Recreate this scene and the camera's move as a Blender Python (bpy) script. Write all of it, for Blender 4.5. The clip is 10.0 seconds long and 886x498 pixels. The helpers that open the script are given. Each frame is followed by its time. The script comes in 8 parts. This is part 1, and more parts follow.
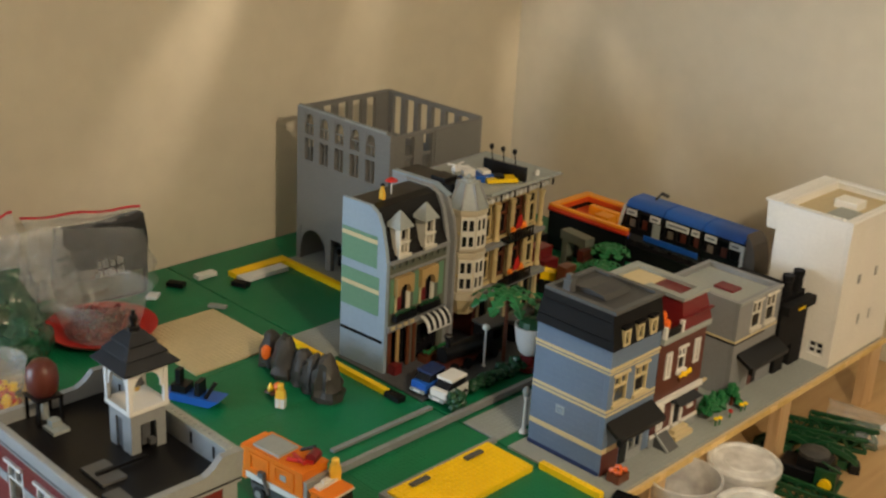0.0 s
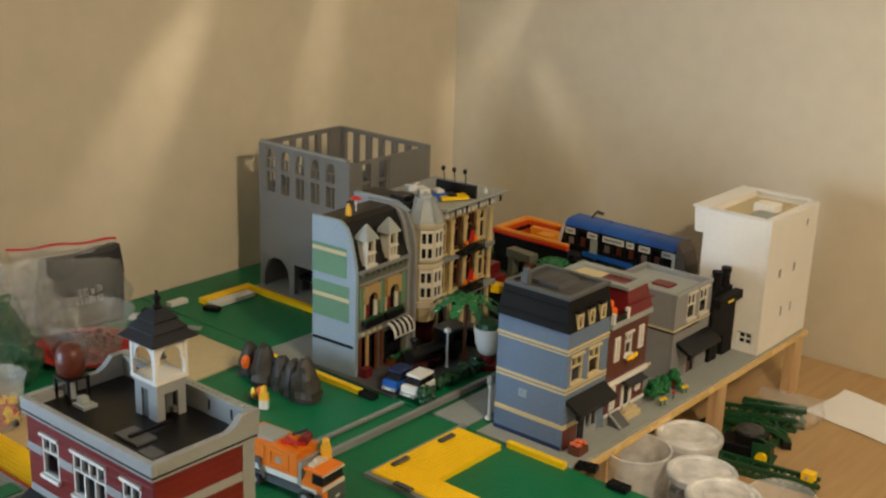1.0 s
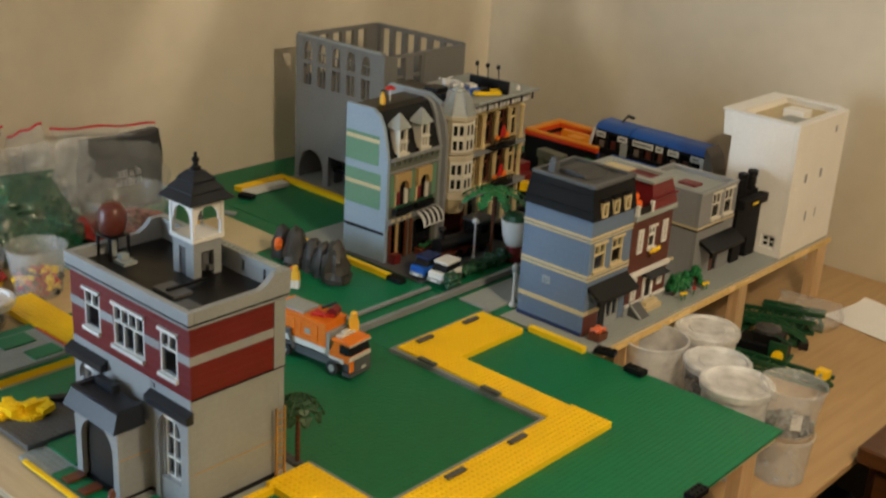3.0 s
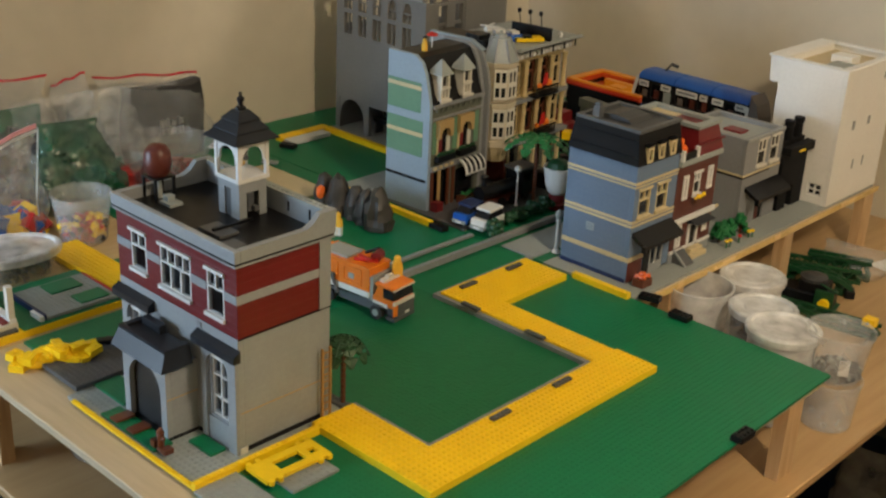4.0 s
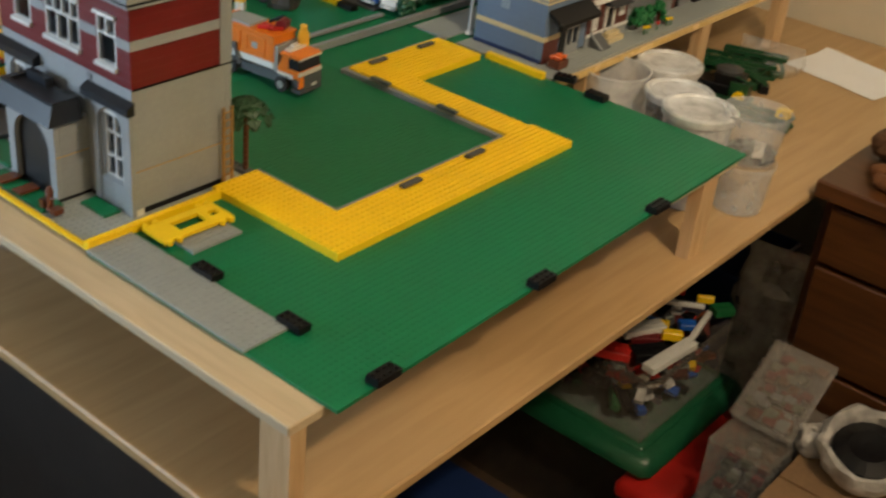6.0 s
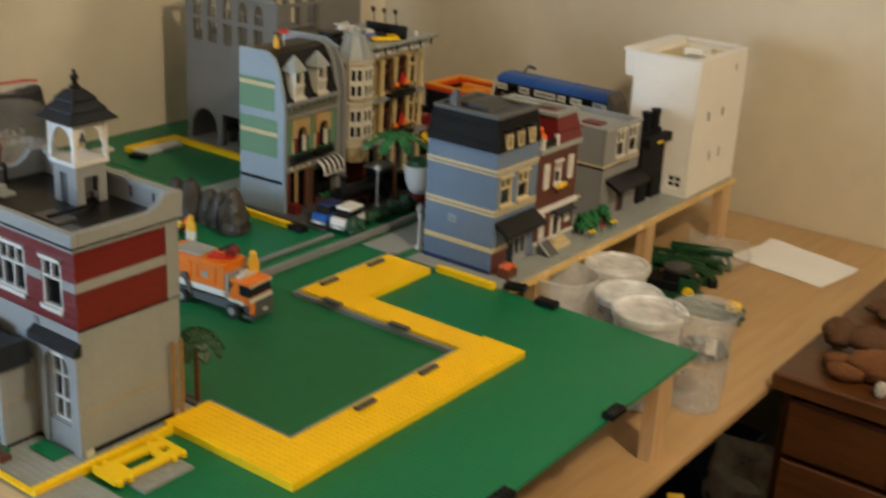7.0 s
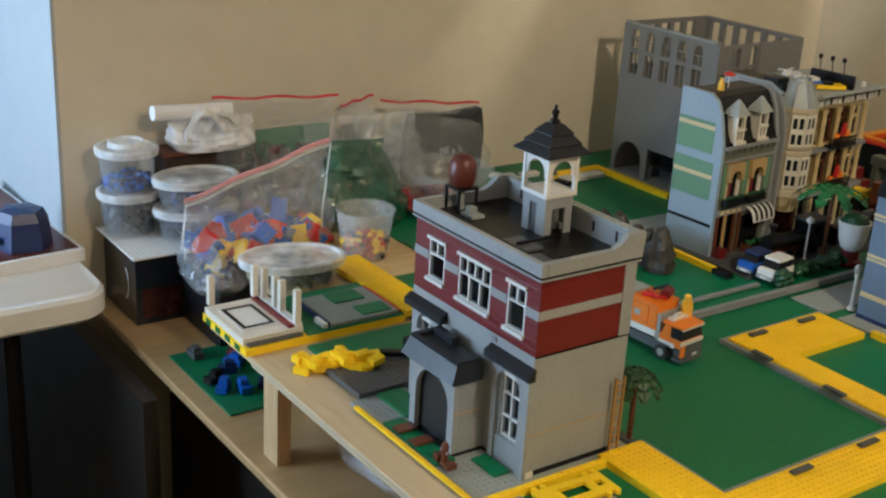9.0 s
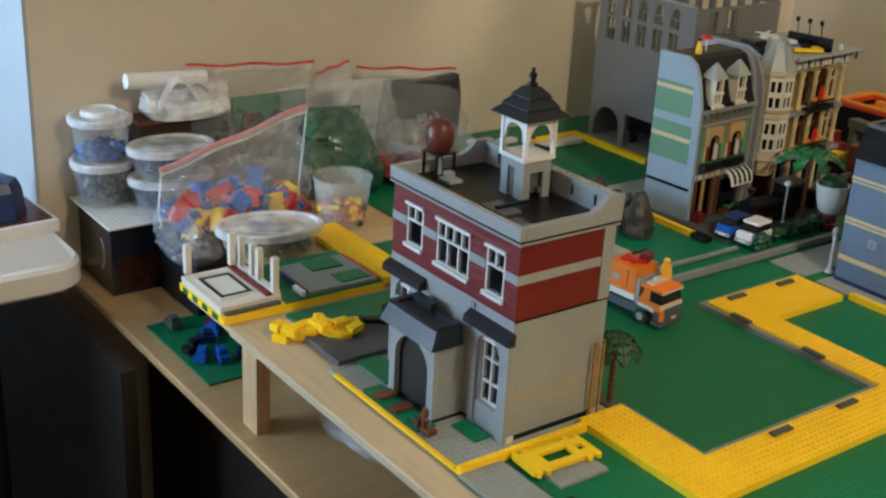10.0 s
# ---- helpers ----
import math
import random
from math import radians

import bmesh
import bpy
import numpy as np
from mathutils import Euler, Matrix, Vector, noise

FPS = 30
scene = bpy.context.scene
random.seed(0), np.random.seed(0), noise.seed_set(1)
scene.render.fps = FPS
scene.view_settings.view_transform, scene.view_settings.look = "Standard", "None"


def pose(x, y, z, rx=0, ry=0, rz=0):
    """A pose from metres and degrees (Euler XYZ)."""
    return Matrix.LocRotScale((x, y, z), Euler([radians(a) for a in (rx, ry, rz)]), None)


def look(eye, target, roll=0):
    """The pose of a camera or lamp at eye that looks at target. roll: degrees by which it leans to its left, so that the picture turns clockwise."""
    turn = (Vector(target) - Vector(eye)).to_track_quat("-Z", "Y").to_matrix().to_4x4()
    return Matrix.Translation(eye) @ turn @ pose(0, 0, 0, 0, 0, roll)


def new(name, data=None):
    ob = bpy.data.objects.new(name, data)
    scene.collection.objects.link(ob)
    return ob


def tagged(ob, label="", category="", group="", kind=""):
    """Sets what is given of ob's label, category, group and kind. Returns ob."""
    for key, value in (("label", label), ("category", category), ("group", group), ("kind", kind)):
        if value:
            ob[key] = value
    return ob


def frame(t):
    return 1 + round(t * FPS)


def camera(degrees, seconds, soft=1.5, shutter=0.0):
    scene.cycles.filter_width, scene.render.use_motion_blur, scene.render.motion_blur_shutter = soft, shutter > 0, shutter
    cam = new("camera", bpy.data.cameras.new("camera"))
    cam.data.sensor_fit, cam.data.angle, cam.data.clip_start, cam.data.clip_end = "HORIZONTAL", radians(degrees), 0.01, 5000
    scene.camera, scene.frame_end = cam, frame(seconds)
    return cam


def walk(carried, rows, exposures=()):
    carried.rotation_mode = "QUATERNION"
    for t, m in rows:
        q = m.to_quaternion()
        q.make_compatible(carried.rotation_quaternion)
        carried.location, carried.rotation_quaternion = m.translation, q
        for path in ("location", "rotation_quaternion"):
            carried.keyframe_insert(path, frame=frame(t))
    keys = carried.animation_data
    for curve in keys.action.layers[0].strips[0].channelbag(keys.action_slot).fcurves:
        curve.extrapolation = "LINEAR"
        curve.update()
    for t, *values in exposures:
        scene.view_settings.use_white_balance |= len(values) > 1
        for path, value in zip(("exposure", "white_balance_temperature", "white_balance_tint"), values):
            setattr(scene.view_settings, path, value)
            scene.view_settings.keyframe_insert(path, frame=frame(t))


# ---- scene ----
cam = camera(40.50, 10.0, soft=2.3, shutter=0.5)
# seconds, eye x y z, yaw, pitch, roll
ROWS = [
    (0.0, 0.0071, 0.0544, 0.8633, 43.417, -21.164, 3.162),
    (0.5, 0.0595, -0.0627, 0.8432, 41.204, -19.106, 2.392),
    (1.0, 0.0924, -0.1330, 0.8243, 39.571, -17.584, 1.929),
    (1.5, 0.0992, -0.1447, 0.8083, 40.010, -17.137, 1.929),
    (2.0, 0.1127, -0.1685, 0.8016, 38.519, -19.390, 2.950),
    (2.5, 0.1307, -0.1783, 0.7938, 41.388, -20.078, 3.077),
    (2.7, 0.1422, -0.1744, 0.7896, 41.041, -20.338, 3.285),
    (3.8, 0.1319, -0.1877, 0.7564, 41.985, -23.229, 3.583),
    (4.0, 0.1357, -0.1854, 0.7541, 42.790, -23.002, 2.729),
    (4.5, 0.1433, -0.1824, 0.7258, 43.475, -25.779, 1.952),
    (5.0, 0.1322, -0.1759, 0.6831, 42.314, -27.330, 2.856),
    (5.2, 0.1157, -0.1761, 0.6533, 41.750, -30.231, 3.785),
    (6.3, 0.1273, -0.1663, 0.6447, 34.888, -28.381, 5.083),
    (6.5, 0.1282, -0.1501, 0.6418, 32.822, -24.996, 4.276),
    (7.0, 0.1329, -0.1553, 0.6685, 36.248, -20.678, 2.933),
    (7.5, 0.1048, -0.1619, 0.6766, 39.283, -18.998, 2.846),
    (8.0, 0.0808, -0.1840, 0.6832, 43.746, -19.592, 3.280),
    (8.5, 0.0634, -0.2218, 0.6879, 50.262, -19.617, 3.061),
    (9.0, 0.0531, -0.2345, 0.6839, 54.158, -20.434, 3.323),
    (9.5, 0.0509, -0.2342, 0.6812, 52.717, -21.128, 3.561),
    (10.0, 0.0485, -0.2303, 0.6758, 52.980, -21.795, 3.168),
]


def aimed(x, y, z, yaw, pitch, roll):
    """The pose of an eye that looks along a yaw and a pitch, tilted by a roll."""
    ya, pa = radians(yaw), radians(pitch)
    ahead = Vector((-math.sin(ya) * math.cos(pa), math.cos(ya) * math.cos(pa), math.sin(pa)))
    return look((x, y, z), Vector((x, y, z)) + ahead, roll)


walk(cam, [(t, aimed(*row)) for t, *row in ROWS],
     exposures=((0.0, 0.0, 6500, 10), (1.5, 0.0, 6500, 10), (2.6, -0.06, 6450, 10), (4.0, -0.13, 6300, 10), (5.2, -0.12, 6350, 10), (7.0, -0.08, 6450, 10), (8.5, -0.06, 6050, 9), (10.0, -0.03, 5900, 9)))

# ---- world and lights ----
EXPOSURE = 0.0
scene.view_settings.exposure = EXPOSURE
world = bpy.data.worlds.new("world")
scene.world = world
world.use_nodes = True
wn, wl = world.node_tree.nodes, world.node_tree.links
sky = wn.new("ShaderNodeTexSky")
sky.sky_type, sky.sun_disc = "NISHITA", False
sky.sun_elevation, sky.sun_rotation = radians(25), radians(200)
wn["Background"].inputs["Strength"].default_value = 0.1
wl.new(sky.outputs["Color"], wn["Background"].inputs["Color"])


def lamp(name, kind, m, power, colour, size):
    data = bpy.data.lights.new(name, kind)
    data.energy, data.color = power, colour
    if kind == "AREA":
        data.shape, data.size, data.size_y = "RECTANGLE", size[0], size[1]
    else:
        data.shadow_soft_size = size
    ob = new(name, data)
    ob.matrix_world = m
    return ob


# warm ceiling bulb on the open side of the room, cool daylight from the window
lamp("ceiling_bulb", "POINT", pose(0.55, 0.61, 1.38), 53, (1.0, 0.77, 0.49), 0.05)
lamp("window_daylight", "AREA", look((-1.97, -1.06, 0.42), (-1.45, 0.75, 0.05)), 31, (0.60, 0.80, 1.0), (1.0, 0.80))


def fill_spot(eye, target, power, degrees):
    """An added, unseen spot lamp that lays a soft streak or patch of light."""
    ob = lamp("added_spot", "SPOT", look(eye, target), power, (1.0, 0.84, 0.62), 0.03)
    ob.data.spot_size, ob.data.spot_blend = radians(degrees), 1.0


# wall streaks, each drawn by an unseen spot put in for it
fill_spot((-1.655, 1.62, 0.90), (-1.79, 1.20, 0.29), 22.0, 17)
fill_spot((-1.66, 1.84, 0.95), (-1.79, 1.69, 0.36), 8.5, 18)
fill_spot((-1.80 + 0.06, 2.06, 0.62), (-1.40, 2.17, 0.21), 4.5, 18)
fill_spot((-1.40, 2.04, 0.86), (-1.72, 2.17, 0.32), 7.5, 18)
# broad added wash that brightens the north wall
fill_spot((0.48, 0.66, 1.38), (-0.98, 2.17, 0.20), 32.0, 80)
# added patch of light on the desk near its right edge
fill_spot((0.30, 0.30, 1.30), (-0.460, 0.656, -0.128), 7.0, 7)

# ---- materials ----


def nodes_of(name):
    m = bpy.data.materials.new(name)
    m.use_nodes = True
    return m, m.node_tree.nodes, m.node_tree.links


def principled(nodes):
    return next(n for n in nodes if n.type == "BSDF_PRINCIPLED")


def shade(name, rgb, rough=0.35, var=0.10, scale=60.0, bump=0.0, bump_scale=400.0, seam=0.0, metal=0.0, spec=0.5, rnd=0.06):
    """Painted or moulded surface: base colour, two scales of variation, fine relief, and the joints of stacked bricks."""
    m, n, l = nodes_of(name)
    b = principled(n)
    tc = n.new("ShaderNodeTexCoord")
    n1, n2 = n.new("ShaderNodeTexNoise"), n.new("ShaderNodeTexNoise")
    n1.inputs["Scale"].default_value, n2.inputs["Scale"].default_value = scale, scale * 9
    n1.inputs["Detail"].default_value = 3
    add = n.new("ShaderNodeMath")
    add.operation = "ADD"
    l.new(tc.outputs["Object"], n1.inputs["Vector"])
    l.new(tc.outputs["Object"], n2.inputs["Vector"])
    l.new(n1.outputs["Fac"], add.inputs[0])
    l.new(n2.outputs["Fac"], add.inputs[1])
    info = n.new("ShaderNodeObjectInfo")
    rr = n.new("ShaderNodeMapRange")
    rr.inputs["To Min"].default_value, rr.inputs["To Max"].default_value = -rnd, rnd
    l.new(info.outputs["Random"], rr.inputs["Value"])
    mr = n.new("ShaderNodeMapRange")
    mr.inputs["From Min"].default_value, mr.inputs["From Max"].default_value = 0.6, 1.4
    mr.inputs["To Min"].default_value, mr.inputs["To Max"].default_value = 1 - var, 1 + var
    l.new(add.outputs[0], mr.inputs["Value"])
    tot = n.new("ShaderNodeMath")
    tot.operation = "ADD"
    l.new(mr.outputs["Result"], tot.inputs[0])
    l.new(rr.outputs["Result"], tot.inputs[1])
    mul = n.new("ShaderNodeVectorMath")
    mul.operation = "SCALE"
    mul.inputs[0].default_value = rgb
    l.new(tot.outputs[0], mul.inputs["Scale"])
    l.new(mul.outputs["Vector"], b.inputs["Base Color"])
    mr2 = n.new("ShaderNodeMapRange")
    mr2.inputs["To Min"].default_value, mr2.inputs["To Max"].default_value = max(rough - 0.1, 0.05), min(rough + 0.12, 1)
    l.new(n1.outputs["Fac"], mr2.inputs["Value"])
    l.new(mr2.outputs["Result"], b.inputs["Roughness"])
    b.inputs["Metallic"].default_value = metal
    b.inputs["Specular IOR Level"].default_value = spec
    height = None
    if seam:
        sep = n.new("ShaderNodeSeparateXYZ")
        l.new(tc.outputs["Object"], sep.inputs[0])
        groove = []
        for axis, pitch, width in (("Z", 0.0096, 0.05), ("X", 0.016, 0.03), ("Y", 0.016, 0.03)):
            pp = n.new("ShaderNodeMath")
            pp.operation = "PINGPONG"
            pp.inputs[1].default_value = pitch / 2
            l.new(sep.outputs[axis], pp.inputs[0])
            st = n.new("ShaderNodeMapRange")
            st.inputs["From Max"].default_value = pitch * width
            l.new(pp.outputs[0], st.inputs["Value"])
            groove.append(st)
        mm = n.new("ShaderNodeMath")
        mm.operation = "MULTIPLY"
        l.new(groove[0].outputs["Result"], mm.inputs[0])
        mm.inputs[1].default_value = 1.0
        bp = n.new("ShaderNodeBump")
        bp.inputs["Strength"].default_value, bp.inputs["Distance"].default_value = seam, 0.0004
        l.new(mm.outputs[0], bp.inputs["Height"])
        height = bp
    if bump:
        nb = n.new("ShaderNodeTexNoise")
        nb.inputs["Scale"].default_value, nb.inputs["Detail"].default_value = bump_scale, 4
        l.new(tc.outputs["Object"], nb.inputs["Vector"])
        bp = n.new("ShaderNodeBump")
        bp.inputs["Strength"].default_value, bp.inputs["Distance"].default_value = bump, 0.002
        l.new(nb.outputs["Fac"], bp.inputs["Height"])
        if height:
            l.new(height.outputs["Normal"], bp.inputs["Normal"])
        height = bp
    if height:
        l.new(height.outputs["Normal"], b.inputs["Normal"])
    return m


def wood(name, dark, light, along="X", rough=0.5, scale=14.0):
    """Sawn board: grain drawn out along one axis, blotches, pores."""
    m, n, l = nodes_of(name)
    b = principled(n)
    tc, mp = n.new("ShaderNodeTexCoord"), n.new("ShaderNodeMapping")
    mp.inputs["Scale"].default_value = [1.0 if a == along else 11.0 for a in "XYZ"]
    l.new(tc.outputs["Object"], mp.inputs["Vector"])
    n1, n2 = n.new("ShaderNodeTexNoise"), n.new("ShaderNodeTexNoise")
    n1.inputs["Scale"].default_value, n1.inputs["Detail"].default_value, n1.inputs["Distortion"].default_value = scale, 6, 0.6
    n2.inputs["Scale"].default_value = 3.0
    l.new(mp.outputs["Vector"], n1.inputs["Vector"])
    l.new(tc.outputs["Object"], n2.inputs["Vector"])
    mix = n.new("ShaderNodeMath")
    mix.operation = "MULTIPLY_ADD"
    mix.inputs[1].default_value = 0.6
    l.new(n1.outputs["Fac"], mix.inputs[0])
    half = n.new("ShaderNodeMath")
    half.operation = "MULTIPLY"
    half.inputs[1].default_value = 0.4
    l.new(n2.outputs["Fac"], half.inputs[0])
    l.new(half.outputs[0], mix.inputs[2])
    ramp = n.new("ShaderNodeValToRGB")
    ramp.color_ramp.elements[0].position, ramp.color_ramp.elements[1].position = 0.32, 0.68
    ramp.color_ramp.elements[0].color, ramp.color_ramp.elements[1].color = (*dark, 1), (*light, 1)
    l.new(mix.outputs[0], ramp.inputs["Fac"])
    l.new(ramp.outputs["Color"], b.inputs["Base Color"])
    b.inputs["Roughness"].default_value = rough
    bp = n.new("ShaderNodeBump")
    bp.inputs["Strength"].default_value, bp.inputs["Distance"].default_value = 0.15, 0.001
    l.new(n1.outputs["Fac"], bp.inputs["Height"])
    l.new(bp.outputs["Normal"], b.inputs["Normal"])
    return m


def film_plastic(name, rgb, cover, rough=0.25, crumple=0.0, scale=30.0, shine=0.0):
    """Thin clear or milky plastic: part of the light goes straight through, the rest is scattered and shines."""
    m, n, l = nodes_of(name)
    b = principled(n)
    b.inputs["Base Color"].default_value = (*rgb, 1)
    b.inputs["Roughness"].default_value = rough
    b.inputs["Specular IOR Level"].default_value = 0.7
    out = next(k for k in n if k.type == "OUTPUT_MATERIAL")
    tr, mx, fr = n.new("ShaderNodeBsdfTransparent"), n.new("ShaderNodeMixShader"), n.new("ShaderNodeTexNoise")
    tc, mr = n.new("ShaderNodeTexCoord"), n.new("ShaderNodeMapRange")
    fr.inputs["Scale"].default_value, fr.inputs["Detail"].default_value = scale, 4
    l.new(tc.outputs["Object"], fr.inputs["Vector"])
    mr.inputs["From Min"].default_value, mr.inputs["From Max"].default_value = 0.3, 0.7
    mr.inputs["To Min"].default_value, mr.inputs["To Max"].default_value = cover * 0.6, min(cover * 1.4, 1)
    l.new(fr.outputs["Fac"], mr.inputs["Value"])
    l.new(mr.outputs["Result"], mx.inputs["Fac"])
    l.new(tr.outputs[0], mx.inputs[1])
    l.new(b.outputs[0], mx.inputs[2])
    gl, fz, coat, ms = n.new("ShaderNodeBsdfGlossy"), n.new("ShaderNodeLayerWeight"), n.new("ShaderNodeMixShader"), n.new("ShaderNodeMapRange")
    gl.inputs["Roughness"].default_value, fz.inputs["Blend"].default_value = rough, 0.25
    ms.inputs["To Min"].default_value, ms.inputs["To Max"].default_value = shine * 0.12, shine
    l.new(fz.outputs["Facing"], ms.inputs["Value"])
    l.new(ms.outputs["Result"], coat.inputs["Fac"])
    l.new(mx.outputs[0], coat.inputs[1])
    l.new(gl.outputs[0], coat.inputs[2])
    l.new((coat if shine else mx).outputs[0], out.inputs["Surface"])
    if crumple:
        bp = n.new("ShaderNodeBump")
        bp.inputs["Strength"].default_value, bp.inputs["Distance"].default_value = crumple, 0.01
        l.new(fr.outputs["Fac"], bp.inputs["Height"])
        l.new(bp.outputs["Normal"], b.inputs["Normal"])
        l.new(bp.outputs["Normal"], gl.inputs["Normal"])
    return m


def glass_pane(name, tint):
    m, n, l = nodes_of(name)
    b = principled(n)
    b.inputs["Base Color"].default_value = (*tint, 1)
    b.inputs["Transmission Weight"].default_value = 1.0
    b.inputs["Roughness"].default_value, b.inputs["IOR"].default_value = 0.06, 1.3
    return m


GREEN = shade("green_plastic", (0.002, 0.165, 0.064), 0.42, 0.08, 8)
GREEN2 = shade("weathered_green_plastic", (0.008, 0.150, 0.056), 0.5, 0.12, 10)
DKGREEN = shade("dark_green_plastic", (0.008, 0.062, 0.022), 0.4)
LEAF = shade("leaf_green_plastic", (0.012, 0.14, 0.04), 0.4, 0.2)
DULLLEAF = shade("olive_leaf_plastic", (0.016, 0.060, 0.020), 0.5, 0.25)
YELLOW = shade("yellow_plastic", (0.97, 0.64, 0.006), 0.35, 0.06, 20)
LGRAY = shade("light_grey_plastic", (0.295, 0.315, 0.325), 0.38, 0.07, 20, seam=0.5)
GGRAY = shade("grey_plate_plastic", (0.30, 0.33, 0.32), 0.45, 0.08, 20)
MGRAY = shade("stone_grey_plastic", (0.24, 0.25, 0.26), 0.4, 0.08, 20, seam=0.25)
DGRAY = shade("dark_grey_plastic", (0.085, 0.09, 0.095), 0.4, 0.1, 30)
BLACK = shade("black_plastic", (0.007, 0.007, 0.008), 0.32, 0.15, 30, spec=0.25)
GLOSSCARD = shade("glossy_printed_card", (0.010, 0.013, 0.022), 0.13, 0.25, 25, bump=0.15, bump_scale=60, spec=0.6)
SLATE = shade("blue_black_plastic", (0.010, 0.012, 0.017), 0.38, 0.15, 30, spec=0.42)
CHARCOAL = shade("charcoal_plastic", (0.042, 0.043, 0.045), 0.45, 0.12, 30)
WINE = shade("dark_wine_print", (0.030, 0.006, 0.006), 0.25, 0.2, 25)
DOORGRAY = shade("dark_door_plastic", (0.017, 0.017, 0.018), 0.42, 0.2, 30)
MATTE = shade("matte_black_plastic", (0.008, 0.008, 0.009), 0.6, 0.15, 30, spec=0.15)
TRAYRED = shade("orange_red_plastic", (0.62, 0.07, 0.012), 0.35, 0.08)
WHITE = shade("white_plastic", (0.72, 0.72, 0.70), 0.35, 0.04, 30)
CREAM = shade("aged_white_plastic", (0.66, 0.63, 0.55), 0.38, 0.06, 20, seam=0.25)
DKRED = shade("dark_red_plastic", (0.150, 0.010, 0.012), 0.35, 0.1, 20, seam=0.5)
RED = shade("red_plastic", (0.50, 0.02, 0.015), 0.35, 0.08)
BROWNRED = shade("reddish_brown_plastic", (0.10, 0.022, 0.014), 0.35, 0.12, 20, seam=0.25)
BROWN = shade("brown_plastic", (0.12, 0.035, 0.014), 0.35, 0.15)
TURRET = shade("pale_tan_plastic", (0.50, 0.44, 0.32), 0.4, 0.08, 20, seam=0.25)
FACADETAN = shade("facade_tan_plastic", (0.56, 0.44, 0.22), 0.4, 0.1, 20)
BLOCKGRAY = shade("mid_grey_brick_plastic", (0.172, 0.172, 0.168), 0.42, 0.08, 20, seam=0.5)
TOWERWHITE = shade("clean_white_brick_plastic", (0.82, 0.81, 0.77), 0.38, 0.05, 20, seam=0.5)
TAN = shade("tan_plastic", (0.60, 0.50, 0.29), 0.4, 0.07)
ARCHTAN = shade("dark_tan_plastic", (0.46, 0.31, 0.13), 0.4, 0.07)
TAUPE = shade("taupe_plastic", (0.16, 0.13, 0.11), 0.35, 0.1)
LADDER = shade("brownish_yellow_plastic", (0.36, 0.20, 0.06), 0.4, 0.1)
TAPE = shade("yellowed_edge_strip", (0.74, 0.52, 0.20), 0.25, 0.15, 12)
SAND = shade("sand_plate_plastic", (0.58, 0.48, 0.28), 0.45, 0.08, 15)
BLUE = shade("medium_blue_plastic", (0.130, 0.195, 0.310), 0.38, 0.07, 20, seam=0.5)
DKBLUE = shade("dark_blue_plastic", (0.01, 0.025, 0.10), 0.35)
BRIGHTBLUE = shade("bright_blue_plastic", (0.010, 0.095, 0.44), 0.33)
SKYBLUE = shade("blue_grey_plastic", (0.27, 0.35, 0.43), 0.4, 0.07, 20, seam=0.5)
SANDGREEN = shade("sand_green_plastic", (0.13, 0.27, 0.17), 0.4, 0.07, 20, seam=0.5)
OLIVE = shade("olive_grey_plastic", (0.12, 0.13, 0.10), 0.45, 0.1, 20, seam=0.25)
AMBER = shade("light_orange_plastic", (0.85, 0.32, 0.015), 0.35, 0.08)
ORANGE = shade("orange_plastic", (0.80, 0.20, 0.012), 0.35, 0.08)
SKINYEL = shade("toy_figure_yellow_plastic", (0.85, 0.50, 0.05), 0.35)
LAVA = shade("bright_orange_plastic", (0.85, 0.16, 0.02), 0.3)
ROCK = shade("rock_grey_plastic", (0.042, 0.038, 0.033), 0.5, 0.2, 40, bump=0.3, bump_scale=120)
TYRE = shade("black_rubber", (0.018, 0.018, 0.018), 0.7)
GOLD = shade("brass_gold", (0.75, 0.5, 0.15), 0.25, metal=1.0)
PANE = glass_pane("window_glass", (0.75, 0.8, 0.85))
SMOKE = shade("smoked_window_plastic", (0.010, 0.010, 0.012), 0.15, 0.1, spec=0.3)
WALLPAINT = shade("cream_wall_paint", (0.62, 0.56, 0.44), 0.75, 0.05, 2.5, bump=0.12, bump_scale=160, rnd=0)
COOLWALL = shade("cool_grey_wall", (0.38, 0.41, 0.43), 0.75, 0.05, 2.5, bump=0.12, bump_scale=160, rnd=0)
CEILPAINT = shade("ceiling_paint", (0.60, 0.58, 0.54), 0.85, 0.04, 2.0, rnd=0)
FLOORMAT = wood("floor_boards", (0.05, 0.03, 0.018), (0.11, 0.07, 0.04), "Y", 0.5, 9)
PLY = wood("pine_board", (0.47, 0.37, 0.23), (0.60, 0.49, 0.32), "X", 0.55, 10)
PLYY = wood("pine_board_lengthwise", (0.54, 0.38, 0.19), (0.70, 0.53, 0.30), "Y", 0.55, 10)
LEGWOOD = wood("pine_leg", (0.46, 0.29, 0.14), (0.64, 0.45, 0.25), "Z", 0.6, 10)
DESKWOOD = wood("beech_veneer", (0.39, 0.248, 0.112), (0.505, 0.338, 0.165), "Y", 0.38, 6)
OAK = wood("red_brown_oak", (0.046, 0.016, 0.004), (0.105, 0.039, 0.010), "X", 0.35, 8)
FROST = film_plastic("milky_polypropylene", (0.78, 0.80, 0.82), 0.23, 0.30)
CLOUDY = film_plastic("cloudy_polypropylene", (0.86, 0.88, 0.89), 0.42, 0.30)
HAZY = film_plastic("hazy_clear_plastic", (0.30, 0.28, 0.25), 0.20, 0.30)
FROSTLID = film_plastic("milky_lid_plastic", (0.86, 0.88, 0.89), 0.58, 0.28)
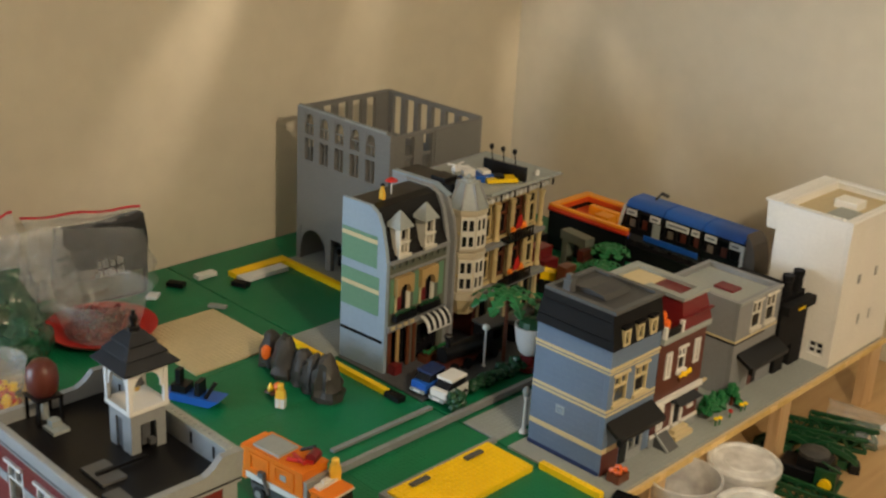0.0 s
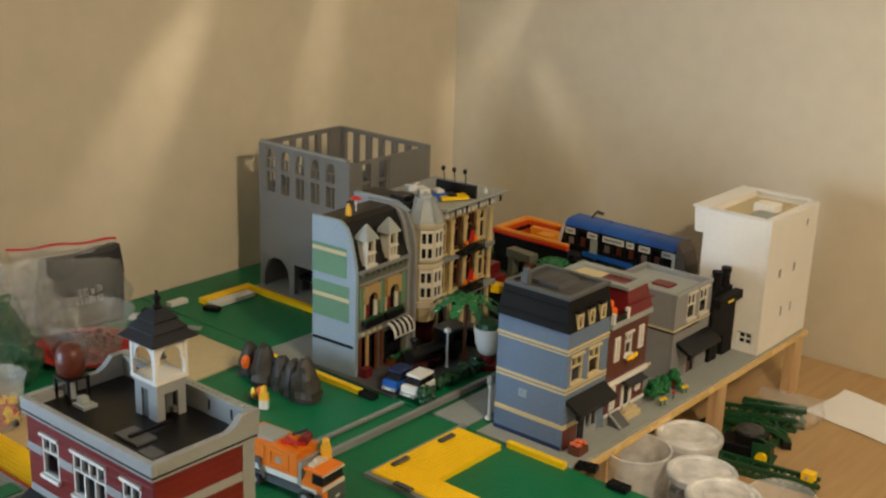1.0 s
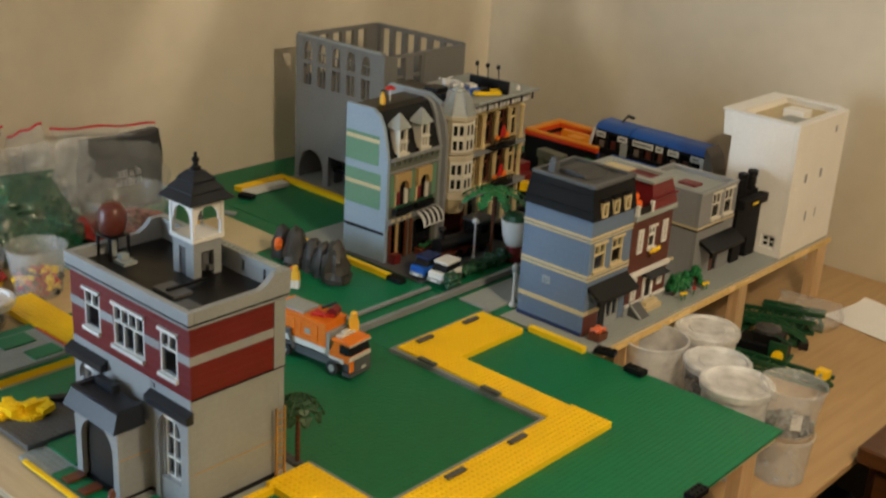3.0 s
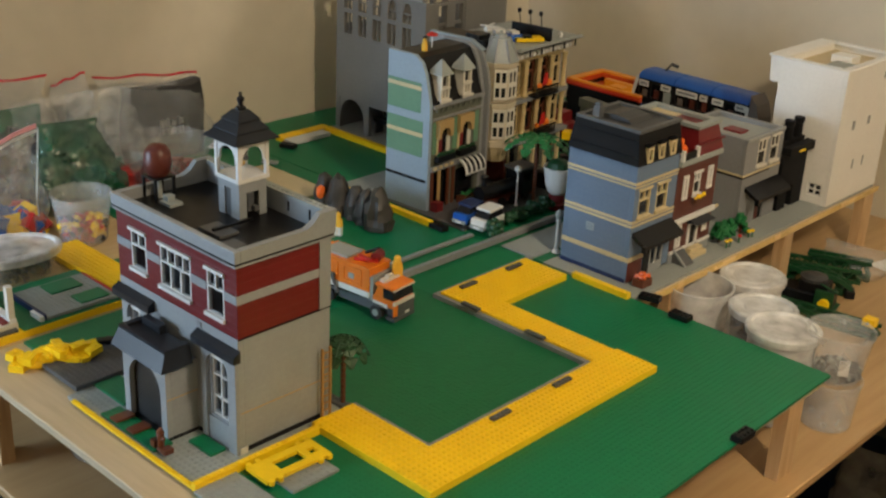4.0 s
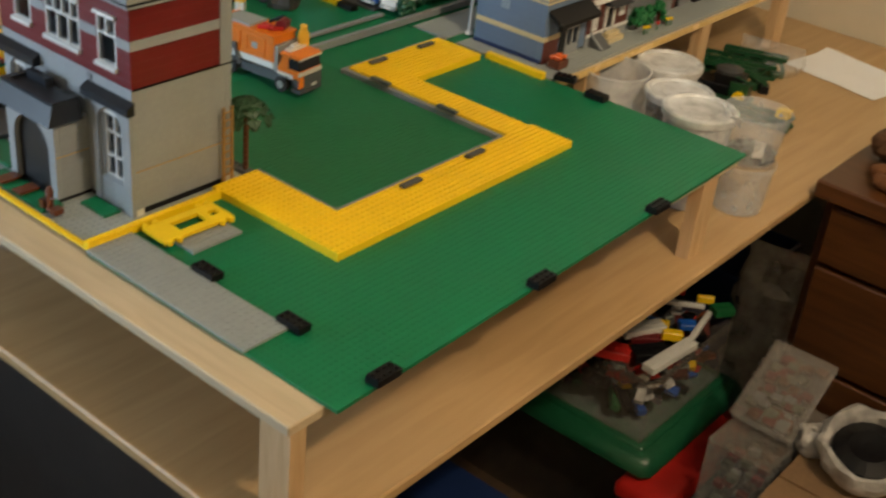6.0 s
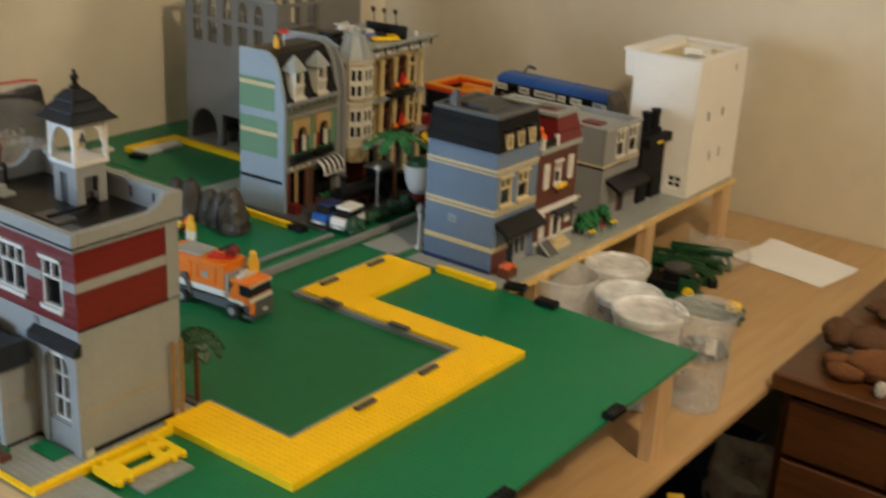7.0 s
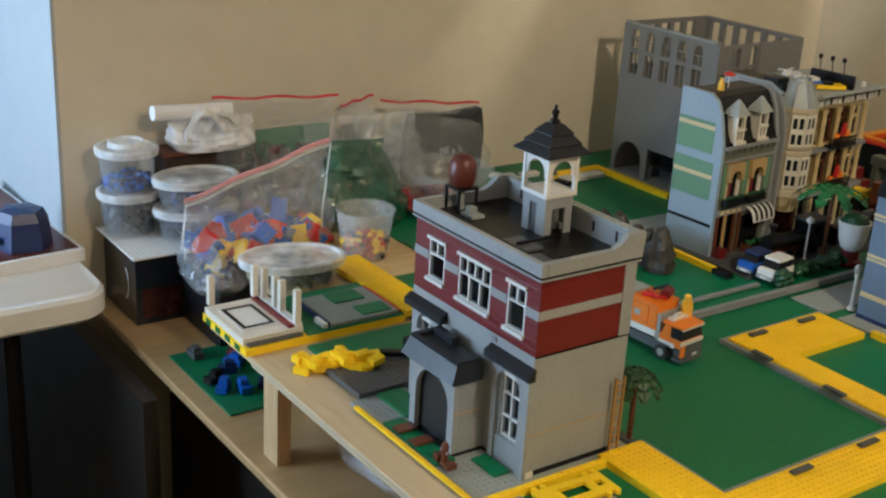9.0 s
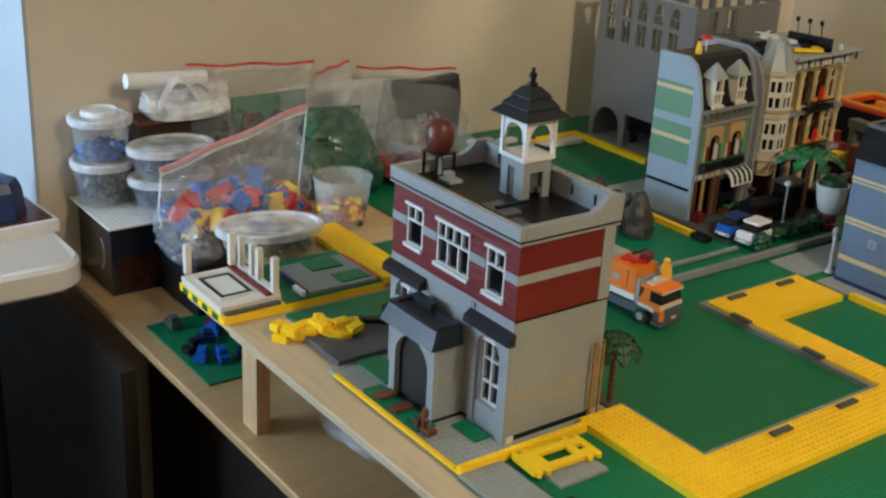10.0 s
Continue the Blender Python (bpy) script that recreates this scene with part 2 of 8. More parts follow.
TUBHAZE = film_plastic("bluish_hazy_polypropylene", (0.52, 0.56, 0.60), 0.13, 0.28)
CLEAR = film_plastic("clear_tub_plastic", (0.74, 0.75, 0.76), 0.13, 0.2)
BINCLEAR = film_plastic("scuffed_clear_bin", (0.42, 0.36, 0.30), 0.12, 0.22, 0.3, 40)
BAG = film_plastic("clear_bag_film", (0.82, 0.90, 0.98), 0.15, 0.14, 0.7, 70, 0.42)
GREENBAG = film_plastic("green_bag_film", (0.018, 0.105, 0.052), 0.72, 0.22, 0.7, 34, 0.34)
BAGTHIN = film_plastic("thin_clear_film", (0.82, 0.90, 0.98), 0.10, 0.14, 0.7, 70, 0.28)
LIDGREEN = shade("bottle_green_lid", (0.008, 0.085, 0.036), 0.35, 0.2)
HAZELID = film_plastic("hazy_box_lid", (0.34, 0.30, 0.26), 0.24, 0.22, 0.05, 8)
SLACK = film_plastic("slack_grey_film", (0.72, 0.68, 0.63), 0.50, 0.25, 0.5, 26, 0.20)
RINGFILM = film_plastic("dull_white_film", (0.55, 0.54, 0.53), 0.80, 0.4, 0.8, 40)
WHITEBAG = film_plastic("white_bag_film", (0.82, 0.83, 0.84), 0.85, 0.3, 0.8, 30)
CARD = shade("brown_cardboard", (0.20, 0.12, 0.06), 0.85, 0.12, 12, bump=0.1, bump_scale=200)
POUCH = shade("dark_grey_cloth", (0.022, 0.022, 0.023), 0.7, 0.2, 30, bump=0.2)
PAPER = shade("white_paper", (0.78, 0.79, 0.80), 0.8, 0.03, 20, bump=0.05)
ZIPRED = shade("red_zip_strip", (0.62, 0.03, 0.05), 0.4)
ZIPPINK = shade("pink_zip_strip", (0.72, 0.34, 0.38), 0.4)
PLUSH = shade("brown_plush", (0.095, 0.045, 0.020), 0.95, 0.35, 30, bump=0.8, bump_scale=300)
PLUSHORANGE = shade("orange_plush", (0.155, 0.060, 0.018), 0.95, 0.35, 30, bump=0.8, bump_scale=300)
PLUSHDK = shade("dark_plush", (0.035, 0.020, 0.013), 0.95, 0.3, 30, bump=0.8, bump_scale=300)
PLUSHWH = shade("white_plush", (0.46, 0.44, 0.42), 0.95, 0.25, 30, bump=0.8, bump_scale=300)


def patched(name, base, spot, lo, hi, scale):
    """Fur in two colours with soft-edged patches."""
    mat = shade(name, base, 0.95, 0.25, 30, bump=0.8, bump_scale=300)
    nt = mat.node_tree
    b = next(n for n in nt.nodes if n.type == "BSDF_PRINCIPLED")
    src = b.inputs["Base Color"].links[0].from_socket
    geo, nz, rp, mx = (nt.nodes.new(k) for k in ("ShaderNodeTexCoord", "ShaderNodeTexNoise", "ShaderNodeValToRGB", "ShaderNodeMix"))
    nz.inputs["Scale"].default_value, nz.inputs["Detail"].default_value = scale, 1.0
    rp.color_ramp.elements[0].position, rp.color_ramp.elements[1].position = lo, hi
    mx.data_type = "RGBA"
    nt.links.new(geo.outputs["Object"], nz.inputs["Vector"])
    nt.links.new(nz.outputs[0], rp.inputs[0])
    nt.links.new(rp.outputs[0], mx.inputs["Factor"])
    nt.links.new(src, mx.inputs["A"])
    mx.inputs["B"].default_value = (*spot, 1)
    nt.links.new(mx.outputs["Result"], b.inputs["Base Color"])
    return mat


PLUSHPRINT = patched("printed_plush", (0.46, 0.44, 0.42), (0.10, 0.12, 0.17), 0.56, 0.60, 34)
PLUSHPATCH = patched("patched_plush", (0.46, 0.44, 0.41), (0.06, 0.035, 0.025), 0.57, 0.61, 26)
INK = shade("grey_print", (0.35, 0.36, 0.36), 0.5)
# near-black that carries the shade under the desk and table in its colour
SHADEDARK = shade("underdesk_shade_dark", (0.016, 0.012, 0.009), 0.6, 0.2, 10)

# ---- mesh helpers ----


class Shape:
    """Collects solid pieces into one mesh."""

    def __init__(self):
        self.v, self.f = [], []

    def add(self, verts, faces):
        k = len(self.v)
        self.v.extend(tuple(p) for p in verts)
        self.f.extend(tuple(i + k for i in q) for q in faces)
        return self

    def box(self, x0, x1, y0, y1, z0, z1, c=0.0):
        if c:
            ring = [(x0 + c, y0), (x1 - c, y0), (x1, y0 + c), (x1, y1 - c), (x1 - c, y1), (x0 + c, y1), (x0, y1 - c), (x0, y0 + c)]
            mx, my = (x0 + x1) / 2, (y0 + y1) / 2
            sx, sy = 1 - 2 * c / (x1 - x0), 1 - 2 * c / (y1 - y0)
            inn = [(mx + (x - mx) * sx, my + (y - my) * sy) for x, y in ring]
            v = [(*p, z0) for p in ring] + [(*p, z1 - c) for p in ring] + [(*p, z1) for p in inn]
            f = [tuple(range(7, -1, -1)), tuple(range(16, 24))]
            for a in (0, 8):
                f += [(a + i, a + (i + 1) % 8, a + 8 + (i + 1) % 8, a + 8 + i) for i in range(8)]
            return self.add(v, f)
        v = [(x0, y0, z0), (x1, y0, z0), (x1, y1, z0), (x0, y1, z0), (x0, y0, z1), (x1, y0, z1), (x1, y1, z1), (x0, y1, z1)]
        return self.add(v, [(3, 2, 1, 0), (4, 5, 6, 7), (0, 1, 5, 4), (1, 2, 6, 5), (2, 3, 7, 6), (3, 0, 4, 7)])

    def taper(self, x0, x1, y0, y1, z0, X0, X1, Y0, Y1, z1):
        v = [(x0, y0, z0), (x1, y0, z0), (x1, y1, z0), (x0, y1, z0), (X0, Y0, z1), (X1, Y0, z1), (X1, Y1, z1), (X0, Y1, z1)]
        return self.add(v, [(3, 2, 1, 0), (4, 5, 6, 7), (0, 1, 5, 4), (1, 2, 6, 5), (2, 3, 7, 6), (3, 0, 4, 7)])

    def lathe(self, cx, cy, prof, n=16, sx=1.0, sy=1.0, cap=True, turn=0.0):
        """prof: (radius, z) from the bottom up."""
        v, f = [], []
        for r, z in prof:
            for i in range(n):
                a = 2 * math.pi * i / n + turn
                v.append((cx + r * sx * math.cos(a), cy + r * sy * math.sin(a), z))
        for k in range(len(prof) - 1):
            for i in range(n):
                j = (i + 1) % n
                f.append((k * n + i, k * n + j, k * n + n + j, k * n + n + i))
        if cap:
            f.append(tuple(range(n - 1, -1, -1)))
            f.append(tuple((len(prof) - 1) * n + i for i in range(n)))
        return self.add(v, f)

    def ball(self, c, r, n=12, m=8, wob=0.0, seed=0):
        v, f = [], []
        rx, ry, rz = r
        for k in range(m + 1):
            th = math.pi * k / m
            for i in range(n):
                a = 2 * math.pi * i / n
                d = Vector((math.sin(th) * math.cos(a), math.sin(th) * math.sin(a), -math.cos(th)))
                s = 1 + (wob * noise.noise(d * 2.2 + Vector((seed * 3.1, seed, 0))) if wob else 0)
                v.append((c[0] + rx * d.x * s, c[1] + ry * d.y * s, c[2] + rz * d.z * s))
        for k in range(m):
            for i in range(n):
                j = (i + 1) % n
                f.append((k * n + i, k * n + j, k * n + n + j, k * n + n + i))
        return self.add(v, f)

    def prism(self, poly, axis, a, b):
        """A flat outline pushed along one axis: 'y' takes (x, z), 'x' takes (y, z), 'z' takes (x, y)."""
        def at(p, t):
            return {"y": (p[0], t, p[1]), "x": (t, p[0], p[1]), "z": (p[0], p[1], t)}[axis]
        n = len(poly)
        v = [at(p, a) for p in poly] + [at(p, b) for p in poly]
        f = [tuple(range(n)), tuple(range(2 * n - 1, n - 1, -1))] + [(i, n + i, n + (i + 1) % n, (i + 1) % n) for i in range(n)]
        return self.add(v, f)

    def rod(self, a, b, r, n=6, r2=None):
        a, b = Vector(a), Vector(b)
        q = (b - a).to_track_quat("Z", "Y").to_matrix()
        r2 = r if r2 is None else r2
        v = []
        for p, rr in ((a, r), (b, r2)):
            for i in range(n):
                t = 2 * math.pi * i / n
                v.append(p + q @ Vector((rr * math.cos(t), rr * math.sin(t), 0)))
        f = [(i, (i + 1) % n, n + (i + 1) % n, n + i) for i in range(n)] + [tuple(range(n - 1, -1, -1)), tuple(range(n, 2 * n))]
        return self.add(v, f)

    def wall(self, x0, x1, z0, z1, y0, y1, holes=()):
        """An upright wall from x0 to x1 with openings (x0, x1, z0, z1) cut through, in one closed skin."""
        cut = [(max(a, x0), min(b, x1), max(c, z0), min(d, z1)) for a, b, c, d in holes]
        cut = [h for h in cut if h[0] < h[1] and h[2] < h[3]]
        xs = sorted({x0, x1, *[q for h in cut for q in h[:2]]})
        zs = sorted({z0, z1, *[q for h in cut for q in h[2:]]})

        def solid(i, k):
            if not (0 <= i < len(xs) - 1 and 0 <= k < len(zs) - 1):
                return False
            cx, cz = (xs[i] + xs[i + 1]) / 2, (zs[k] + zs[k + 1]) / 2
            return not any(h[0] < cx < h[1] and h[2] < cz < h[3] for h in cut)
        ids, v, f = {}, [], []

        def at(i, k, y):
            if (i, k, y) not in ids:
                ids[i, k, y] = len(v)
                v.append((xs[i], (y0, y1)[y], zs[k]))
            return ids[i, k, y]
        for i in range(len(xs) - 1):
            for k in range(len(zs) - 1):
                if not solid(i, k):
                    continue
                a, b, c, d = (i, k), (i + 1, k), (i + 1, k + 1), (i, k + 1)
                f.append(tuple(at(*p, 0) for p in (a, b, c, d)))
                f.append(tuple(at(*p, 1) for p in (d, c, b, a)))
                for p, q, other in ((a, b, (i, k - 1)), (b, c, (i + 1, k)), (c, d, (i, k + 1)), (d, a, (i - 1, k))):
                    if not solid(*other):
                        f.append((at(*q, 0), at(*p, 0), at(*p, 1), at(*q, 1)))
        return self.add(v, f)

    def arch(self, x0, x1, z0, z1, y0, y1, ax, aw, az, n=12):
        """A wall from x0 to x1 with a round-headed opening centred on ax, aw wide, az to the springing."""
        r = aw / 2
        arc = [(ax - r * math.cos(math.pi * i / n), az + r * math.sin(math.pi * i / n)) for i in range(n + 1)]
        poly = [(x0, z0), (ax - r, z0), *arc, (ax + r, z0), (x1, z0), (x1, z1), (x0, z1)]
        return self.prism(poly, "y", y0, y1)

    def mesh(self, name, smooth=0):
        me = bpy.data.meshes.new(name)
        me.from_pydata(self.v, [], self.f)
        if smooth:
            me.polygons.foreach_set("use_smooth", [True] * len(me.polygons))
            me.set_sharp_from_angle(angle=radians(smooth))
        me.update()
        return me


def part(name, shape, material, parent, label="", smooth=0, at=None):
    me = shape.mesh(name, smooth)
    me.materials.append(material)
    ob = new(name, me)
    ob.parent = parent
    if at is not None:
        ob.matrix_basis = at
    if label:
        ob["label"] = label
    return ob


def thing(name, m, label, category, group="", kind=""):
    ob = new(name)
    ob.empty_display_size = 0.02
    ob.matrix_basis = m
    return tagged(ob, label, category, group, kind)


def single(name, shape, material, label, category, group="", kind="", smooth=0, at=None):
    me = shape.mesh(name, smooth)
    me.materials.append(material)
    ob = new(name, me)
    if at is not None:
        ob.matrix_basis = at
    return tagged(ob, label, category, group, kind)


STUD = 0.008


def studs(x0, x1, y0, y1, z, skip=None, n=6, h=0.0014):
    s = Shape()
    nx, ny = int(round((x1 - x0) / STUD)), int(round((y1 - y0) / STUD))
    px, py = (x1 - x0) / max(nx, 1), (y1 - y0) / max(ny, 1)
    ring = [(0.0024 * math.cos(2 * math.pi * i / n), 0.0024 * math.sin(2 * math.pi * i / n)) for i in range(n)]
    for i in range(nx):
        for j in range(ny):
            cx, cy = x0 + (i + 0.5) * px, y0 + (j + 0.5) * py
            if skip and skip(cx, cy):
                continue
            k = len(s.v)
            s.v.extend((cx + a, cy + b, z) for a, b in ring)
            s.v.extend((cx + a, cy + b, z + h) for a, b in ring)
            s.f.append(tuple(range(k + n, k + 2 * n)))
            s.f.extend((k + q, k + (q + 1) % n, k + n + (q + 1) % n, k + n + q) for q in range(n))
    return s


def plate(name, x0, x1, y0, y1, z0, z1, mat, label, category="baseplate", group="building plates", stud=True, skip=None, rise=0.0007, lean=0.0):
    """A studded sheet; lean: by how much its +x edge falls back towards its far end."""
    p = thing(name, pose(x0, y0, z0), label, category, group)
    w, d = x1 - x0, y1 - y0
    part("sheet", Shape().prism([(0, 0), (w, 0), (w - lean, d), (0, d)], "z", 0, z1 - z0), mat, p)
    if lean:
        skip = lambda a, b: a > x1 - 0.004 - lean * (b - y0) / d
    if stud:
        g = studs(0, x1 - x0, 0, y1 - y0, z1 - z0, (lambda a, b: skip(a + x0, b + y0)) if skip else None, h=0.0003 if mat in (GREEN, GREEN2) else rise)
        if g.v:
            tagged(part("studs", g, mat, p), kind="stuff")
    return p


def window(parent, x, z, w, h, y, mat, cols=2, top=0.35, sill=True, lintel=True, lower=1, bar=0.0022, pane=PANE):
    """A moulded window facing -y in its building's own frame: frame with bars, lintel, sill, and panes behind."""
    t = 0.004
    zt = z + h * (1 - top) if top else z + h - bar
    cell = [(x + w * i / lower + (bar if i == 0 else bar / 2), x + w * (i + 1) / lower - (bar if i == lower - 1 else bar / 2), z + bar, zt - bar / 2) for i in range(lower)]
    if top:
        cell += [(x + w * i / cols + (bar if i == 0 else bar / 2), x + w * (i + 1) / cols - (bar if i == cols - 1 else bar / 2), zt + bar / 2, z + h - bar) for i in range(cols)]
    s = Shape().wall(x, x + w, z, z + h, y - 0.001, y + t, cell)
    win = part("window", s, mat, parent)
    if sill:
        part("sill", Shape().box(x - 0.002, x + w + 0.002, y - 0.005, y - 0.0011, z - 0.0035, z + 0.001), mat, win)
    if lintel:
        part("lintel", Shape().box(x - 0.002, x + w + 0.002, y - 0.004, y - 0.0011, z + h - 0.001, z + h + 0.003), mat, win)
    pn = part("pane", Shape().box(x + bar, x + w - bar, y + 0.0015, y + 0.0023, z + bar, z + h - bar), pane, win)
    pn.visible_shadow = False
    return win

# ---- the room ----
FLOOR, DESK, TOP = -0.86, -0.128, 1.56
WX, WY, EX, SY = -1.79, 2.17, 2.3, -1.15


def structure(name, shape, mat, label, smooth=0):
    return single(name, shape, mat, label, "structure", kind="structure", smooth=smooth)


structure("floor", Shape().box(-3.0, EX + 0.12, SY - 0.12, WY + 0.12, FLOOR - 0.05, FLOOR), FLOORMAT, "dark wooden floor of the room")
structure("ceiling", Shape().box(-3.0, EX + 0.12, SY - 0.12, WY + 0.12, TOP, TOP + 0.05), CEILPAINT, "plain white ceiling")
structure("wall_north", Shape().box(WX - 0.12, EX, WY, WY + 0.12, FLOOR, TOP), WALLPAINT, "plain cream painted wall behind the layout")
structure("wall_west", Shape().box(WX - 0.12, WX, 0.340, WY, FLOOR, TOP), WALLPAINT, "plain cream painted wall ending at a corner")
structure("wall_return", Shape().box(-2.9, WX, 0.334, 0.3398, FLOOR, TOP), COOLWALL, "grey-blue toned wall turning the corner beyond the desk")
structure("wall_east", Shape().box(EX, EX + 0.12, SY - 0.12, WY + 0.12, FLOOR, TOP), WALLPAINT, "plain cream painted wall")
structure("wall_far_west", Shape().box(-3.0, -2.9, SY, WY, FLOOR, TOP), COOLWALL, "grey-blue toned wall beyond the opening")
structure("wall_south", Shape().wall(-2.9, EX, FLOOR, TOP, SY - 0.12, SY, [(-2.50, -1.44, -0.05, 0.85)]), WALLPAINT, "cream painted wall with a window opening")
win = structure("window_1", Shape().wall(-2.50, -1.44, -0.05, 0.85, SY - 0.08, SY - 0.03, [(-2.46, -1.995, -0.01, 0.81), (-1.945, -1.48, -0.01, 0.81)]), WHITE, "white framed window letting in cool daylight")
for xa in (-2.46, -1.945):
    pn = part("pane", Shape().box(xa, xa + 0.465, SY - 0.058, SY - 0.052, -0.01, 0.81), PANE, win)
    pn.visible_shadow = False

# ---- desk and platform ----
DX0, DX1, DY0, DY1 = WX + 0.004, -0.418, 0.368, WY - 0.004
desk = thing("desk", pose(DX0, DY0, FLOOR), "large beech veneer desk standing in the room corner", "desk")
part("top", Shape().box(0, DX1 - DX0, 0, DY1 - DY0, DESK - FLOOR - 0.012, DESK - FLOOR, 0.002), DESKWOOD, desk, "worn beech veneer top")
# legs set back and coloured near-black for the shade under the desk
for lx, ly in ((0.05, 0.16), (DX1 - DX0 - 0.10, 0.16), (0.05, DY1 - DY0 - 0.1), (DX1 - DX0 - 0.10, DY1 - DY0 - 0.1)):
    part("leg", Shape().box(lx, lx + 0.05, ly, ly + 0.05, 0, DESK - FLOOR - 0.03), SHADEDARK, desk)

part("rail", Shape().box(0.10, DX1 - DX0 - 0.022, 0.150, DY1 - DY0 - 0.02, DESK - FLOOR - 0.0298, DESK - FLOOR - 0.0122), SHADEDARK, desk, "dark underframe set back below the top")
# dark sheet run on under the table in place of the shade there
part("end_panel", Shape().box(-0.700, 0.330, -0.036, -0.012, 0.0, DESK - FLOOR - 0.034), SHADEDARK, desk, "added dark panel standing in for the shade under desk and table")
part("panel", Shape().box(0.06, DX1 - DX0 - 0.12, 0.115, 0.130, 0.06, DESK - FLOOR - 0.031), SHADEDARK, desk, "front panel coloured dark for the shade under the desk")
PT, PB = -0.0045, -0.0145


def platform(x0, x1, y0, y1, legs, mat, label):
    p = thing("platform", pose(x0, y0, DESK), label, "platform", "wooden platforms")
    part("board", Shape().box(0, x1 - x0, 0, y1 - y0, PB - DESK, PT - DESK, 0.0012), mat, p)
    for lx, ly, w, d in legs:
        part("leg", Shape().box(lx - x0, lx - x0 + w, ly - y0, ly - y0 + d, 0, PB - DESK), LEGWOOD, p)
    return p


platform(-1.222, -0.4440, 0.391, 1.196, [(-1.189, 0.393, 0.038, 0.019), (-0.4825, 0.394, 0.038, 0.019), (-0.4640, 1.110, 0.019, 0.038), (-1.176, 1.14, 0.038, 0.019)], PLY, "pale pine board raised on short wooden legs")
platform(WX + 0.006, -0.7465, 1.1985, 1.995, [(-0.768, 1.645, 0.019, 0.030), (-0.768, 1.952, 0.019, 0.038), (-0.768, 1.29, 0.019, 0.038), (-1.74, 1.9, 0.038, 0.019)], PLYY, "long pine board with a yellowed front edge on legs")
platform(WX + 0.006, -1.2235, 0.6325, 1.1965, [(-1.30, 0.66, 0.019, 0.038), (-1.74, 0.66, 0.038, 0.019)], PLYY, "pine board under the storage bags on legs")
platform(-1.50, -1.2235, 0.520, 0.6315, [(-1.30, 0.60, 0.019, 0.03), (-1.49, 0.60, 0.019, 0.03)], PLYY, "short pine board under an open box on legs")
platform(-1.355, -1.2235, 0.394, 0.5195, [(-1.26, 0.495, 0.03, 0.019)], PLYY, "short pine board under the unfinished model")

single("edge_strip", Shape().box(-0.7463, -0.7447, 1.1985, 1.995, PB + 0.002, PT + 0.0012), TAPE, "glossy yellowed strip along the board's front edge", "edge strip")

# ---- plates of the layout ----
G = -0.0032
GL = "green studded toy baseplate lying on the pine board"
plate("baseplate", -0.676, -0.4285, 0.4335, 1.205, G - 0.001, 0, GREEN, GL, lean=0.0115)
plate("baseplate", -0.7835, -0.6762, 0.4335, 0.6795, G - 0.001, 0, GREEN, GL, skip=lambda x, y: y > 0.603)
plate("baseplate", -0.867, -0.6762, 0.983, 1.199, G - 0.001, 0, GREEN, GL, skip=lambda x, y: y < 1.03)
plate("baseplate", -1.02, -0.6762, 0.680, 0.9825, G - 0.001, 0, GREEN2, "faded green studded toy baseplate enclosed by a yellow border")
plate("baseplate", -1.215, -1.0205, 0.645, 1.196, G - 0.001, 0, GREEN, GL)
plate("baseplate", -1.02, -0.868, 0.983, 1.196, G - 0.001, 0, GREEN, GL, skip=lambda x, y: x > -0.963)
plate("baseplate", -1.37, -1.2155, 0.645, 1.196, G - 0.001, 0, GREEN, GL)
plate("baseplate", WX + 0.012, -1.371, 0.80, 1.196, G - 0.001, 0, GREEN, GL, skip=lambda x, y: x < -1.62 or (x > -1.57 and 0.985 < y < 1.16))
plate("baseplate", WX + 0.012, -1.3, 1.1985, 1.432, G - 0.001, 0, GREEN, GL)
plate("baseplate", WX + 0.012, -1.3, 1.4325, 1.99, G - 0.001, 0, GREEN, GL, stud=False)
plate("baseplate", -1.2995, -0.93, 1.1985, 1.99, G - 0.001, 0, GREEN, GL, skip=lambda x, y: x < -1.12)
plate("sand_plate", -1.567, -1.383, 0.990, 1.152, 0.0, 0.0032, SAND, "pale sand coloured toy plate on the green ground", "plate")
plate("street_plate", -1.2935, -1.10, 1.1985, 1.62, 0.0, 0.0024, DGRAY, "dark grey studded plate in front of the tall houses", "plate", stud=True, skip=lambda x, y: x < -1.19)
plate("pavement_plate", -0.9295, -0.752, 1.1985, 1.985, G - 0.001, 0.0016, GGRAY, "grey studded pavement plate under the row of houses", "plate", skip=lambda x, y: x < -0.80, rise=0.0004)
plate("pavement_plate", -1.016, -0.950, 1.1985, 1.42, 0.0, 0.0024, GGRAY, "grey road plate beside the blue house", "plate")
plate("pavement_plate", -1.400, -1.298, 1.1780, 1.31, 0.0, 0.0024, GGRAY, "light grey plate beside the green striped house", "plate")
plate("pavement_plate", -1.671, -1.32, 1.3895, 1.66, 0.0, 0.0024, GGRAY, "light grey plate under the unfinished grey building", "plate", stud=False)

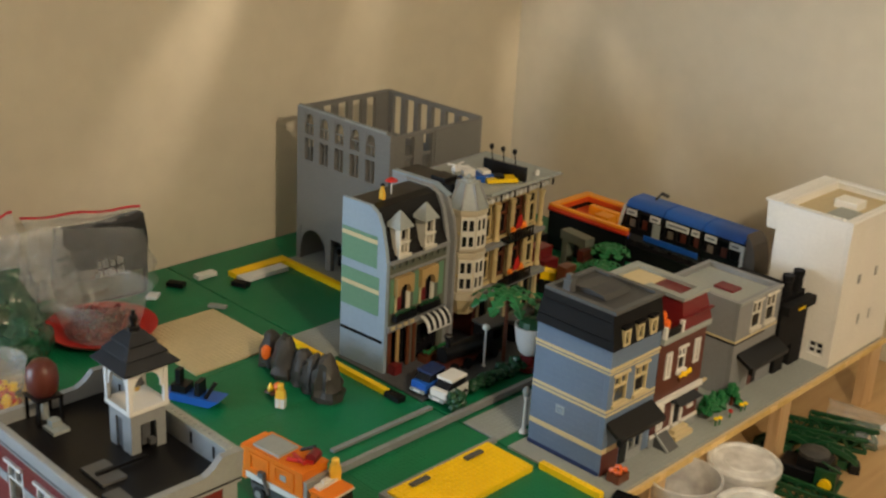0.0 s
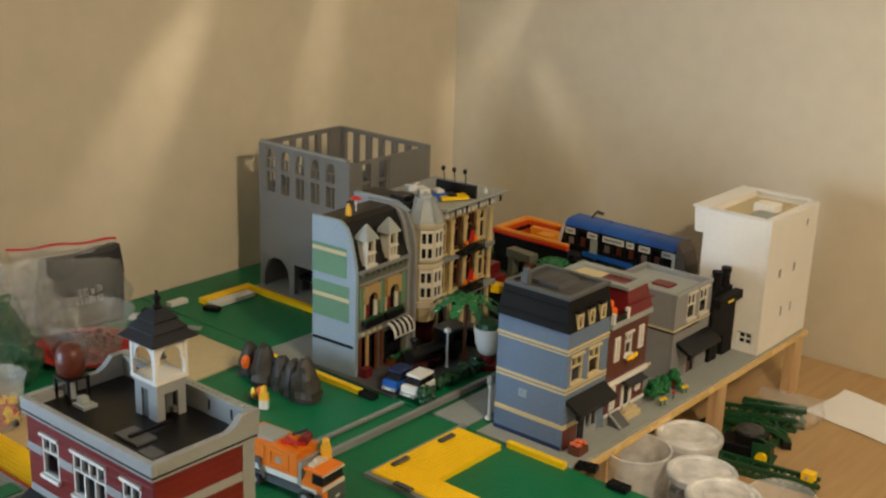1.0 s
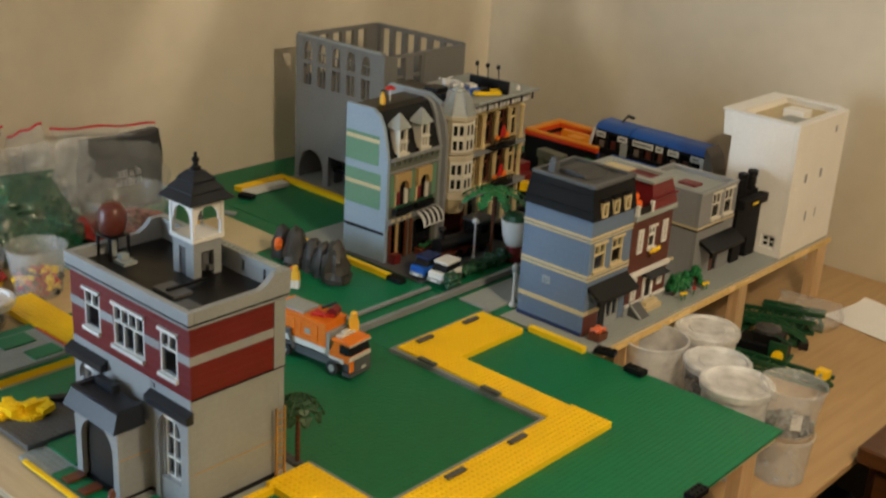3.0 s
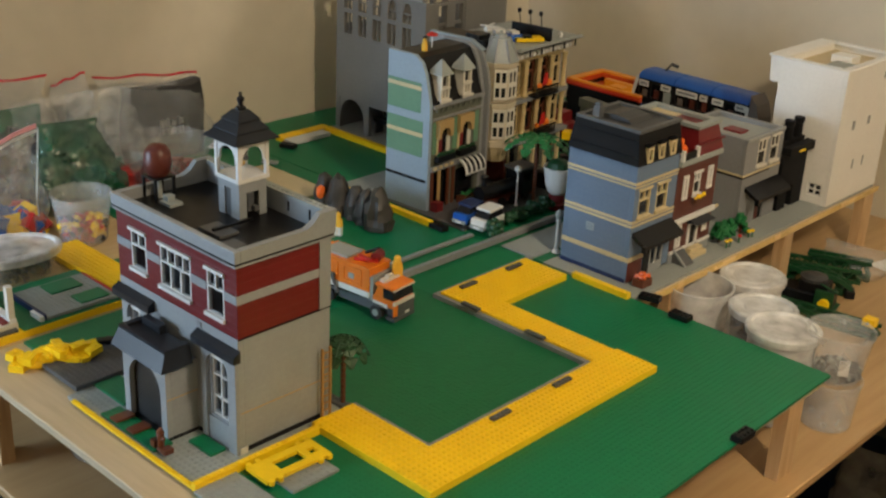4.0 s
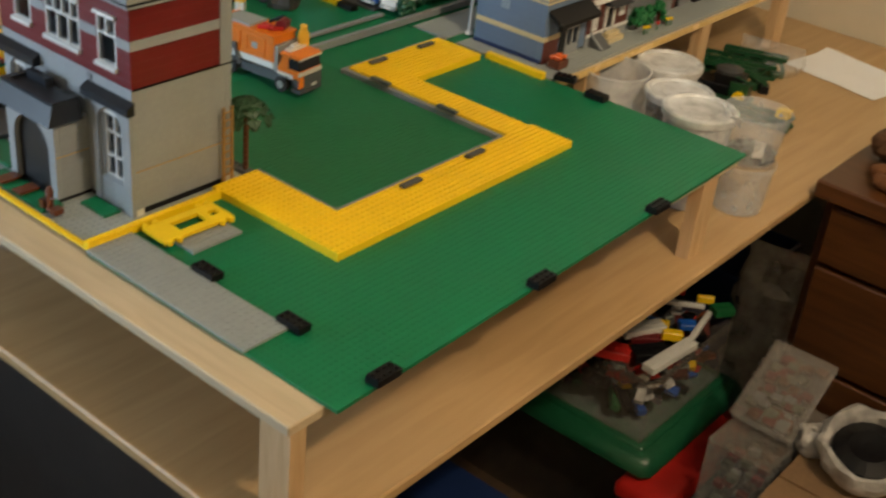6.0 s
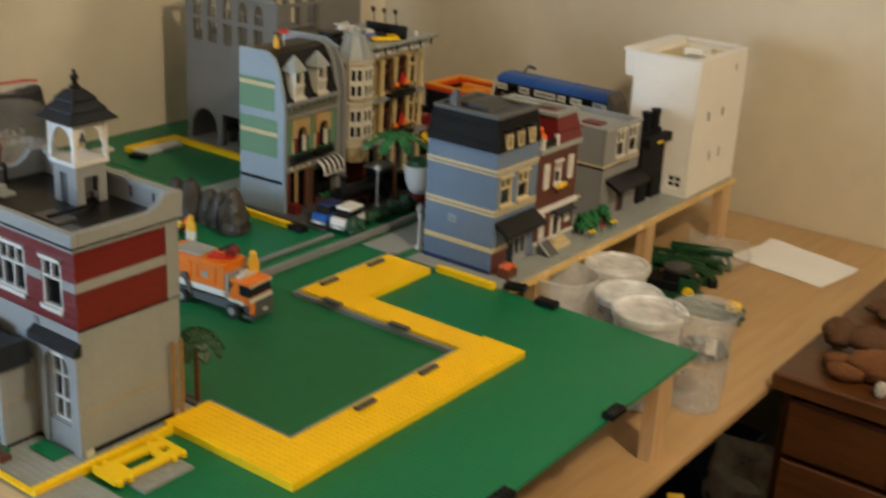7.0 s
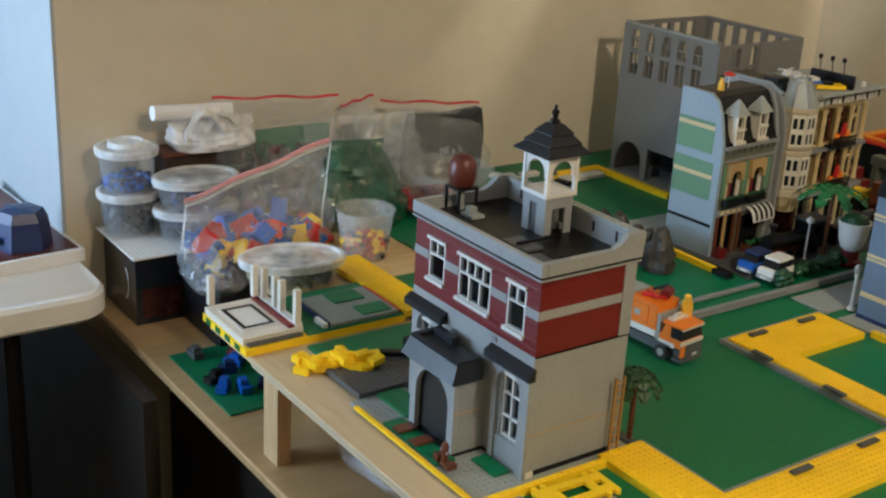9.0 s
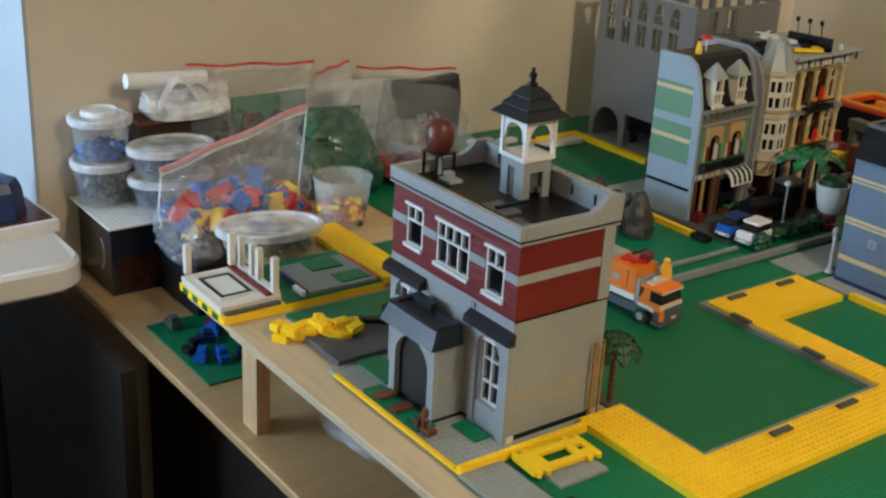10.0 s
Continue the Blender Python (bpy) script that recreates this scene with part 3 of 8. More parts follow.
# grey studded strip and the small plates at the front edge
plate("grey_plate", -0.7805, -0.5450, 0.4310, 0.487, 0.0, 0.0032, GGRAY, "light grey studded plate along the board's front edge", "plate")
plate("grey_plate", -0.750, -0.708, 0.508, 0.574, 0.0, 0.0032, GGRAY, "small light grey plate lying loose on the green", "plate")
plate("forecourt_plate", -1.052, -0.792, 0.4395, 0.665, G - 0.001, 0.0, GGRAY, "light grey studded ground plate of the fire station", "plate", skip=lambda x, y: y > 0.51)
for x0, x1, y0, y1, mt in ((-1.05, -0.985, 0.475, 0.51, GREEN), (-0.985, -0.876, 0.444, 0.470, GREEN), (-0.868, -0.826, 0.486, 0.507, GREEN)):
    plate("lawn_plate", x0, x1, y0, y1, 0.0, 0.0032, mt, "green studded lawn plate in front of the fire station", "plate")
for x0 in (-0.966, -0.932):
    single("path_plate", Shape().box(x0, x0 + 0.015, 0.4445, 0.4695, 0.0042, 0.0070), BROWN, "narrow reddish brown plate on the small lawn", "plate", "brown path plates")
plate("slate_plate", -1.146, -1.053, 0.452, 0.556, 0.0, 0.0064, DGRAY, "dark grey studded plate beside the fire station", "plate")
plate("baseplate", -1.215, -1.0525, 0.5565, 0.6445, G - 0.001, 0, GREEN, GL)
plate("baseplate", -1.215, -1.146, 0.470, 0.556, G - 0.001, 0, GREEN, GL)

# yellow border of the lot, with grey edging and dark tiles
YB = 0.0096


def yellow(x0, x1, y0, y1, label="bright yellow studded toy bricks laid as a border"):
    return plate("yellow_border", x0, x1, y0, y1, 0.0, YB, YELLOW, label, "border", "yellow borders", rise=0.0013)


tiles = ((-0.933, 1.028, 1), (-0.932, 1.130, 1), (-0.880, 0.976, 0), (-0.762, 0.977, 0), (-0.655, 0.902, 1), (-0.654, 0.783, 1))
yellow(-0.6665, -0.6010, 0.609, 1.0345)
yellow(-0.796, -0.6667, 0.609, 0.674)
yellow(-0.947, -0.6667, 0.9835, 1.0295)
yellow(-0.947, -0.8640, 1.0297, 1.1754)
for x0, x1, y0, y1 in ((-0.6745, -0.6667, 0.6820, 0.9833), (-0.947, -0.6747, 0.9757, 0.9833), (-0.955, -0.9472, 0.9757, 1.196), (-0.80, -0.6667, 0.6742, 0.6818)):
    plate("edging", x0, x1, y0, y1, 0.0, 0.0064, MGRAY, "narrow grey studded edging along the yellow border", "edging", "grey edgings")
for tx, ty, way in tiles:
    w, d = (0.008, 0.032) if way else (0.032, 0.008)
    z = YB + 0.0018
    plate("dark_tile", tx - w / 2, tx + w / 2, ty - d / 2, ty + d / 2, z, z + 0.0032, DGRAY, "dark grey plate linking border and edging", "plate", "linking plates")
yellow(-0.8638, -0.7600, 1.188, 1.1975, "narrow yellow plate at the foot of the blue house")
yellow(-1.400, -1.146, 1.168, 1.1775, "narrow yellow plate along the tall houses' plot")
yellow(-1.676, -1.465, 1.3765, 1.3885, "yellow studded strip on the far green plate")
yellow(-1.676, -1.652, 1.263, 1.3763, "yellow studded strip on the far green plate")
single("white_brick", Shape().box(-1.648, -1.623, 1.262, 1.362, 0.0018, 0.0096), WHITE, "long white toy brick lying on the green", "brick")
single("white_brick", Shape().box(-1.702, -1.685, 1.205, 1.245, 0.0018, 0.0096), WHITE, "small white toy brick on the green plate", "brick")
# border strip round the fire station
yellow(-0.7885, -0.7808, 0.4335, 0.6085, "yellow studded strip beside the fire station")
plate("yellow_border", -1.034, -0.7887, 0.4335, 0.4392, 0.0, 0.0034, YELLOW, "yellow studded strip along the board's front edge", "border", "yellow borders")


def connector(x, y, turn=0, label="black toy brick joining two green plates"):
    p = thing("black_brick", pose(x, y, 0.0018, 0, 0, turn), label, "brick", "black bricks")
    part("body", Shape().box(-0.016, 0.016, -0.008, 0.008, 0, 0.0078, 0.0004), BLACK, p)
    part("studs", studs(-0.016, 0.016, -0.008, 0.008, 0.0078), BLACK, p)


for x, y, a in ((-0.6675, 0.4925, 0), (-0.545, 0.493, 0), (-0.4315, 0.4955, 90), (-0.4357, 0.9744, 90), (-0.4315, 0.7361, 90), (-0.735, 1.212, 15), (-0.6697, 1.194, 0), (-1.133, 1.172, 0), (-1.620, 1.250, 20), (-1.69, 1.16, 30)):
    connector(x, y, a)

# yellow lattice plate lying loose
lat = thing("lattice_plate", pose(-0.7515, 0.5385, 0.0034, 0, 0, -2), "yellow toy crane lattice plate lying on the green", "lattice plate")
ls = Shape()
ls.wall(-0.019, 0.019, -0.045, 0.045, 0, 0.0045, [(-0.009, 0.009, -0.018, 0.018), (-0.005, 0.005, 0.027, 0.037)])
ls.v = [(x, z, y + 0.0018) for x, y, z in ls.v]
ls.f = [tuple(reversed(q)) for q in ls.f]
part("lattice", ls, YELLOW, lat)
for yy in (-0.040, -0.028, 0.028, 0.040):
    for s in (-1, 1):
        part("lug", Shape().lathe(s * 0.021, yy, [(0.0035, 0.0018), (0.0035, 0.0070)], 8), YELLOW, lat)

# ---- fire station ----
fs = thing("fire_station", pose(-1.037, 0.513, 0), "toy brick fire station with dark red upper floor and bell tower", "toy building")
W, D = 0.230, 0.132
h_up = [(0.029, 0.060, 0.166, 0.2145), (0.088, 0.147, 0.163, 0.2145), (0.177, 0.208, 0.162, 0.2145)]
h_lo = [(0.018, 0.048, 0.070, 0.110), (0.180, 0.211, 0.033, 0.108), (0.086, 0.142, 0.0, 0.088)]
part("front_wall", Shape().wall(0, W, 0.0, 0.1455, 0, 0.008, h_lo), LGRAY, fs, "light grey lower front")
part("upper_front_wall", Shape().wall(0, W, 0.1457, 0.2316, 0.0004, 0.008, h_up), DKRED, fs, "dark red upper front")
for a, b in ((-0.0004, 0.028), (0.061, 0.087), (0.148, 0.176), (0.209, W + 0.0006)):
    part("belt", Shape().box(a, b, -0.0006, 0.0003, 0.187, 0.1975), LGRAY, fs)
part("side_wall", Shape().box(W - 0.008, W, 0.0082, D - 0.008, 0.008, 0.1455), LGRAY, fs, "plain grey side wall")
part("side_wall", Shape().box(0, 0.008, 0.0082, D - 0.008, 0.0, 0.1455), LGRAY, fs)
part("upper_side_wall", Shape().box(W - 0.008, W - 0.0004, 0.0082, D - 0.016, 0.1457, 0.2316), DKRED, fs)
part("upper_side_wall", Shape().box(0.0004, 0.008, 0.0082, D - 0.008, 0.1457, 0.2316), DKRED, fs)
part("side_belt", Shape().box(W - 0.0003, W + 0.0006, 0.0004, D - 0.0162, 0.187, 0.1975), LGRAY, fs)
part("corner_pier", Shape().box(W - 0.008, W + 0.0008, D - 0.0158, D + 0.0005, 0.1457, 0.2316), LGRAY, fs)
part("back_wall", Shape().box(0, W - 0.0082, D - 0.0078, D, 0.0, 0.2316), LGRAY, fs)
part("back_wall", Shape().box(W - 0.008, W, D - 0.0078, D, 0.008, 0.1455), LGRAY, fs)
part("seam_plate", Shape().box(W - 0.0002, W + 0.0007, 0.002, D - 0.002, 0.052, 0.0532), ARCHTAN, fs, "thin tan plate course")
part("lip_course", Shape().box(-0.0036, W + 0.0036, -0.0036, D + 0.0036, 0.2317, 0.2342), LGRAY, fs)
part("shadow_course", Shape().box(-0.0030, W + 0.0030, -0.0030, D + 0.0030, 0.2343, 0.2370), BLACK, fs, "thin black course")
part("shadow_course", Shape().box(W - 0.0003, W + 0.0012, 0.0006, D + 0.0012, 0.1446, 0.1462), BLACK, fs, "thin black course")
part("footing", Shape().box(W - 0.008, W - 0.002, 0.012, D - 0.012, 0.0, 0.0078), BLACK, fs)
for yy in (0.0005, D - 0.011):
    part("foot_brick", Shape().box(W - 0.008, W + 0.001, yy, yy + 0.010, 0.0, 0.0078), CREAM, fs)
cor = Shape()
cor.box(-0.004, W + 0.004, -0.004, 0.004, 0.2371, 0.2510, 0.0006)
part("cornice", cor, LGRAY, fs, "light grey parapet rim")
sd = [(0.0042, 0.2371), (0.0042, 0.2510), (0.094, 0.2510), (0.104, 0.2560), (0.114, 0.2655), (D + 0.006, 0.2655), (D + 0.004, 0.2371)]
for a, b in ((W - 0.004, W + 0.004), (-0.004, 0.004)):
    part("parapet", Shape().prism(sd, "x", a, b), LGRAY, fs)
part("parapet", Shape().box(0.0042, W - 0.0042, D - 0.004, D + 0.004, 0.2371, 0.2600), LGRAY, fs, "raised back parapet")
part("coping", Shape().box(0.0042, W - 0.0042, D - 0.006, D + 0.006, 0.2601, 0.2645), GGRAY, fs)
part("coping_studs", studs(0.006, W - 0.006, D - 0.004, D + 0.004, 0.2645), GGRAY, fs)
part("roof_deck", Shape().box(0.0042, W - 0.0042, 0.0042, D - 0.0042, 0.2371, 0.2373), BLACK, fs, "black roof deck")
for a in (0.03, 0.07, 0.16, 0.198):
    part("drain_slot", Shape().box(a, a + 0.003, D - 0.0046, D - 0.0041, 0.244, 0.256), BLACK, fs)
part("roof_hatch", Shape().box(0.128, 0.168, 0.026, 0.052, 0.2374, 0.2402), DGRAY, fs)
part("roof_hatch", Shape().box(0.180, 0.204, 0.018, 0.036, 0.2374, 0.2402), DGRAY, fs)
part("roof_ridge", Shape().box(0.148, 0.152, 0.030, 0.085, 0.2404, 0.2436), BLACK, fs)
# bell tower
bx, by, bh = 0.1175, 0.096, 0.0195
tw = Shape()
tw.wall(bx - bh, bx + bh, 0.2374, 0.2815, by - bh, by - bh + 0.005, [(bx - 0.008, bx + 0.004, 0.2374, 0.272)])
tw.box(bx - bh, bx - bh + 0.005, by - bh + 0.005, by + bh, 0.2374, 0.2815)
tw.box(bx - bh + 0.005, bx + bh - 0.005, by + bh - 0.005, by + bh, 0.2374, 0.2815)
tw.box(bx + bh - 0.005, bx + bh, by - bh + 0.005, by - 0.009, 0.2374, 0.2815).box(bx + bh - 0.005, bx + bh, by + 0.009, by + bh, 0.2374, 0.2815)
tw.box(bx + bh - 0.005, bx + bh, by - 0.009, by + 0.009, 0.268, 0.2815)
part("tower_base", tw, LGRAY, fs)
part("door", Shape().box(bx - 0.008, bx + 0.004, by - bh + 0.002, by - bh + 0.0035, 0.2374, 0.272), DGRAY, fs, "dark grey tower door")
part("tower_equipment", Shape().box(bx + bh - 0.004, bx + bh - 0.002, by - 0.006, by + 0.003, 0.244, 0.266).box(bx + bh, bx + bh + 0.006, by - 0.002, by + 0.004, 0.246, 0.252), DGRAY, fs)
part("ledge", Shape().box(bx - 0.0225, bx + 0.0225, by - 0.0225, by + 0.0225, 0.2816, 0.2865, 0.0005), WHITE, fs, "white ledge")
for sx in (-1, 1):
    for sy in (-1, 1):
        part("post", Shape().box(bx + sx * 0.0198 - 0.0022, bx + sx * 0.0198 + 0.0022, by + sy * 0.0198 - 0.0022, by + sy * 0.0198 + 0.0022, 0.2866, 0.327), WHITE, fs, "white post")
ar = Shape().arch(bx - 0.0175, bx + 0.0175, 0.304, 0.3268, by - 0.0208, by - 0.0186, bx, 0.029, 0.308)
part("arch", ar, WHITE, fs)
for turn in (90, 180, 270):
    q = Matrix.Translation((bx, by, 0)) @ pose(0, 0, 0, 0, 0, turn) @ Matrix.Translation((-bx, -by, 0))
    part("arch", ar, WHITE, fs, at=q)
part("ceiling_plate", Shape().box(bx - 0.0225, bx + 0.0225, by - 0.0225, by + 0.0225, 0.3272, 0.3292), WHITE, fs)
for k, (r0, r1, z0, z1) in enumerate(((0.0310, 0.0215, 0.3294, 0.3395), (0.0230, 0.0145, 0.3396, 0.3500), (0.0160, 0.0070, 0.3501, 0.3610))):
    part("roof_tier", Shape().taper(bx - r0, bx + r0, by - r0, by + r0, z0 + 0.0012, bx - r1, bx + r1, by - r1, by + r1, z1).box(bx - r0, bx + r0, by - r0, by + r0, z0, z0 + 0.0012), SLATE, fs, "stepped blue-black roof tier")
part("finial", Shape().lathe(bx, by, [(0.0065, 0.3611), (0.006, 0.3645), (0.0032, 0.365), (0.0032, 0.371), (0.0045, 0.3712), (0.0045, 0.3745), (0.002, 0.376), (0.002, 0.381)], 10), BLACK, fs)
part("bell", Shape().lathe(bx, by, [(0.0085, 0.303), (0.0065, 0.306), (0.0055, 0.314), (0.002, 0.318), (0.0012, 0.327)], 12), CHARCOAL, fs, "dark hanging bell", smooth=40)
part("clapper", Shape().ball((bx, by, 0.2985), (0.0042, 0.0042, 0.0042), 10, 8), GOLD, fs, "small golden clapper", smooth=60)
# roof water tank
wx, wy = 0.016, 0.050
part("tank", Shape().lathe(wx, wy, [(0.010, 0.2645), (0.0155, 0.271), (0.0168, 0.283), (0.0155, 0.295), (0.010, 0.302), (0.003, 0.304)], 14), BROWNRED, fs, "reddish brown barrel water tank", smooth=50)
for sx, sy in ((-1, -1), (1, -1), (1, 1), (-1, 1)):
    part("tank_leg", Shape().box(wx + sx * 0.0125 - 0.0015, wx + sx * 0.0125 + 0.0015, wy + sy * 0.0125 - 0.0015, wy + sy * 0.0125 + 0.0015, 0.2374, 0.2635), BLACK, fs)
part("tank_frame", Shape().box(wx - 0.0145, wx + 0.0145, wy - 0.0145, wy + 0.0145, 0.2636, 0.2655), BLACK, fs)
part("tank_pipe", Shape().lathe(wx, wy, [(0.0045, 0.2374), (0.0038, 0.2634)], 8), GGRAY, fs)
part("tank_pump", Shape().box(wx + 0.018, wx + 0.040, wy - 0.012, wy + 0.006, 0.2374, 0.2410).box(wx + 0.02, wx + 0.030, wy - 0.008, wy + 0.002, 0.2411, 0.248), GGRAY, fs)
# windows and dark hoods
window(fs, 0.029, 0.166, 0.031, 0.0485, 0.0012, WHITE, 2, 0.38)
window(fs, 0.088, 0.163, 0.059, 0.0515, 0.0012, WHITE, 4, 0.40, lower=3)
window(fs, 0.177, 0.162, 0.031, 0.0525, 0.0012, WHITE, 2, 0.38)
window(fs, 0.018, 0.070, 0.030, 0.040, 0.0032, WHITE, 2, 0.5)
w4 = window(fs, 0.180, 0.033, 0.031, 0.075, 0.0032, WHITE, 2, 0.30, sill=False, lower=2)
part("crossbar", Shape().box(0.182, 0.209, 0.0022, 0.0065, 0.0565, 0.0590), WHITE, w4)
part("hood", Shape().box(-0.004, 0.072, -0.010, -0.0002, 0.122, 0.130).prism([(-0.010, 0.130), (-0.0002, 0.130), (-0.0002, 0.136)], "x", -0.004, 0.072), SLATE, fs, "sloping blue-black hood")
part("hood", Shape().box(0.156, W + 0.005, -0.010, -0.0002, 0.120, 0.128).prism([(-0.010, 0.128), (-0.0002, 0.128), (-0.0002, 0.134)], "x", 0.156, W + 0.005), SLATE, fs)
part("recess_arch", Shape().arch(0.008, 0.060, 0.095, 0.1218, -0.0045, -0.0002, 0.034, 0.034, 0.102), LGRAY, fs)
part("recess_arch", Shape().arch(0.166, W, 0.090, 0.1198, -0.0045, -0.0002, 0.1955, 0.040, 0.096), LGRAY, fs)
for xa, xb in ((0.166, 0.1752), (0.2158, W)):
    part("pilaster", Shape().box(xa, xb, -0.0045, -0.0002, 0.0, 0.0898), LGRAY, fs)
part("apron", Shape().box(0.1752, 0.2158, -0.002, -0.0002, 0.0, 0.031), LGRAY, fs)
# arched porch with a dark skirted roof
part("porch_front", Shape().arch(0.066, 0.152, 0.0, 0.0925, -0.043, -0.036, 0.109, 0.064, 0.055, 14), LGRAY, fs, "grey arched porch front")
part("porch_side", Shape().box(0.144, 0.152, -0.0358, -0.0002, 0.0, 0.0925), LGRAY, fs)
part("porch_side", Shape().box(0.066, 0.074, -0.0358, -0.0002, 0.0, 0.0925), LGRAY, fs)
part("porch_roof", Shape().taper(0.058, 0.160, -0.053, -0.0105, 0.0930, 0.063, 0.155, -0.044, -0.0105, 0.1135), SLATE, fs, "blue-black skirted porch roof")
for x0, x1, y0, y1 in ((0.063, 0.155, -0.044, -0.038), (0.063, 0.070, -0.0378, -0.0108), (0.148, 0.155, -0.0378, -0.0108)):
    part("porch_curb", Shape().box(x0, x1, y0, y1, 0.1137, 0.1172), SLATE, fs)
part("porch_riser", Shape().box(0.074, 0.110, -0.0200, -0.0108, 0.1137, 0.1235), SLATE, fs)
# black side sheets and floor put in as the shade inside the porch
part("porch_lining", Shape().box(0.0742, 0.0752, -0.0356, -0.0032, 0.0002, 0.092), BLACK, fs)
part("porch_lining", Shape().box(0.1428, 0.1438, -0.0356, -0.0032, 0.0002, 0.092), BLACK, fs)
part("porch_floor", Shape().box(0.0755, 0.1425, -0.042, -0.0032, 0.0016, 0.0026), BLACK, fs)
part("base_course", Shape().box(0.1522, 0.166, -0.0016, -0.0002, 0.0, 0.0034), BLACK, fs)
part("base_course", Shape().box(0.1521, 0.1534, -0.0440, -0.0018, 0.0, 0.0034), BLACK, fs)
part("garage_door", Shape().box(0.0753, 0.1427, -0.0030, -0.0010, 0.0, 0.0920), CHARCOAL, fs, "dark garage door set back")
part("porch_door", Shape().box(0.0755, 0.1425, -0.0350, -0.0335, 0.0028, 0.0915), DOORGRAY, fs, "dark grey arched door")
part("seam_plate", Shape().box(0.1519, 0.1526, -0.0420, -0.0004, 0.052, 0.0532), ARCHTAN, fs, "thin tan plate course")
part("door_panel", Shape().box(0.084, 0.134, -0.0040, -0.0031, 0.010, 0.076), BLACK, fs)
part("door_sign", Shape().box(0.1575, 0.1645, -0.0015, -0.0003, 0.136, 0.143), MGRAY, fs)
# hydrant, ladder
hy = thing("hydrant", pose(-0.872, 0.452, 0.0040), "reddish brown toy fire hydrant on the forecourt", "hydrant")
part("barrel", Shape().lathe(0, 0, [(0.0055, 0), (0.004, 0.003), (0.004, 0.020), (0.005, 0.021), (0.003, 0.026), (0.001, 0.028)], 8), BROWN, hy)
part("nozzle", Shape().rod((-0.007, 0, 0.015), (0.007, 0, 0.015), 0.0018), BROWN, hy)
part("base", Shape().box(0.006, 0.016, -0.006, 0.006, 0, 0.006).box(-0.014, -0.006, -0.005, 0.005, 0, 0.009), BROWN, hy)
ld = thing("ladder", pose(-0.8005, 0.626, 0.0), "long yellow toy ladder leaning on the fire station", "ladder")
for yy in (0.0, 0.012):
    part("rail", Shape().box(0, 0.003, yy, yy + 0.0025, 0, 0.098), LADDER, ld)
for k in range(10):
    part("rung", Shape().rod((0.0015, 0.0025, 0.006 + 0.0095 * k), (0.0015, 0.012, 0.006 + 0.0095 * k), 0.0009, 5), LADDER, ld)


def palm(x, y, h, mat, trunk_mat, n, length, label, droop=0.5, z=0.0, wide=1.0):
    t = thing("palm_tree", pose(x, y, z), label, "toy tree")
    s = Shape()
    k = int(h / 0.0075)
    for i in range(k):
        s.lathe(0, 0, [(0.0036, h * i / k), (0.0028, h * (i + 0.85) / k)], 8)
    part("trunk", s, trunk_mat, t)
    for i in range(n):
        a = 2 * math.pi * i / n + 0.3
        f = Shape()
        pts = []
        for q in range(6):
            u = q / 5
            pts.append((length * u, 0.0, h + 0.004 + 0.006 * u * (1 - u) * 4 - droop * length * u * u))
        for q in range(5):
            wq, wr = wide * (0.0045 + 0.006 * math.sin(math.pi * (q + 0.3) / 6)), wide * (0.0045 + 0.006 * math.sin(math.pi * (q + 1.3) / 6))
            wq, wr = (wq * 1.25, wr * 0.6)
            (xa, _, za), (xb, _, zb) = pts[q], pts[q + 1]
            for s1 in (-1, 1):
                f.add([(xa, 0, za), (xb, 0, zb), (xb - 0.003, s1 * wr, zb - 0.0025), (xa + 0.001, s1 * wq, za - 0.0025), (xa, 0, za - 0.0015), (xb, 0, zb - 0.0015)],
                      [(0, 1, 2, 3), (3, 2, 5, 4), (0, 3, 4), (1, 5, 2)])
        part("frond", f, mat, t, at=pose(0, 0, 0, 0, 0, math.degrees(a)))
    return t


palm(-0.8145, 0.674, 0.084, DULLLEAF, BROWN, 9, 0.033, "toy palm with dull olive fronds beside the fire station", 0.65, 0.0, 0.82)
plate("dark_plate", -0.862, -0.797, 0.665, 0.6785, 0.0, 0.0034, DGRAY, "dark grey plate behind the fire station", "plate")

# ---- row of houses on the front street (built facing -y, turned to face +x) ----


def stripe(parent, z0, z1, w, d, mat, label="", proud=0.0008, name="band"):
    """A course that runs round the front and the near side of a house."""
    s = Shape().box(-proud, w, -proud, -0.0001, z0, z1).box(-proud, -0.0001, 0.0, d, z0, z1)
    return part(name, s, mat, parent, label)


bh_ = thing("blue_house", pose(-0.7940, 1.2310, 0.0018, 0, 0, 90), "medium blue toy brick corner house with black mansard roof", "toy building", "street houses")
W, D = 0.111, 0.127
hb = [(0.012, 0.042, 0.104, 0.1475), (0.058, 0.088, 0.104, 0.1475)]
part("front_wall", Shape().wall(0, W, 0.004, 0.188, 0, 0.008, [*hb, (0.040, 0.096, 0.0, 0.045)]), BLUE, bh_)
part("side_wall", Shape().box(0, 0.008, 0.0082, D - 0.008, 0.006, 0.188), BLUE, bh_, "plain blue side wall")
part("side_wall", Shape().box(W - 0.008, W, 0.0082, D - 0.008, 0.006, 0.188), BLUE, bh_)
part("back_wall", Shape().box(0, W, D - 0.0078, D, 0.006, 0.188), BLUE, bh_)
part("plinth", Shape().box(-0.001, 0.0005, 0.002, D, 0.0, 0.0058), DKBLUE, bh_, "dark blue base course")
stripe(bh_, 0.034, 0.0415, W * 0.36, D, TAN, "pale tan band")
stripe(bh_, 0.0905, 0.0935, W, D, TAN)
stripe(bh_, 0.0965, 0.1005, W, D, TAN)
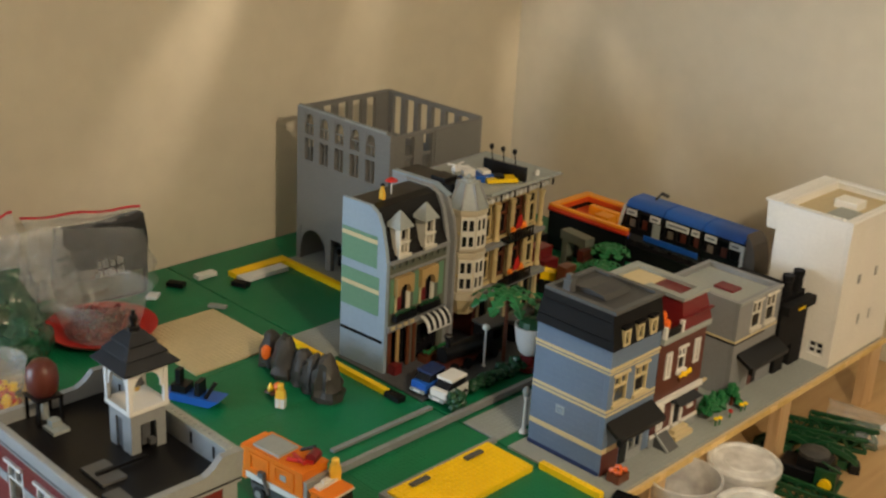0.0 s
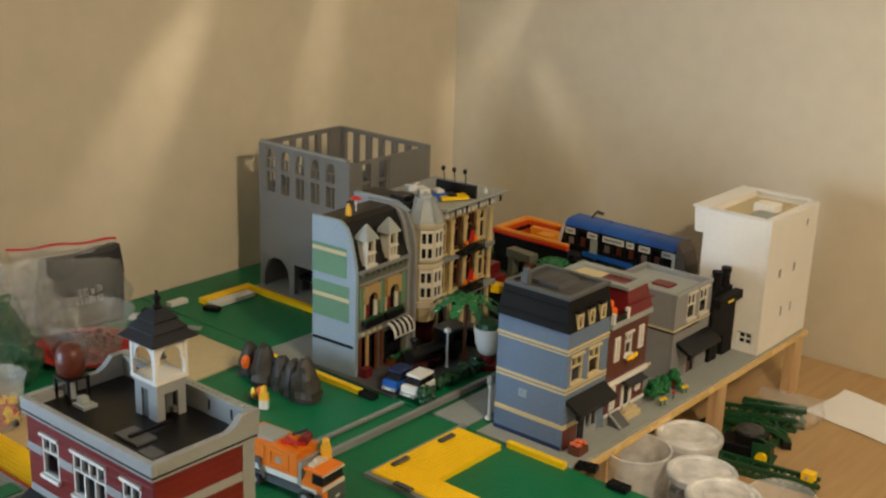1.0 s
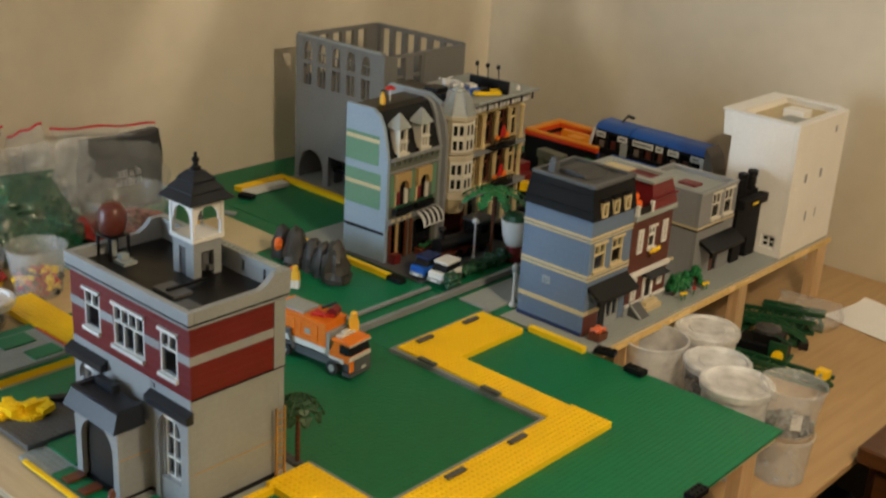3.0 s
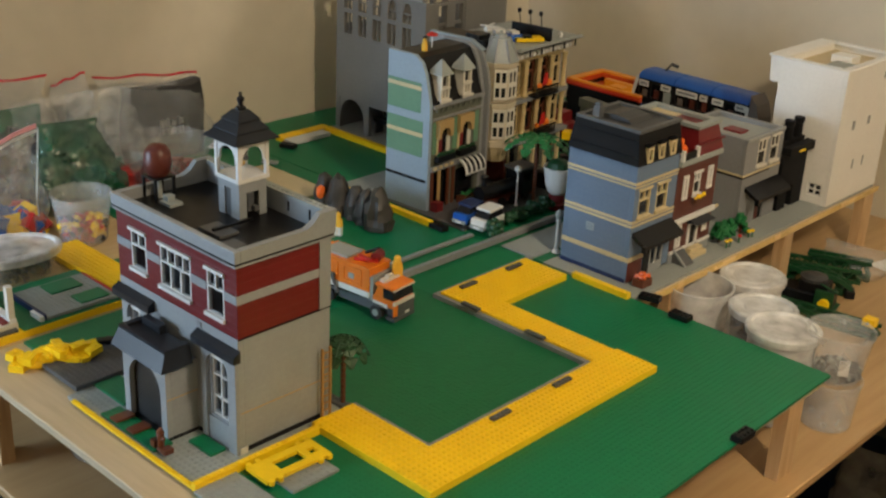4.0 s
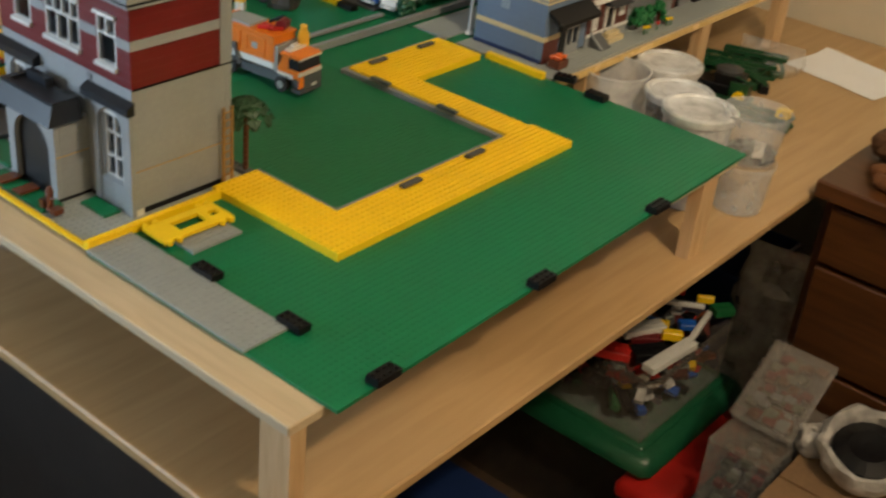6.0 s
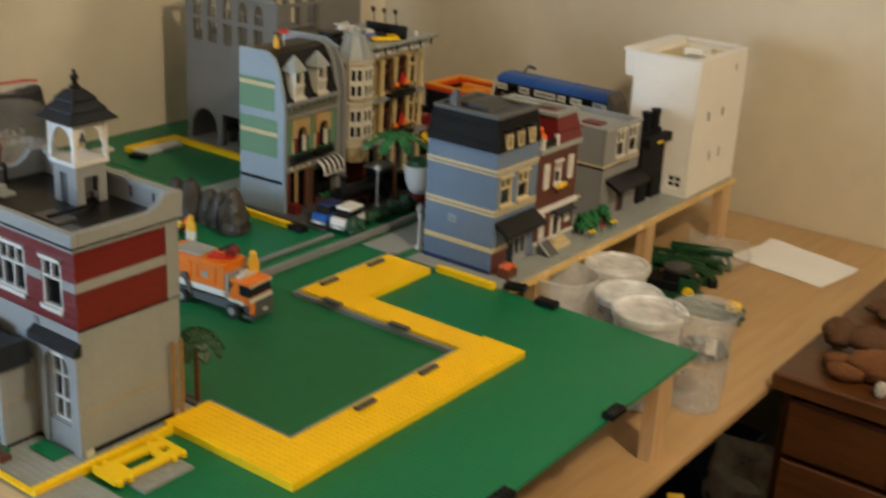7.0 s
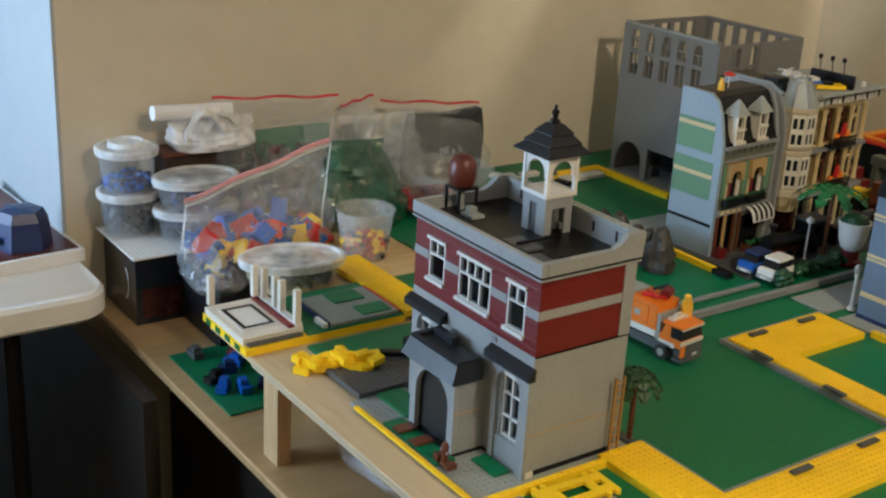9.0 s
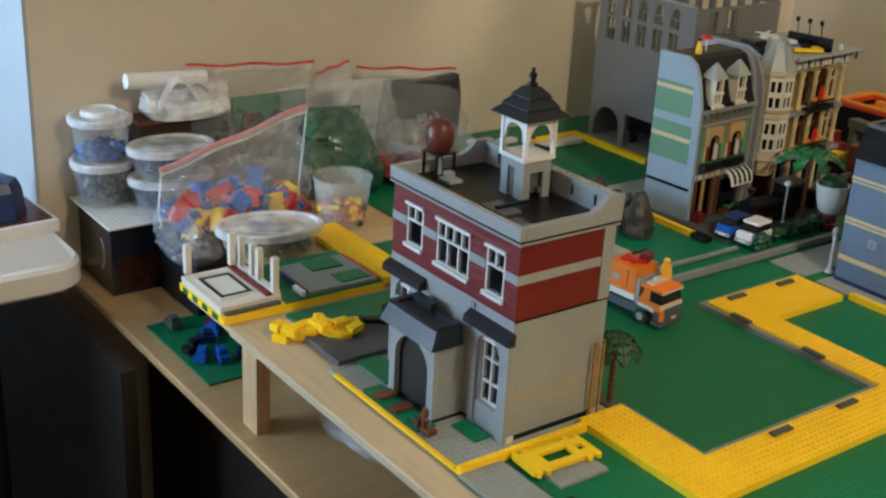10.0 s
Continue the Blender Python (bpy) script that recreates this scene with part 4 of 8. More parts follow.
stripe(bh_, 0.0936, 0.0964, W, D, MGRAY, proud=0.0004)
stripe(bh_, 0.1530, 0.1555, W, D, TAN)
stripe(bh_, 0.1585, 0.1620, W, D, TAN, proud=0.0022)
for x0, x1, z0, z1 in hb:
    window(bh_, x0, z0, x1 - x0, z1 - z0, 0.001, TAN, 2, 0.4)
part("vent", Shape().wall(0.010, 0.024, 0, 0.012, -0.0018, -0.0001, [(0.012, 0.022, 0.0025, 0.0045), (0.012, 0.022, 0.0065, 0.0085)]), SKYBLUE, bh_, at=pose(0, 0.075, 0.066, 0, 0, -90) @ pose(-0.017, 0, 0))
mz0, mz1 = 0.1882, 0.2355
part("mansard", Shape().taper(-0.003, W, -0.003, D + 0.002, mz0, 0.004, W, 0.007, D - 0.004, mz1), MATTE, bh_, "black sloping mansard roof")
for k in range(2):
    u = (k + 0.5) / 2
    part("roof_course", Shape().box(-0.0040 + 0.007 * u, -0.0010 + 0.007 * u, -0.003 + 0.010 * u, D + 0.001 - 0.008 * u, mz0 + (mz1 - mz0) * u, mz0 + (mz1 - mz0) * u + 0.0012), MATTE, bh_)
for a in (0.018, 0.048, 0.078):
    dm = part("dormer", Shape().wall(a, a + 0.014, mz0 + 0.002, mz0 + 0.026, -0.004, 0.006, [(a + 0.003, a + 0.011, mz0 + 0.005, mz0 + 0.022)]), TAN, bh_, "small tan dormer window")
    part("pane", Shape().box(a + 0.003, a + 0.011, 0.0008, 0.0016, mz0 + 0.005, mz0 + 0.022), SMOKE, dm)
    part("dormer_cheek", Shape().box(a - 0.0015, a + 0.0155, -0.005, 0.008, mz0 + 0.0262, mz0 + 0.0295), BLACK, dm)
part("roof_rim", Shape().box(0.004, W, 0.004, 0.012, mz1, mz1 + 0.005).box(0.004, W, D - 0.012, D - 0.004, mz1, mz1 + 0.005).box(0.004, 0.012, 0.0121, D - 0.0121, mz1, mz1 + 0.005).box(W - 0.008, W, 0.0121, D - 0.0121, mz1, mz1 + 0.005), DGRAY, bh_, "dark grey roof rim")
part("roof_deck", Shape().box(0.0121, W - 0.0081, 0.0122, D - 0.0122, mz1, mz1 + 0.0015), CHARCOAL, bh_)
part("skylight", Shape().prism([(0.040, mz1 + 0.0016), (0.100, mz1 + 0.0016), (0.094, mz1 + 0.007), (0.070, mz1 + 0.010), (0.046, mz1 + 0.007)], "x", 0.030, 0.085), CHARCOAL, bh_, "dark glazed barrel skylight")
part("chimney", Shape().box(0.012, 0.024, D - 0.04, D - 0.028, mz1 + 0.0016, mz1 + 0.020).box(0.014, 0.022, D - 0.038, D - 0.030, mz1 + 0.0201, mz1 + 0.027), DGRAY, bh_)
part("awning", Shape().prism([(-0.026, 0.066), (-0.0002, 0.082), (-0.0002, 0.074), (-0.026, 0.060)], "x", 0.004, W - 0.004).box(0.0, 0.006, -0.029, -0.022, 0.058, 0.068), BLACK, bh_, "black sloping shop awning")
part("shop_door", Shape().box(0.044, 0.060, 0.001, 0.003, 0.0, 0.043), SMOKE, bh_)
part("shop_front", Shape().wall(0.060, 0.096, 0.0, 0.0445, 0.001, 0.004, [(0.064, 0.076, 0.014, 0.040), (0.080, 0.092, 0.014, 0.040)]), LGRAY, bh_)
part("corner_post", Shape().box(0.0, 0.038, -0.0006, -0.0001, 0.0, 0.0335), BROWNRED, bh_)

rh = thing("red_house", pose(-0.7940, 1.3425, 0.0018, 0, 0, 90), "narrow reddish brown toy brick townhouse with white trim", "toy building", "street houses")
W, D = 0.116, 0.134
hr = [(0.050, 0.070, 0.106, 0.142), (0.050, 0.074, 0.016, 0.058)]
part("front_wall", Shape().wall(0.0005, W, 0.016, 0.163, 0, 0.008, hr), BROWNRED, rh)
part("side_wall", Shape().box(W - 0.008, W, 0.0082, D, 0.0, 0.163), BROWNRED, rh)
part("plinth", Shape().box(0.0005, W, -0.001, 0.008, 0.0, 0.0158), LGRAY, rh)
part("sill_band", Shape().box(0.0005, W + 0.001, -0.003, -0.0002, 0.0162, 0.0205), WHITE, rh)
part("belt", Shape().box(0.0005, W + 0.002, -0.005, -0.0002, 0.066, 0.0735), WHITE, rh, "white belt course")
part("cornice", Shape().box(0.0005, W + 0.002, -0.006, 0.008, 0.1632, 0.1715), GGRAY, rh)
for x0, x1, z0, z1 in hr[:1]:
    window(rh, x0, z0, x1 - x0, z1 - z0, 0.001, WHITE, 2, 0.4, pane=SMOKE)
for x0, z0, z1 in ((0.018, 0.104, 0.144), (0.088, 0.108, 0.146), (0.014, 0.024, 0.062), (0.090, 0.034, 0.060)):
    sh = part("shutter", Shape().wall(x0, x0 + 0.014, z0, z1, -0.0025, -0.0002, [(x0 + 0.0055, x0 + 0.0085, z0 + 0.004, z1 - 0.004)]), WHITE, rh, "white shutter pair")
    part("slit", Shape().box(x0 + 0.0055, x0 + 0.0085, -0.0012, -0.0003, z0 + 0.004, z1 - 0.004), BROWNRED, sh)
dr = part("door", Shape().box(0.054, 0.070, 0.0, 0.002, 0.016, 0.052), BLACK, rh, "black panelled front door")
part("door_frame", Shape().wall(0.048, 0.076, 0.016, 0.060, -0.003, -0.0002, [(0.053, 0.071, 0.016, 0.053)]), WHITE, dr)
part("door_hood", Shape().taper(0.044, 0.100, -0.020, -0.0002, 0.060, 0.048, 0.096, -0.004, -0.0002, 0.0655), SLATE, rh)
part("steps", Shape().box(0.046, 0.090, -0.016, -0.0012, 0.0, 0.0075).box(0.050, 0.084, -0.011, -0.0012, 0.0076, 0.0148), SAND, rh, "sand coloured entrance steps")
part("cellar_hatch", Shape().prism([(-0.026, 0.0), (-0.0012, 0.0), (-0.0012, 0.020)], "x", 0.012, 0.040), DGRAY, rh, "sloping grey cellar hatch")
part("cellar_hatch_rim", Shape().prism([(-0.0265, 0.0003), (-0.0275, 0.0035), (-0.0022, 0.0240), (-0.0012, 0.0208)], "x", 0.010, 0.013), LGRAY, rh)
part("window_box", Shape().box(0.048, 0.074, -0.009, -0.0055, 0.094, 0.100), BROWN, rh)
fl = Shape()
for k in range(9):
    fl.ball((0.049 + 0.003 * k, -0.008 - 0.002 * (k % 2), 0.1025 + 0.002 * (k % 3)), (0.0026, 0.0026, 0.0022), 6, 4)
part("flowers", fl, YELLOW, rh, "yellow flowers")
part("mansard", Shape().taper(0.048, W + 0.003, -0.004, D, 0.1717, 0.054, W - 0.004, 0.006, D - 0.005, 0.212).box(0.047, W + 0.004, -0.005, 0.0, 0.188, 0.1905), DKRED, rh, "dark red sloping roof")
for x0, x1, y0, y1 in ((0.050, W, 0.002, 0.016), (W - 0.014, W, 0.0161, D - 0.004), (0.0005, W - 0.0142, D - 0.018, D - 0.004), (0.0005, 0.0498, 0.055, 0.068), (0.050, 0.062, 0.0161, 0.068)):
    part("roof_rim", Shape().box(x0, x1, y0, y1, 0.2122, 0.2175), GGRAY, rh, "pale grey roof rim")
part("roof_terrace", Shape().box(0.0005, W - 0.0142, 0.0682, D - 0.0182, 0.2122, 0.2130), TAN, rh)
part("back_block", Shape().box(0.0005, 0.0478, 0.056, D - 0.005, 0.1717, 0.212), BROWNRED, rh)
part("balcony_rail", Shape().box(0.006, 0.042, -0.004, -0.001, 0.1717, 0.183), BLACK, rh)
for a in (0.002, 0.042):
    part("balcony_post", Shape().box(a, a + 0.005, -0.006, 0.0, 0.1717, 0.189), WHITE, rh)
part("terrace_plant", Shape().ball((0.030, 0.012, 0.180), (0.007, 0.006, 0.009), 8, 6, 0.4, 3).ball((0.026, 0.016, 0.194), (0.005, 0.005, 0.007), 8, 6, 0.4, 5), LAVA, rh, "orange plant on the terrace")
part("lamp_arm", Shape().box(W + 0.001, W + 0.014, -0.004, -0.001, 0.068, 0.072), TAN, rh)

gh = thing("grey_house", pose(-0.8040, 1.566, 0.0018, 0, 0, 90), "light grey toy brick shop with cream windows and dark awning", "toy building", "street houses")
W, D = 0.124, 0.135
hg = [(0.040, 0.068, 0.104, 0.150), (0.082, 0.110, 0.104, 0.150)]
part("front_wall", Shape().wall(0, W, 0.0, 0.158, 0, 0.008, [*hg, (0.050, 0.085, 0.0, 0.045)]), MGRAY, gh)
part("side_wall", Shape().box(0, 0.008, 0.0082, D, 0.0, 0.158), MGRAY, gh, "plain grey side wall")
part("side_wall", Shape().box(W - 0.008, W, 0.0082, D, 0.0, 0.158), MGRAY, gh)
part("back_wall", Shape().box(0.0082, W - 0.0082, D - 0.008, D, 0.0, 0.158), MGRAY, gh)
part("roof", Shape().box(0.0082, W - 0.0082, 0.0082, D - 0.0082, 0.146, 0.150), GGRAY, gh)
part("roof_brick", Shape().box(0.045, 0.070, 0.04, 0.075, 0.1502, 0.1535), DKRED, gh)
part("parapet_course", Shape().box(0.0, W, -0.002, -0.0002, 0.1545, 0.1595), LGRAY, gh)
stripe(gh, 0.092, 0.0955, W, D, TAN, "tan band")
stripe(gh, 0.0885, 0.0918, W * 0.7, D, BLACK, proud=0.0004)
for x0, x1, z0, z1 in hg:
    window(gh, x0, z0, x1 - x0, z1 - z0, 0.001, CREAM, 2, 0.45, pane=SMOKE)
part("awning", Shape().prism([(-0.028, 0.056), (-0.0002, 0.072), (-0.0002, 0.064), (-0.028, 0.050)], "x", 0.012, W).box(0.010, 0.016, -0.031, -0.024, 0.047, 0.058), BLACK, gh, "dark sloping awning")
part("door", Shape().box(0.062, 0.074, 0.003, 0.006, 0.0, 0.044), BROWNRED, gh)
part("shop_pane", Shape().box(0.0745, 0.085, 0.003, 0.005, 0.0, 0.044), SMOKE, gh)
part("shop_pane", Shape().box(0.050, 0.0615, 0.003, 0.005, 0.0, 0.044), LGRAY, gh)

kh = thing("black_house", pose(-0.8000, 1.6960, 0.0018, 0, 0, 90), "black toy brick building with twin pipes on its roof", "toy building", "street houses")
W, D = 0.086, 0.13
part("body", Shape().wall(0, W, 0.0, 0.104, 0, D, [(0.030, 0.05, 0.0, 0.04)]), MATTE, kh)
part("upper_body", Shape().box(0.004, W, 0.01, D, 0.1042, 0.124), MATTE, kh)
part("cornice", Shape().box(0.0, W, -0.012, 0.004, 0.1046, 0.120), MATTE, kh)
for a in (0.034, 0.068):
    part("pipe", Shape().lathe(a, 0.016, [(0.008, 0.1242), (0.008, 0.150), (0.0095, 0.151), (0.0095, 0.160)], 10), MATTE, kh)
part("trim", Shape().box(0.03, 0.05, -0.0135, -0.0122, 0.108, 0.112), YELLOW, kh)

tw_ = thing("white_tower", pose(-0.7510, 1.7880, 0.0018, 0, 0, 90), "plain white toy brick tower with small grey windows", "toy building", "street houses")
W, D, TH = 0.198, 0.130, 0.250
ht = [(0.052, 0.064, 0.135, 0.152), (0.112, 0.124, 0.135, 0.152), (0.078, 0.086, 0.055, 0.075), (0.118, 0.126, 0.055, 0.075), (0.150, 0.160, 0.215, 0.228)]
part("front_wall", Shape().wall(0, W, 0.0, TH, 0, 0.008, ht), TOWERWHITE, tw_)
for x0, x1, z0, z1 in ht:
    wq = part("window", Shape().wall(x0, x1, z0, z1, 0.001, 0.004, [(x0 + 0.0015, x1 - 0.0015, z0 + 0.0015, z1 - 0.0015)]), LGRAY, tw_)
    part("pane", Shape().box(x0 + 0.0015, x1 - 0.0015, 0.002, 0.003, z0 + 0.0015, z1 - 0.0015), MGRAY, wq)
part("side_wall", Shape().wall(-D, -0.0082, 0.0, TH, 0.0, 0.008, [(-0.042, -0.014, 0.014, 0.038)]), TOWERWHITE, tw_, "plain white side wall", at=pose(0, 0, 0, 0, 0, -90))
a = -0.042
wq = part("grille", Shape().wall(a, a + 0.028, 0.014, 0.038, 0.003, 0.006, [(a + 0.003, a + 0.0125, 0.017, 0.0247), (a + 0.0155, a + 0.025, 0.017, 0.0247), (a + 0.003, a + 0.0125, 0.0273, 0.035), (a + 0.0155, a + 0.025, 0.0273, 0.035)]), WHITE, tw_, at=pose(0, 0, 0, 0, 0, -90))
part("pane", Shape().box(a + 0.001, a + 0.027, 0.0062, 0.0072, 0.015, 0.037), BLACK, wq)
part("side_wall", Shape().box(W - 0.008, W, 0.0082, D, 0.0, TH), TOWERWHITE, tw_)
part("back_wall", Shape().box(0.0082, W - 0.0082, D - 0.008, D, 0.0, TH), TOWERWHITE, tw_)
part("roof_deck", Shape().box(0.0082, W - 0.0082, 0.0082, D - 0.0082, TH - 0.014, TH - 0.010), SAND, tw_)
for x0, x1, y0, y1, h in ((-0.001, W, -0.001, 0.016, 0.0018), (-0.001, 0.012, 0.0162, D - 0.0082, 0.0022), (W - 0.014, W, 0.0162, D - 0.0082, 0.004), (-0.002, W, D - 0.008, D + 0.026, 0.0034)):
    part("roof_rim", Shape().box(x0, x1, y0, y1, TH + 0.0002, TH + h, 0.001), WHITE, tw_, "white roof rim")
    tagged(part("rim_studs", studs(x0 + 0.001, x1 - 0.001, y0, y1, TH + h, h=0.0017), WHITE, tw_), kind="stuff")
part("roof_cover", Shape().box(0.016, 0.075, 0.022, 0.060, TH - 0.0098, TH - 0.002), GGRAY, tw_, "grey plate sunk in the roof")
part("roof_block", Shape().box(0.090, 0.125, 0.040, 0.080, TH - 0.0098, TH + 0.004), TOWERWHITE, tw_)
part("side_ledge", Shape().taper(0.001, 0.03, D + 0.0002, D + 0.018, TH - 0.045, 0.001, 0.03, D + 0.0002, D + 0.022, TH), TOWERWHITE, tw_)

# garden between the houses
for k, (x, y, r) in enumerate(((-0.788, 1.487, 0.0155), (-0.793, 1.518, 0.0135), (-0.786, 1.550, 0.0145))):
    b = thing("bush", pose(x, y, 0.0035), "round dark green toy bush beside the townhouse", "bush", "garden bushes")
    s = Shape()
    rng = random.Random(k)
    for i in range(26):
        a, q = rng.uniform(0, 6.28), rng.uniform(0, 1)
        rr = r * math.sqrt(1 - (q * 0.9) ** 2) * 0.8
        s.ball((rr * math.cos(a), rr * math.sin(a), 0.006 + q * r * 1.7), (0.0055, 0.0055, 0.005), 6, 4, 0.2, i)
    part("leaves", s, LEAF, b)
    part("stem", Shape().lathe(0, 0, [(0.003, 0), (0.003, 0.02)], 6), BROWN, b)
for x, y, mt, nm in ((-0.766, 1.474, YELLOW, "yellow"), (-0.764, 1.482, YELLOW, "yellow"), (-0.765, 1.512, RED, "red"), (-0.765, 1.543, YELLOW, "yellow"), (-0.763, 1.551, YELLOW, "yellow")):
    f = thing("flower", pose(x, y, 0.0035), "tiny %s toy flower in the garden strip" % nm, "flower", "garden flowers")
    part("stem", Shape().lathe(0, 0, [(0.0012, 0), (0.0012, 0.010)], 5), LEAF, f)
    part("bloom", Shape().lathe(0, 0, [(0.0035, 0.0101), (0.004, 0.012), (0.002, 0.014)], 6), mt, f)
pot = thing("planter", pose(-0.772, 1.243, 0.0035), "small brown planter with orange flowers at the blue house", "planter")
part("box", Shape().box(-0.010, 0.010, -0.012, 0.012, 0, 0.012), BROWN, pot)
s = Shape()
for k in range(8):
    s.ball((-0.007 + 0.0045 * (k % 4), -0.006 + 0.012 * (k // 4), 0.0145 + 0.002 * (k % 2)), (0.0042, 0.0042, 0.0035), 6, 4)
part("flowers", s, LAVA, pot)
lp = thing("street_lamp", pose(-0.9400, 1.2440, 0.0026), "slender white toy street lamp beside the blue house", "street lamp")
part("post", Shape().lathe(0, 0, [(0.0075, 0), (0.006, 0.004), (0.0032, 0.006), (0.0026, 0.050), (0.004, 0.054), (0.004, 0.058)], 10), WHITE, lp, smooth=40)
part("lantern", Shape().lathe(0, 0, [(0.004, 0.0581), (0.0055, 0.060), (0.006, 0.068), (0.004, 0.071), (0.0015, 0.073)], 10), GGRAY, lp, smooth=40)
for y0, y1, x, h, nm in ((0.935, 1.43, -1.030, 0.010, "kerb"), (1.00, 1.225, -1.076, 0.004, "kerb")):
    kb = thing("kerb", pose(x, y0, 0.0018), "low grey toy brick wall running along the green strip", "low wall", "low walls")
    n = int((y1 - y0) / 0.064)
    for i in range(n):
        part("brick", Shape().box(-0.004, 0.004, 0.064 * i + 0.0001, 0.064 * (i + 1) - 0.0001, 0, h), MGRAY, kb)

# ---- tall houses behind ----
gr = thing("green_house", pose(-1.2010, 1.2105, 0.0026, 0, 0, 93.5), "sand green and grey striped toy brick house with dormers", "toy building", "tall houses")
W, D = 0.146, 0.096
prof = [(0, 0.0), (D, 0.0), (D, 0.268), (0.038, 0.268), (0.022, 0.258), (0.012, 0.238), (0.004, 0.205), (0.0, 0.185)]
part("gable_wall", Shape().prism(prof, "x", 0.0, 0.007), SKYBLUE, gr, "blue grey side wall")
for z0, z1, mt in ((0.0500, 0.0550, BLACK), (0.094, 0.1288, SANDGREEN), (0.1290, 0.1360, TAN), (0.1362, 0.157, SANDGREEN), (0.171, 0.2095, SANDGREEN), (0.2097, 0.2165, TAN), (0.2167, 0.2225, SANDGREEN)):
    y0 = 0.004 if mt is BLACK else 0.014 if z1 < 0.19 else 0.020
    part("band", Shape().box(-0.0007, -0.0001, y0, D - 0.001, z0, z1), mt, gr)
part("gable_wall", Shape().prism(prof, "x", W - 0.008, W), MGRAY, gr)
ha = [(0.022, 0.050, 0.098, 0.142), (0.078, 0.106, 0.098, 0.142), (0.012, 0.060, 0.0, 0.068), (0.075, 0.128, 0.0, 0.060)]
part("front_wall", Shape().wall(0.0072, W - 0.0082, 0.0, 0.184, 0.0, 0.008, ha), OLIVE, gr, "olive grey front")
part("back_wall", Shape().box(0.0072, W - 0.0082, D - 0.008, D, 0.0, 0.262), MGRAY, gr)
part("mansard", Shape().prism([(-0.003, 0.1842), (0.008, 0.205), (0.017, 0.240), (0.030, 0.262), (0.045, 0.266), (D - 0.009, 0.266), (D - 0.009, 0.255), (0.05, 0.255), (0.03, 0.235), (0.02, 0.1842)], "x", 0.0072, W - 0.0082), BLACK, gr, "black curved mansard roof")
part("gutter", Shape().box(0.004, W - 0.006, -0.006, -0.0032, 0.182, 0.188), MGRAY, gr)
for a in (0.020, 0.078):
    dm = part("dormer", Shape().wall(a, a + 0.022, 0.1930, 0.2370, -0.006, 0.018, [(a + 0.004, a + 0.0098, 0.1970, 0.2115), (a + 0.0122, a + 0.018, 0.1970, 0.2115), (a + 0.004, a + 0.018, 0.2165, 0.2340)]), CREAM, gr, "cream dormer window")
    part("pane", Shape().box(a + 0.002, a + 0.020, 0.000, 0.001, 0.1970, 0.2340), BLACK, dm)
    part("dormer_ledge", Shape().box(a - 0.001, a + 0.023, -0.008, -0.0062, 0.2120, 0.2155), CREAM, dm)
    part("dormer_sill", Shape().box(a - 0.003, a + 0.025, -0.010, -0.0062, 0.1900, 0.1945), CREAM, dm)
    part("dormer_roof", Shape().taper(a - 0.0055, a + 0.0275, -0.011, 0.022, 0.2372, a + 0.0095, a + 0.0125, 0.003, 0.006, 0.2615), GGRAY, dm, "light grey pointed roof")
for a in (0.022, 0.078):
    wq = part("arched_window", Shape().arch(a - 0.005, a + 0.033, 0.128, 0.158, -0.009, -0.0002, a + 0.014, 0.024, 0.133), ARCHTAN, gr, "tan arched window surround")
    part("jamb", Shape().box(a - 0.003, a + 0.001, -0.003, -0.0002, 0.098, 0.1278), TAN, wq)
    part("jamb", Shape().box(a + 0.023, a + 0.031, -0.003, -0.0002, 0.098, 0.1278), CREAM, wq)
    part("pane", Shape().box(a, a + 0.028, 0.003, 0.004, 0.098, 0.142), SMOKE, wq)
    part("curtain", Shape().box(a + 0.001, a + 0.015, 0.001, 0.0026, 0.100, 0.140), DKRED, wq)
    bxn = part("flower_box", Shape().box(a - 0.010, a + 0.036, -0.014, -0.0045, 0.088, 0.098), BLACK, gr, "black flower box")
    fl = Shape()
    for k in range(7):
        fl.ball((a - 0.006 + 0.0065 * k, -0.010, 0.1005 + 0.0015 * (k % 2)), (0.003, 0.003, 0.003), 6, 4)
    part("plants", fl, DKGREEN, bxn)
part("shop_cornice", Shape().box(0.004, W - 0.006, -0.005, -0.0002, 0.070, 0.079), MGRAY, gr)
for k in range(9):
    part("dentil", Shape().box(0.009 + 0.0145 * k, 0.016 + 0.0145 * k, -0.008, -0.0052, 0.074, 0.079), TAN if k < 4 else MGRAY, gr)
    part("eave_bracket", Shape().box(0.009 + 0.0145 * k, 0.013 + 0.0145 * k, -0.0085, -0.0062, 0.176, 0.182), OLIVE, gr)
part("string_course", Shape().box(0.0074, W - 0.0084, -0.0025, -0.0002, 0.160, 0.164), MGRAY, gr)
for a in (0.009, 0.062, 0.120):
    part("green_panel", Shape().box(a, a + 0.012, -0.0012, -0.0002, 0.100, 0.156), SANDGREEN, gr)
bow = [(-0.0052 - 0.019 * math.sin(radians(q)), 0.056 + 0.022 * math.cos(radians(q))) for q in range(0, 91, 15)]
thick = [(y * 0.97 - 0.0002, z - 0.003) for y, z in reversed(bow)]
aw = part("awning", Shape().prism([*bow, *thick], "x", 0.076, 0.132), WHITE, gr, "white rounded awning with black stripes")
over = [(y - 0.0006, z + 0.0005) for y, z in bow]
for k in range(4):
    a = 0.0820 + 0.0130 * k
    part("awning_stripe", Shape().prism([*over, *[(y - 0.0001, z + 0.0001) for y, z in reversed(bow)]], "x", a, a + 0.0065), BLACK, aw)
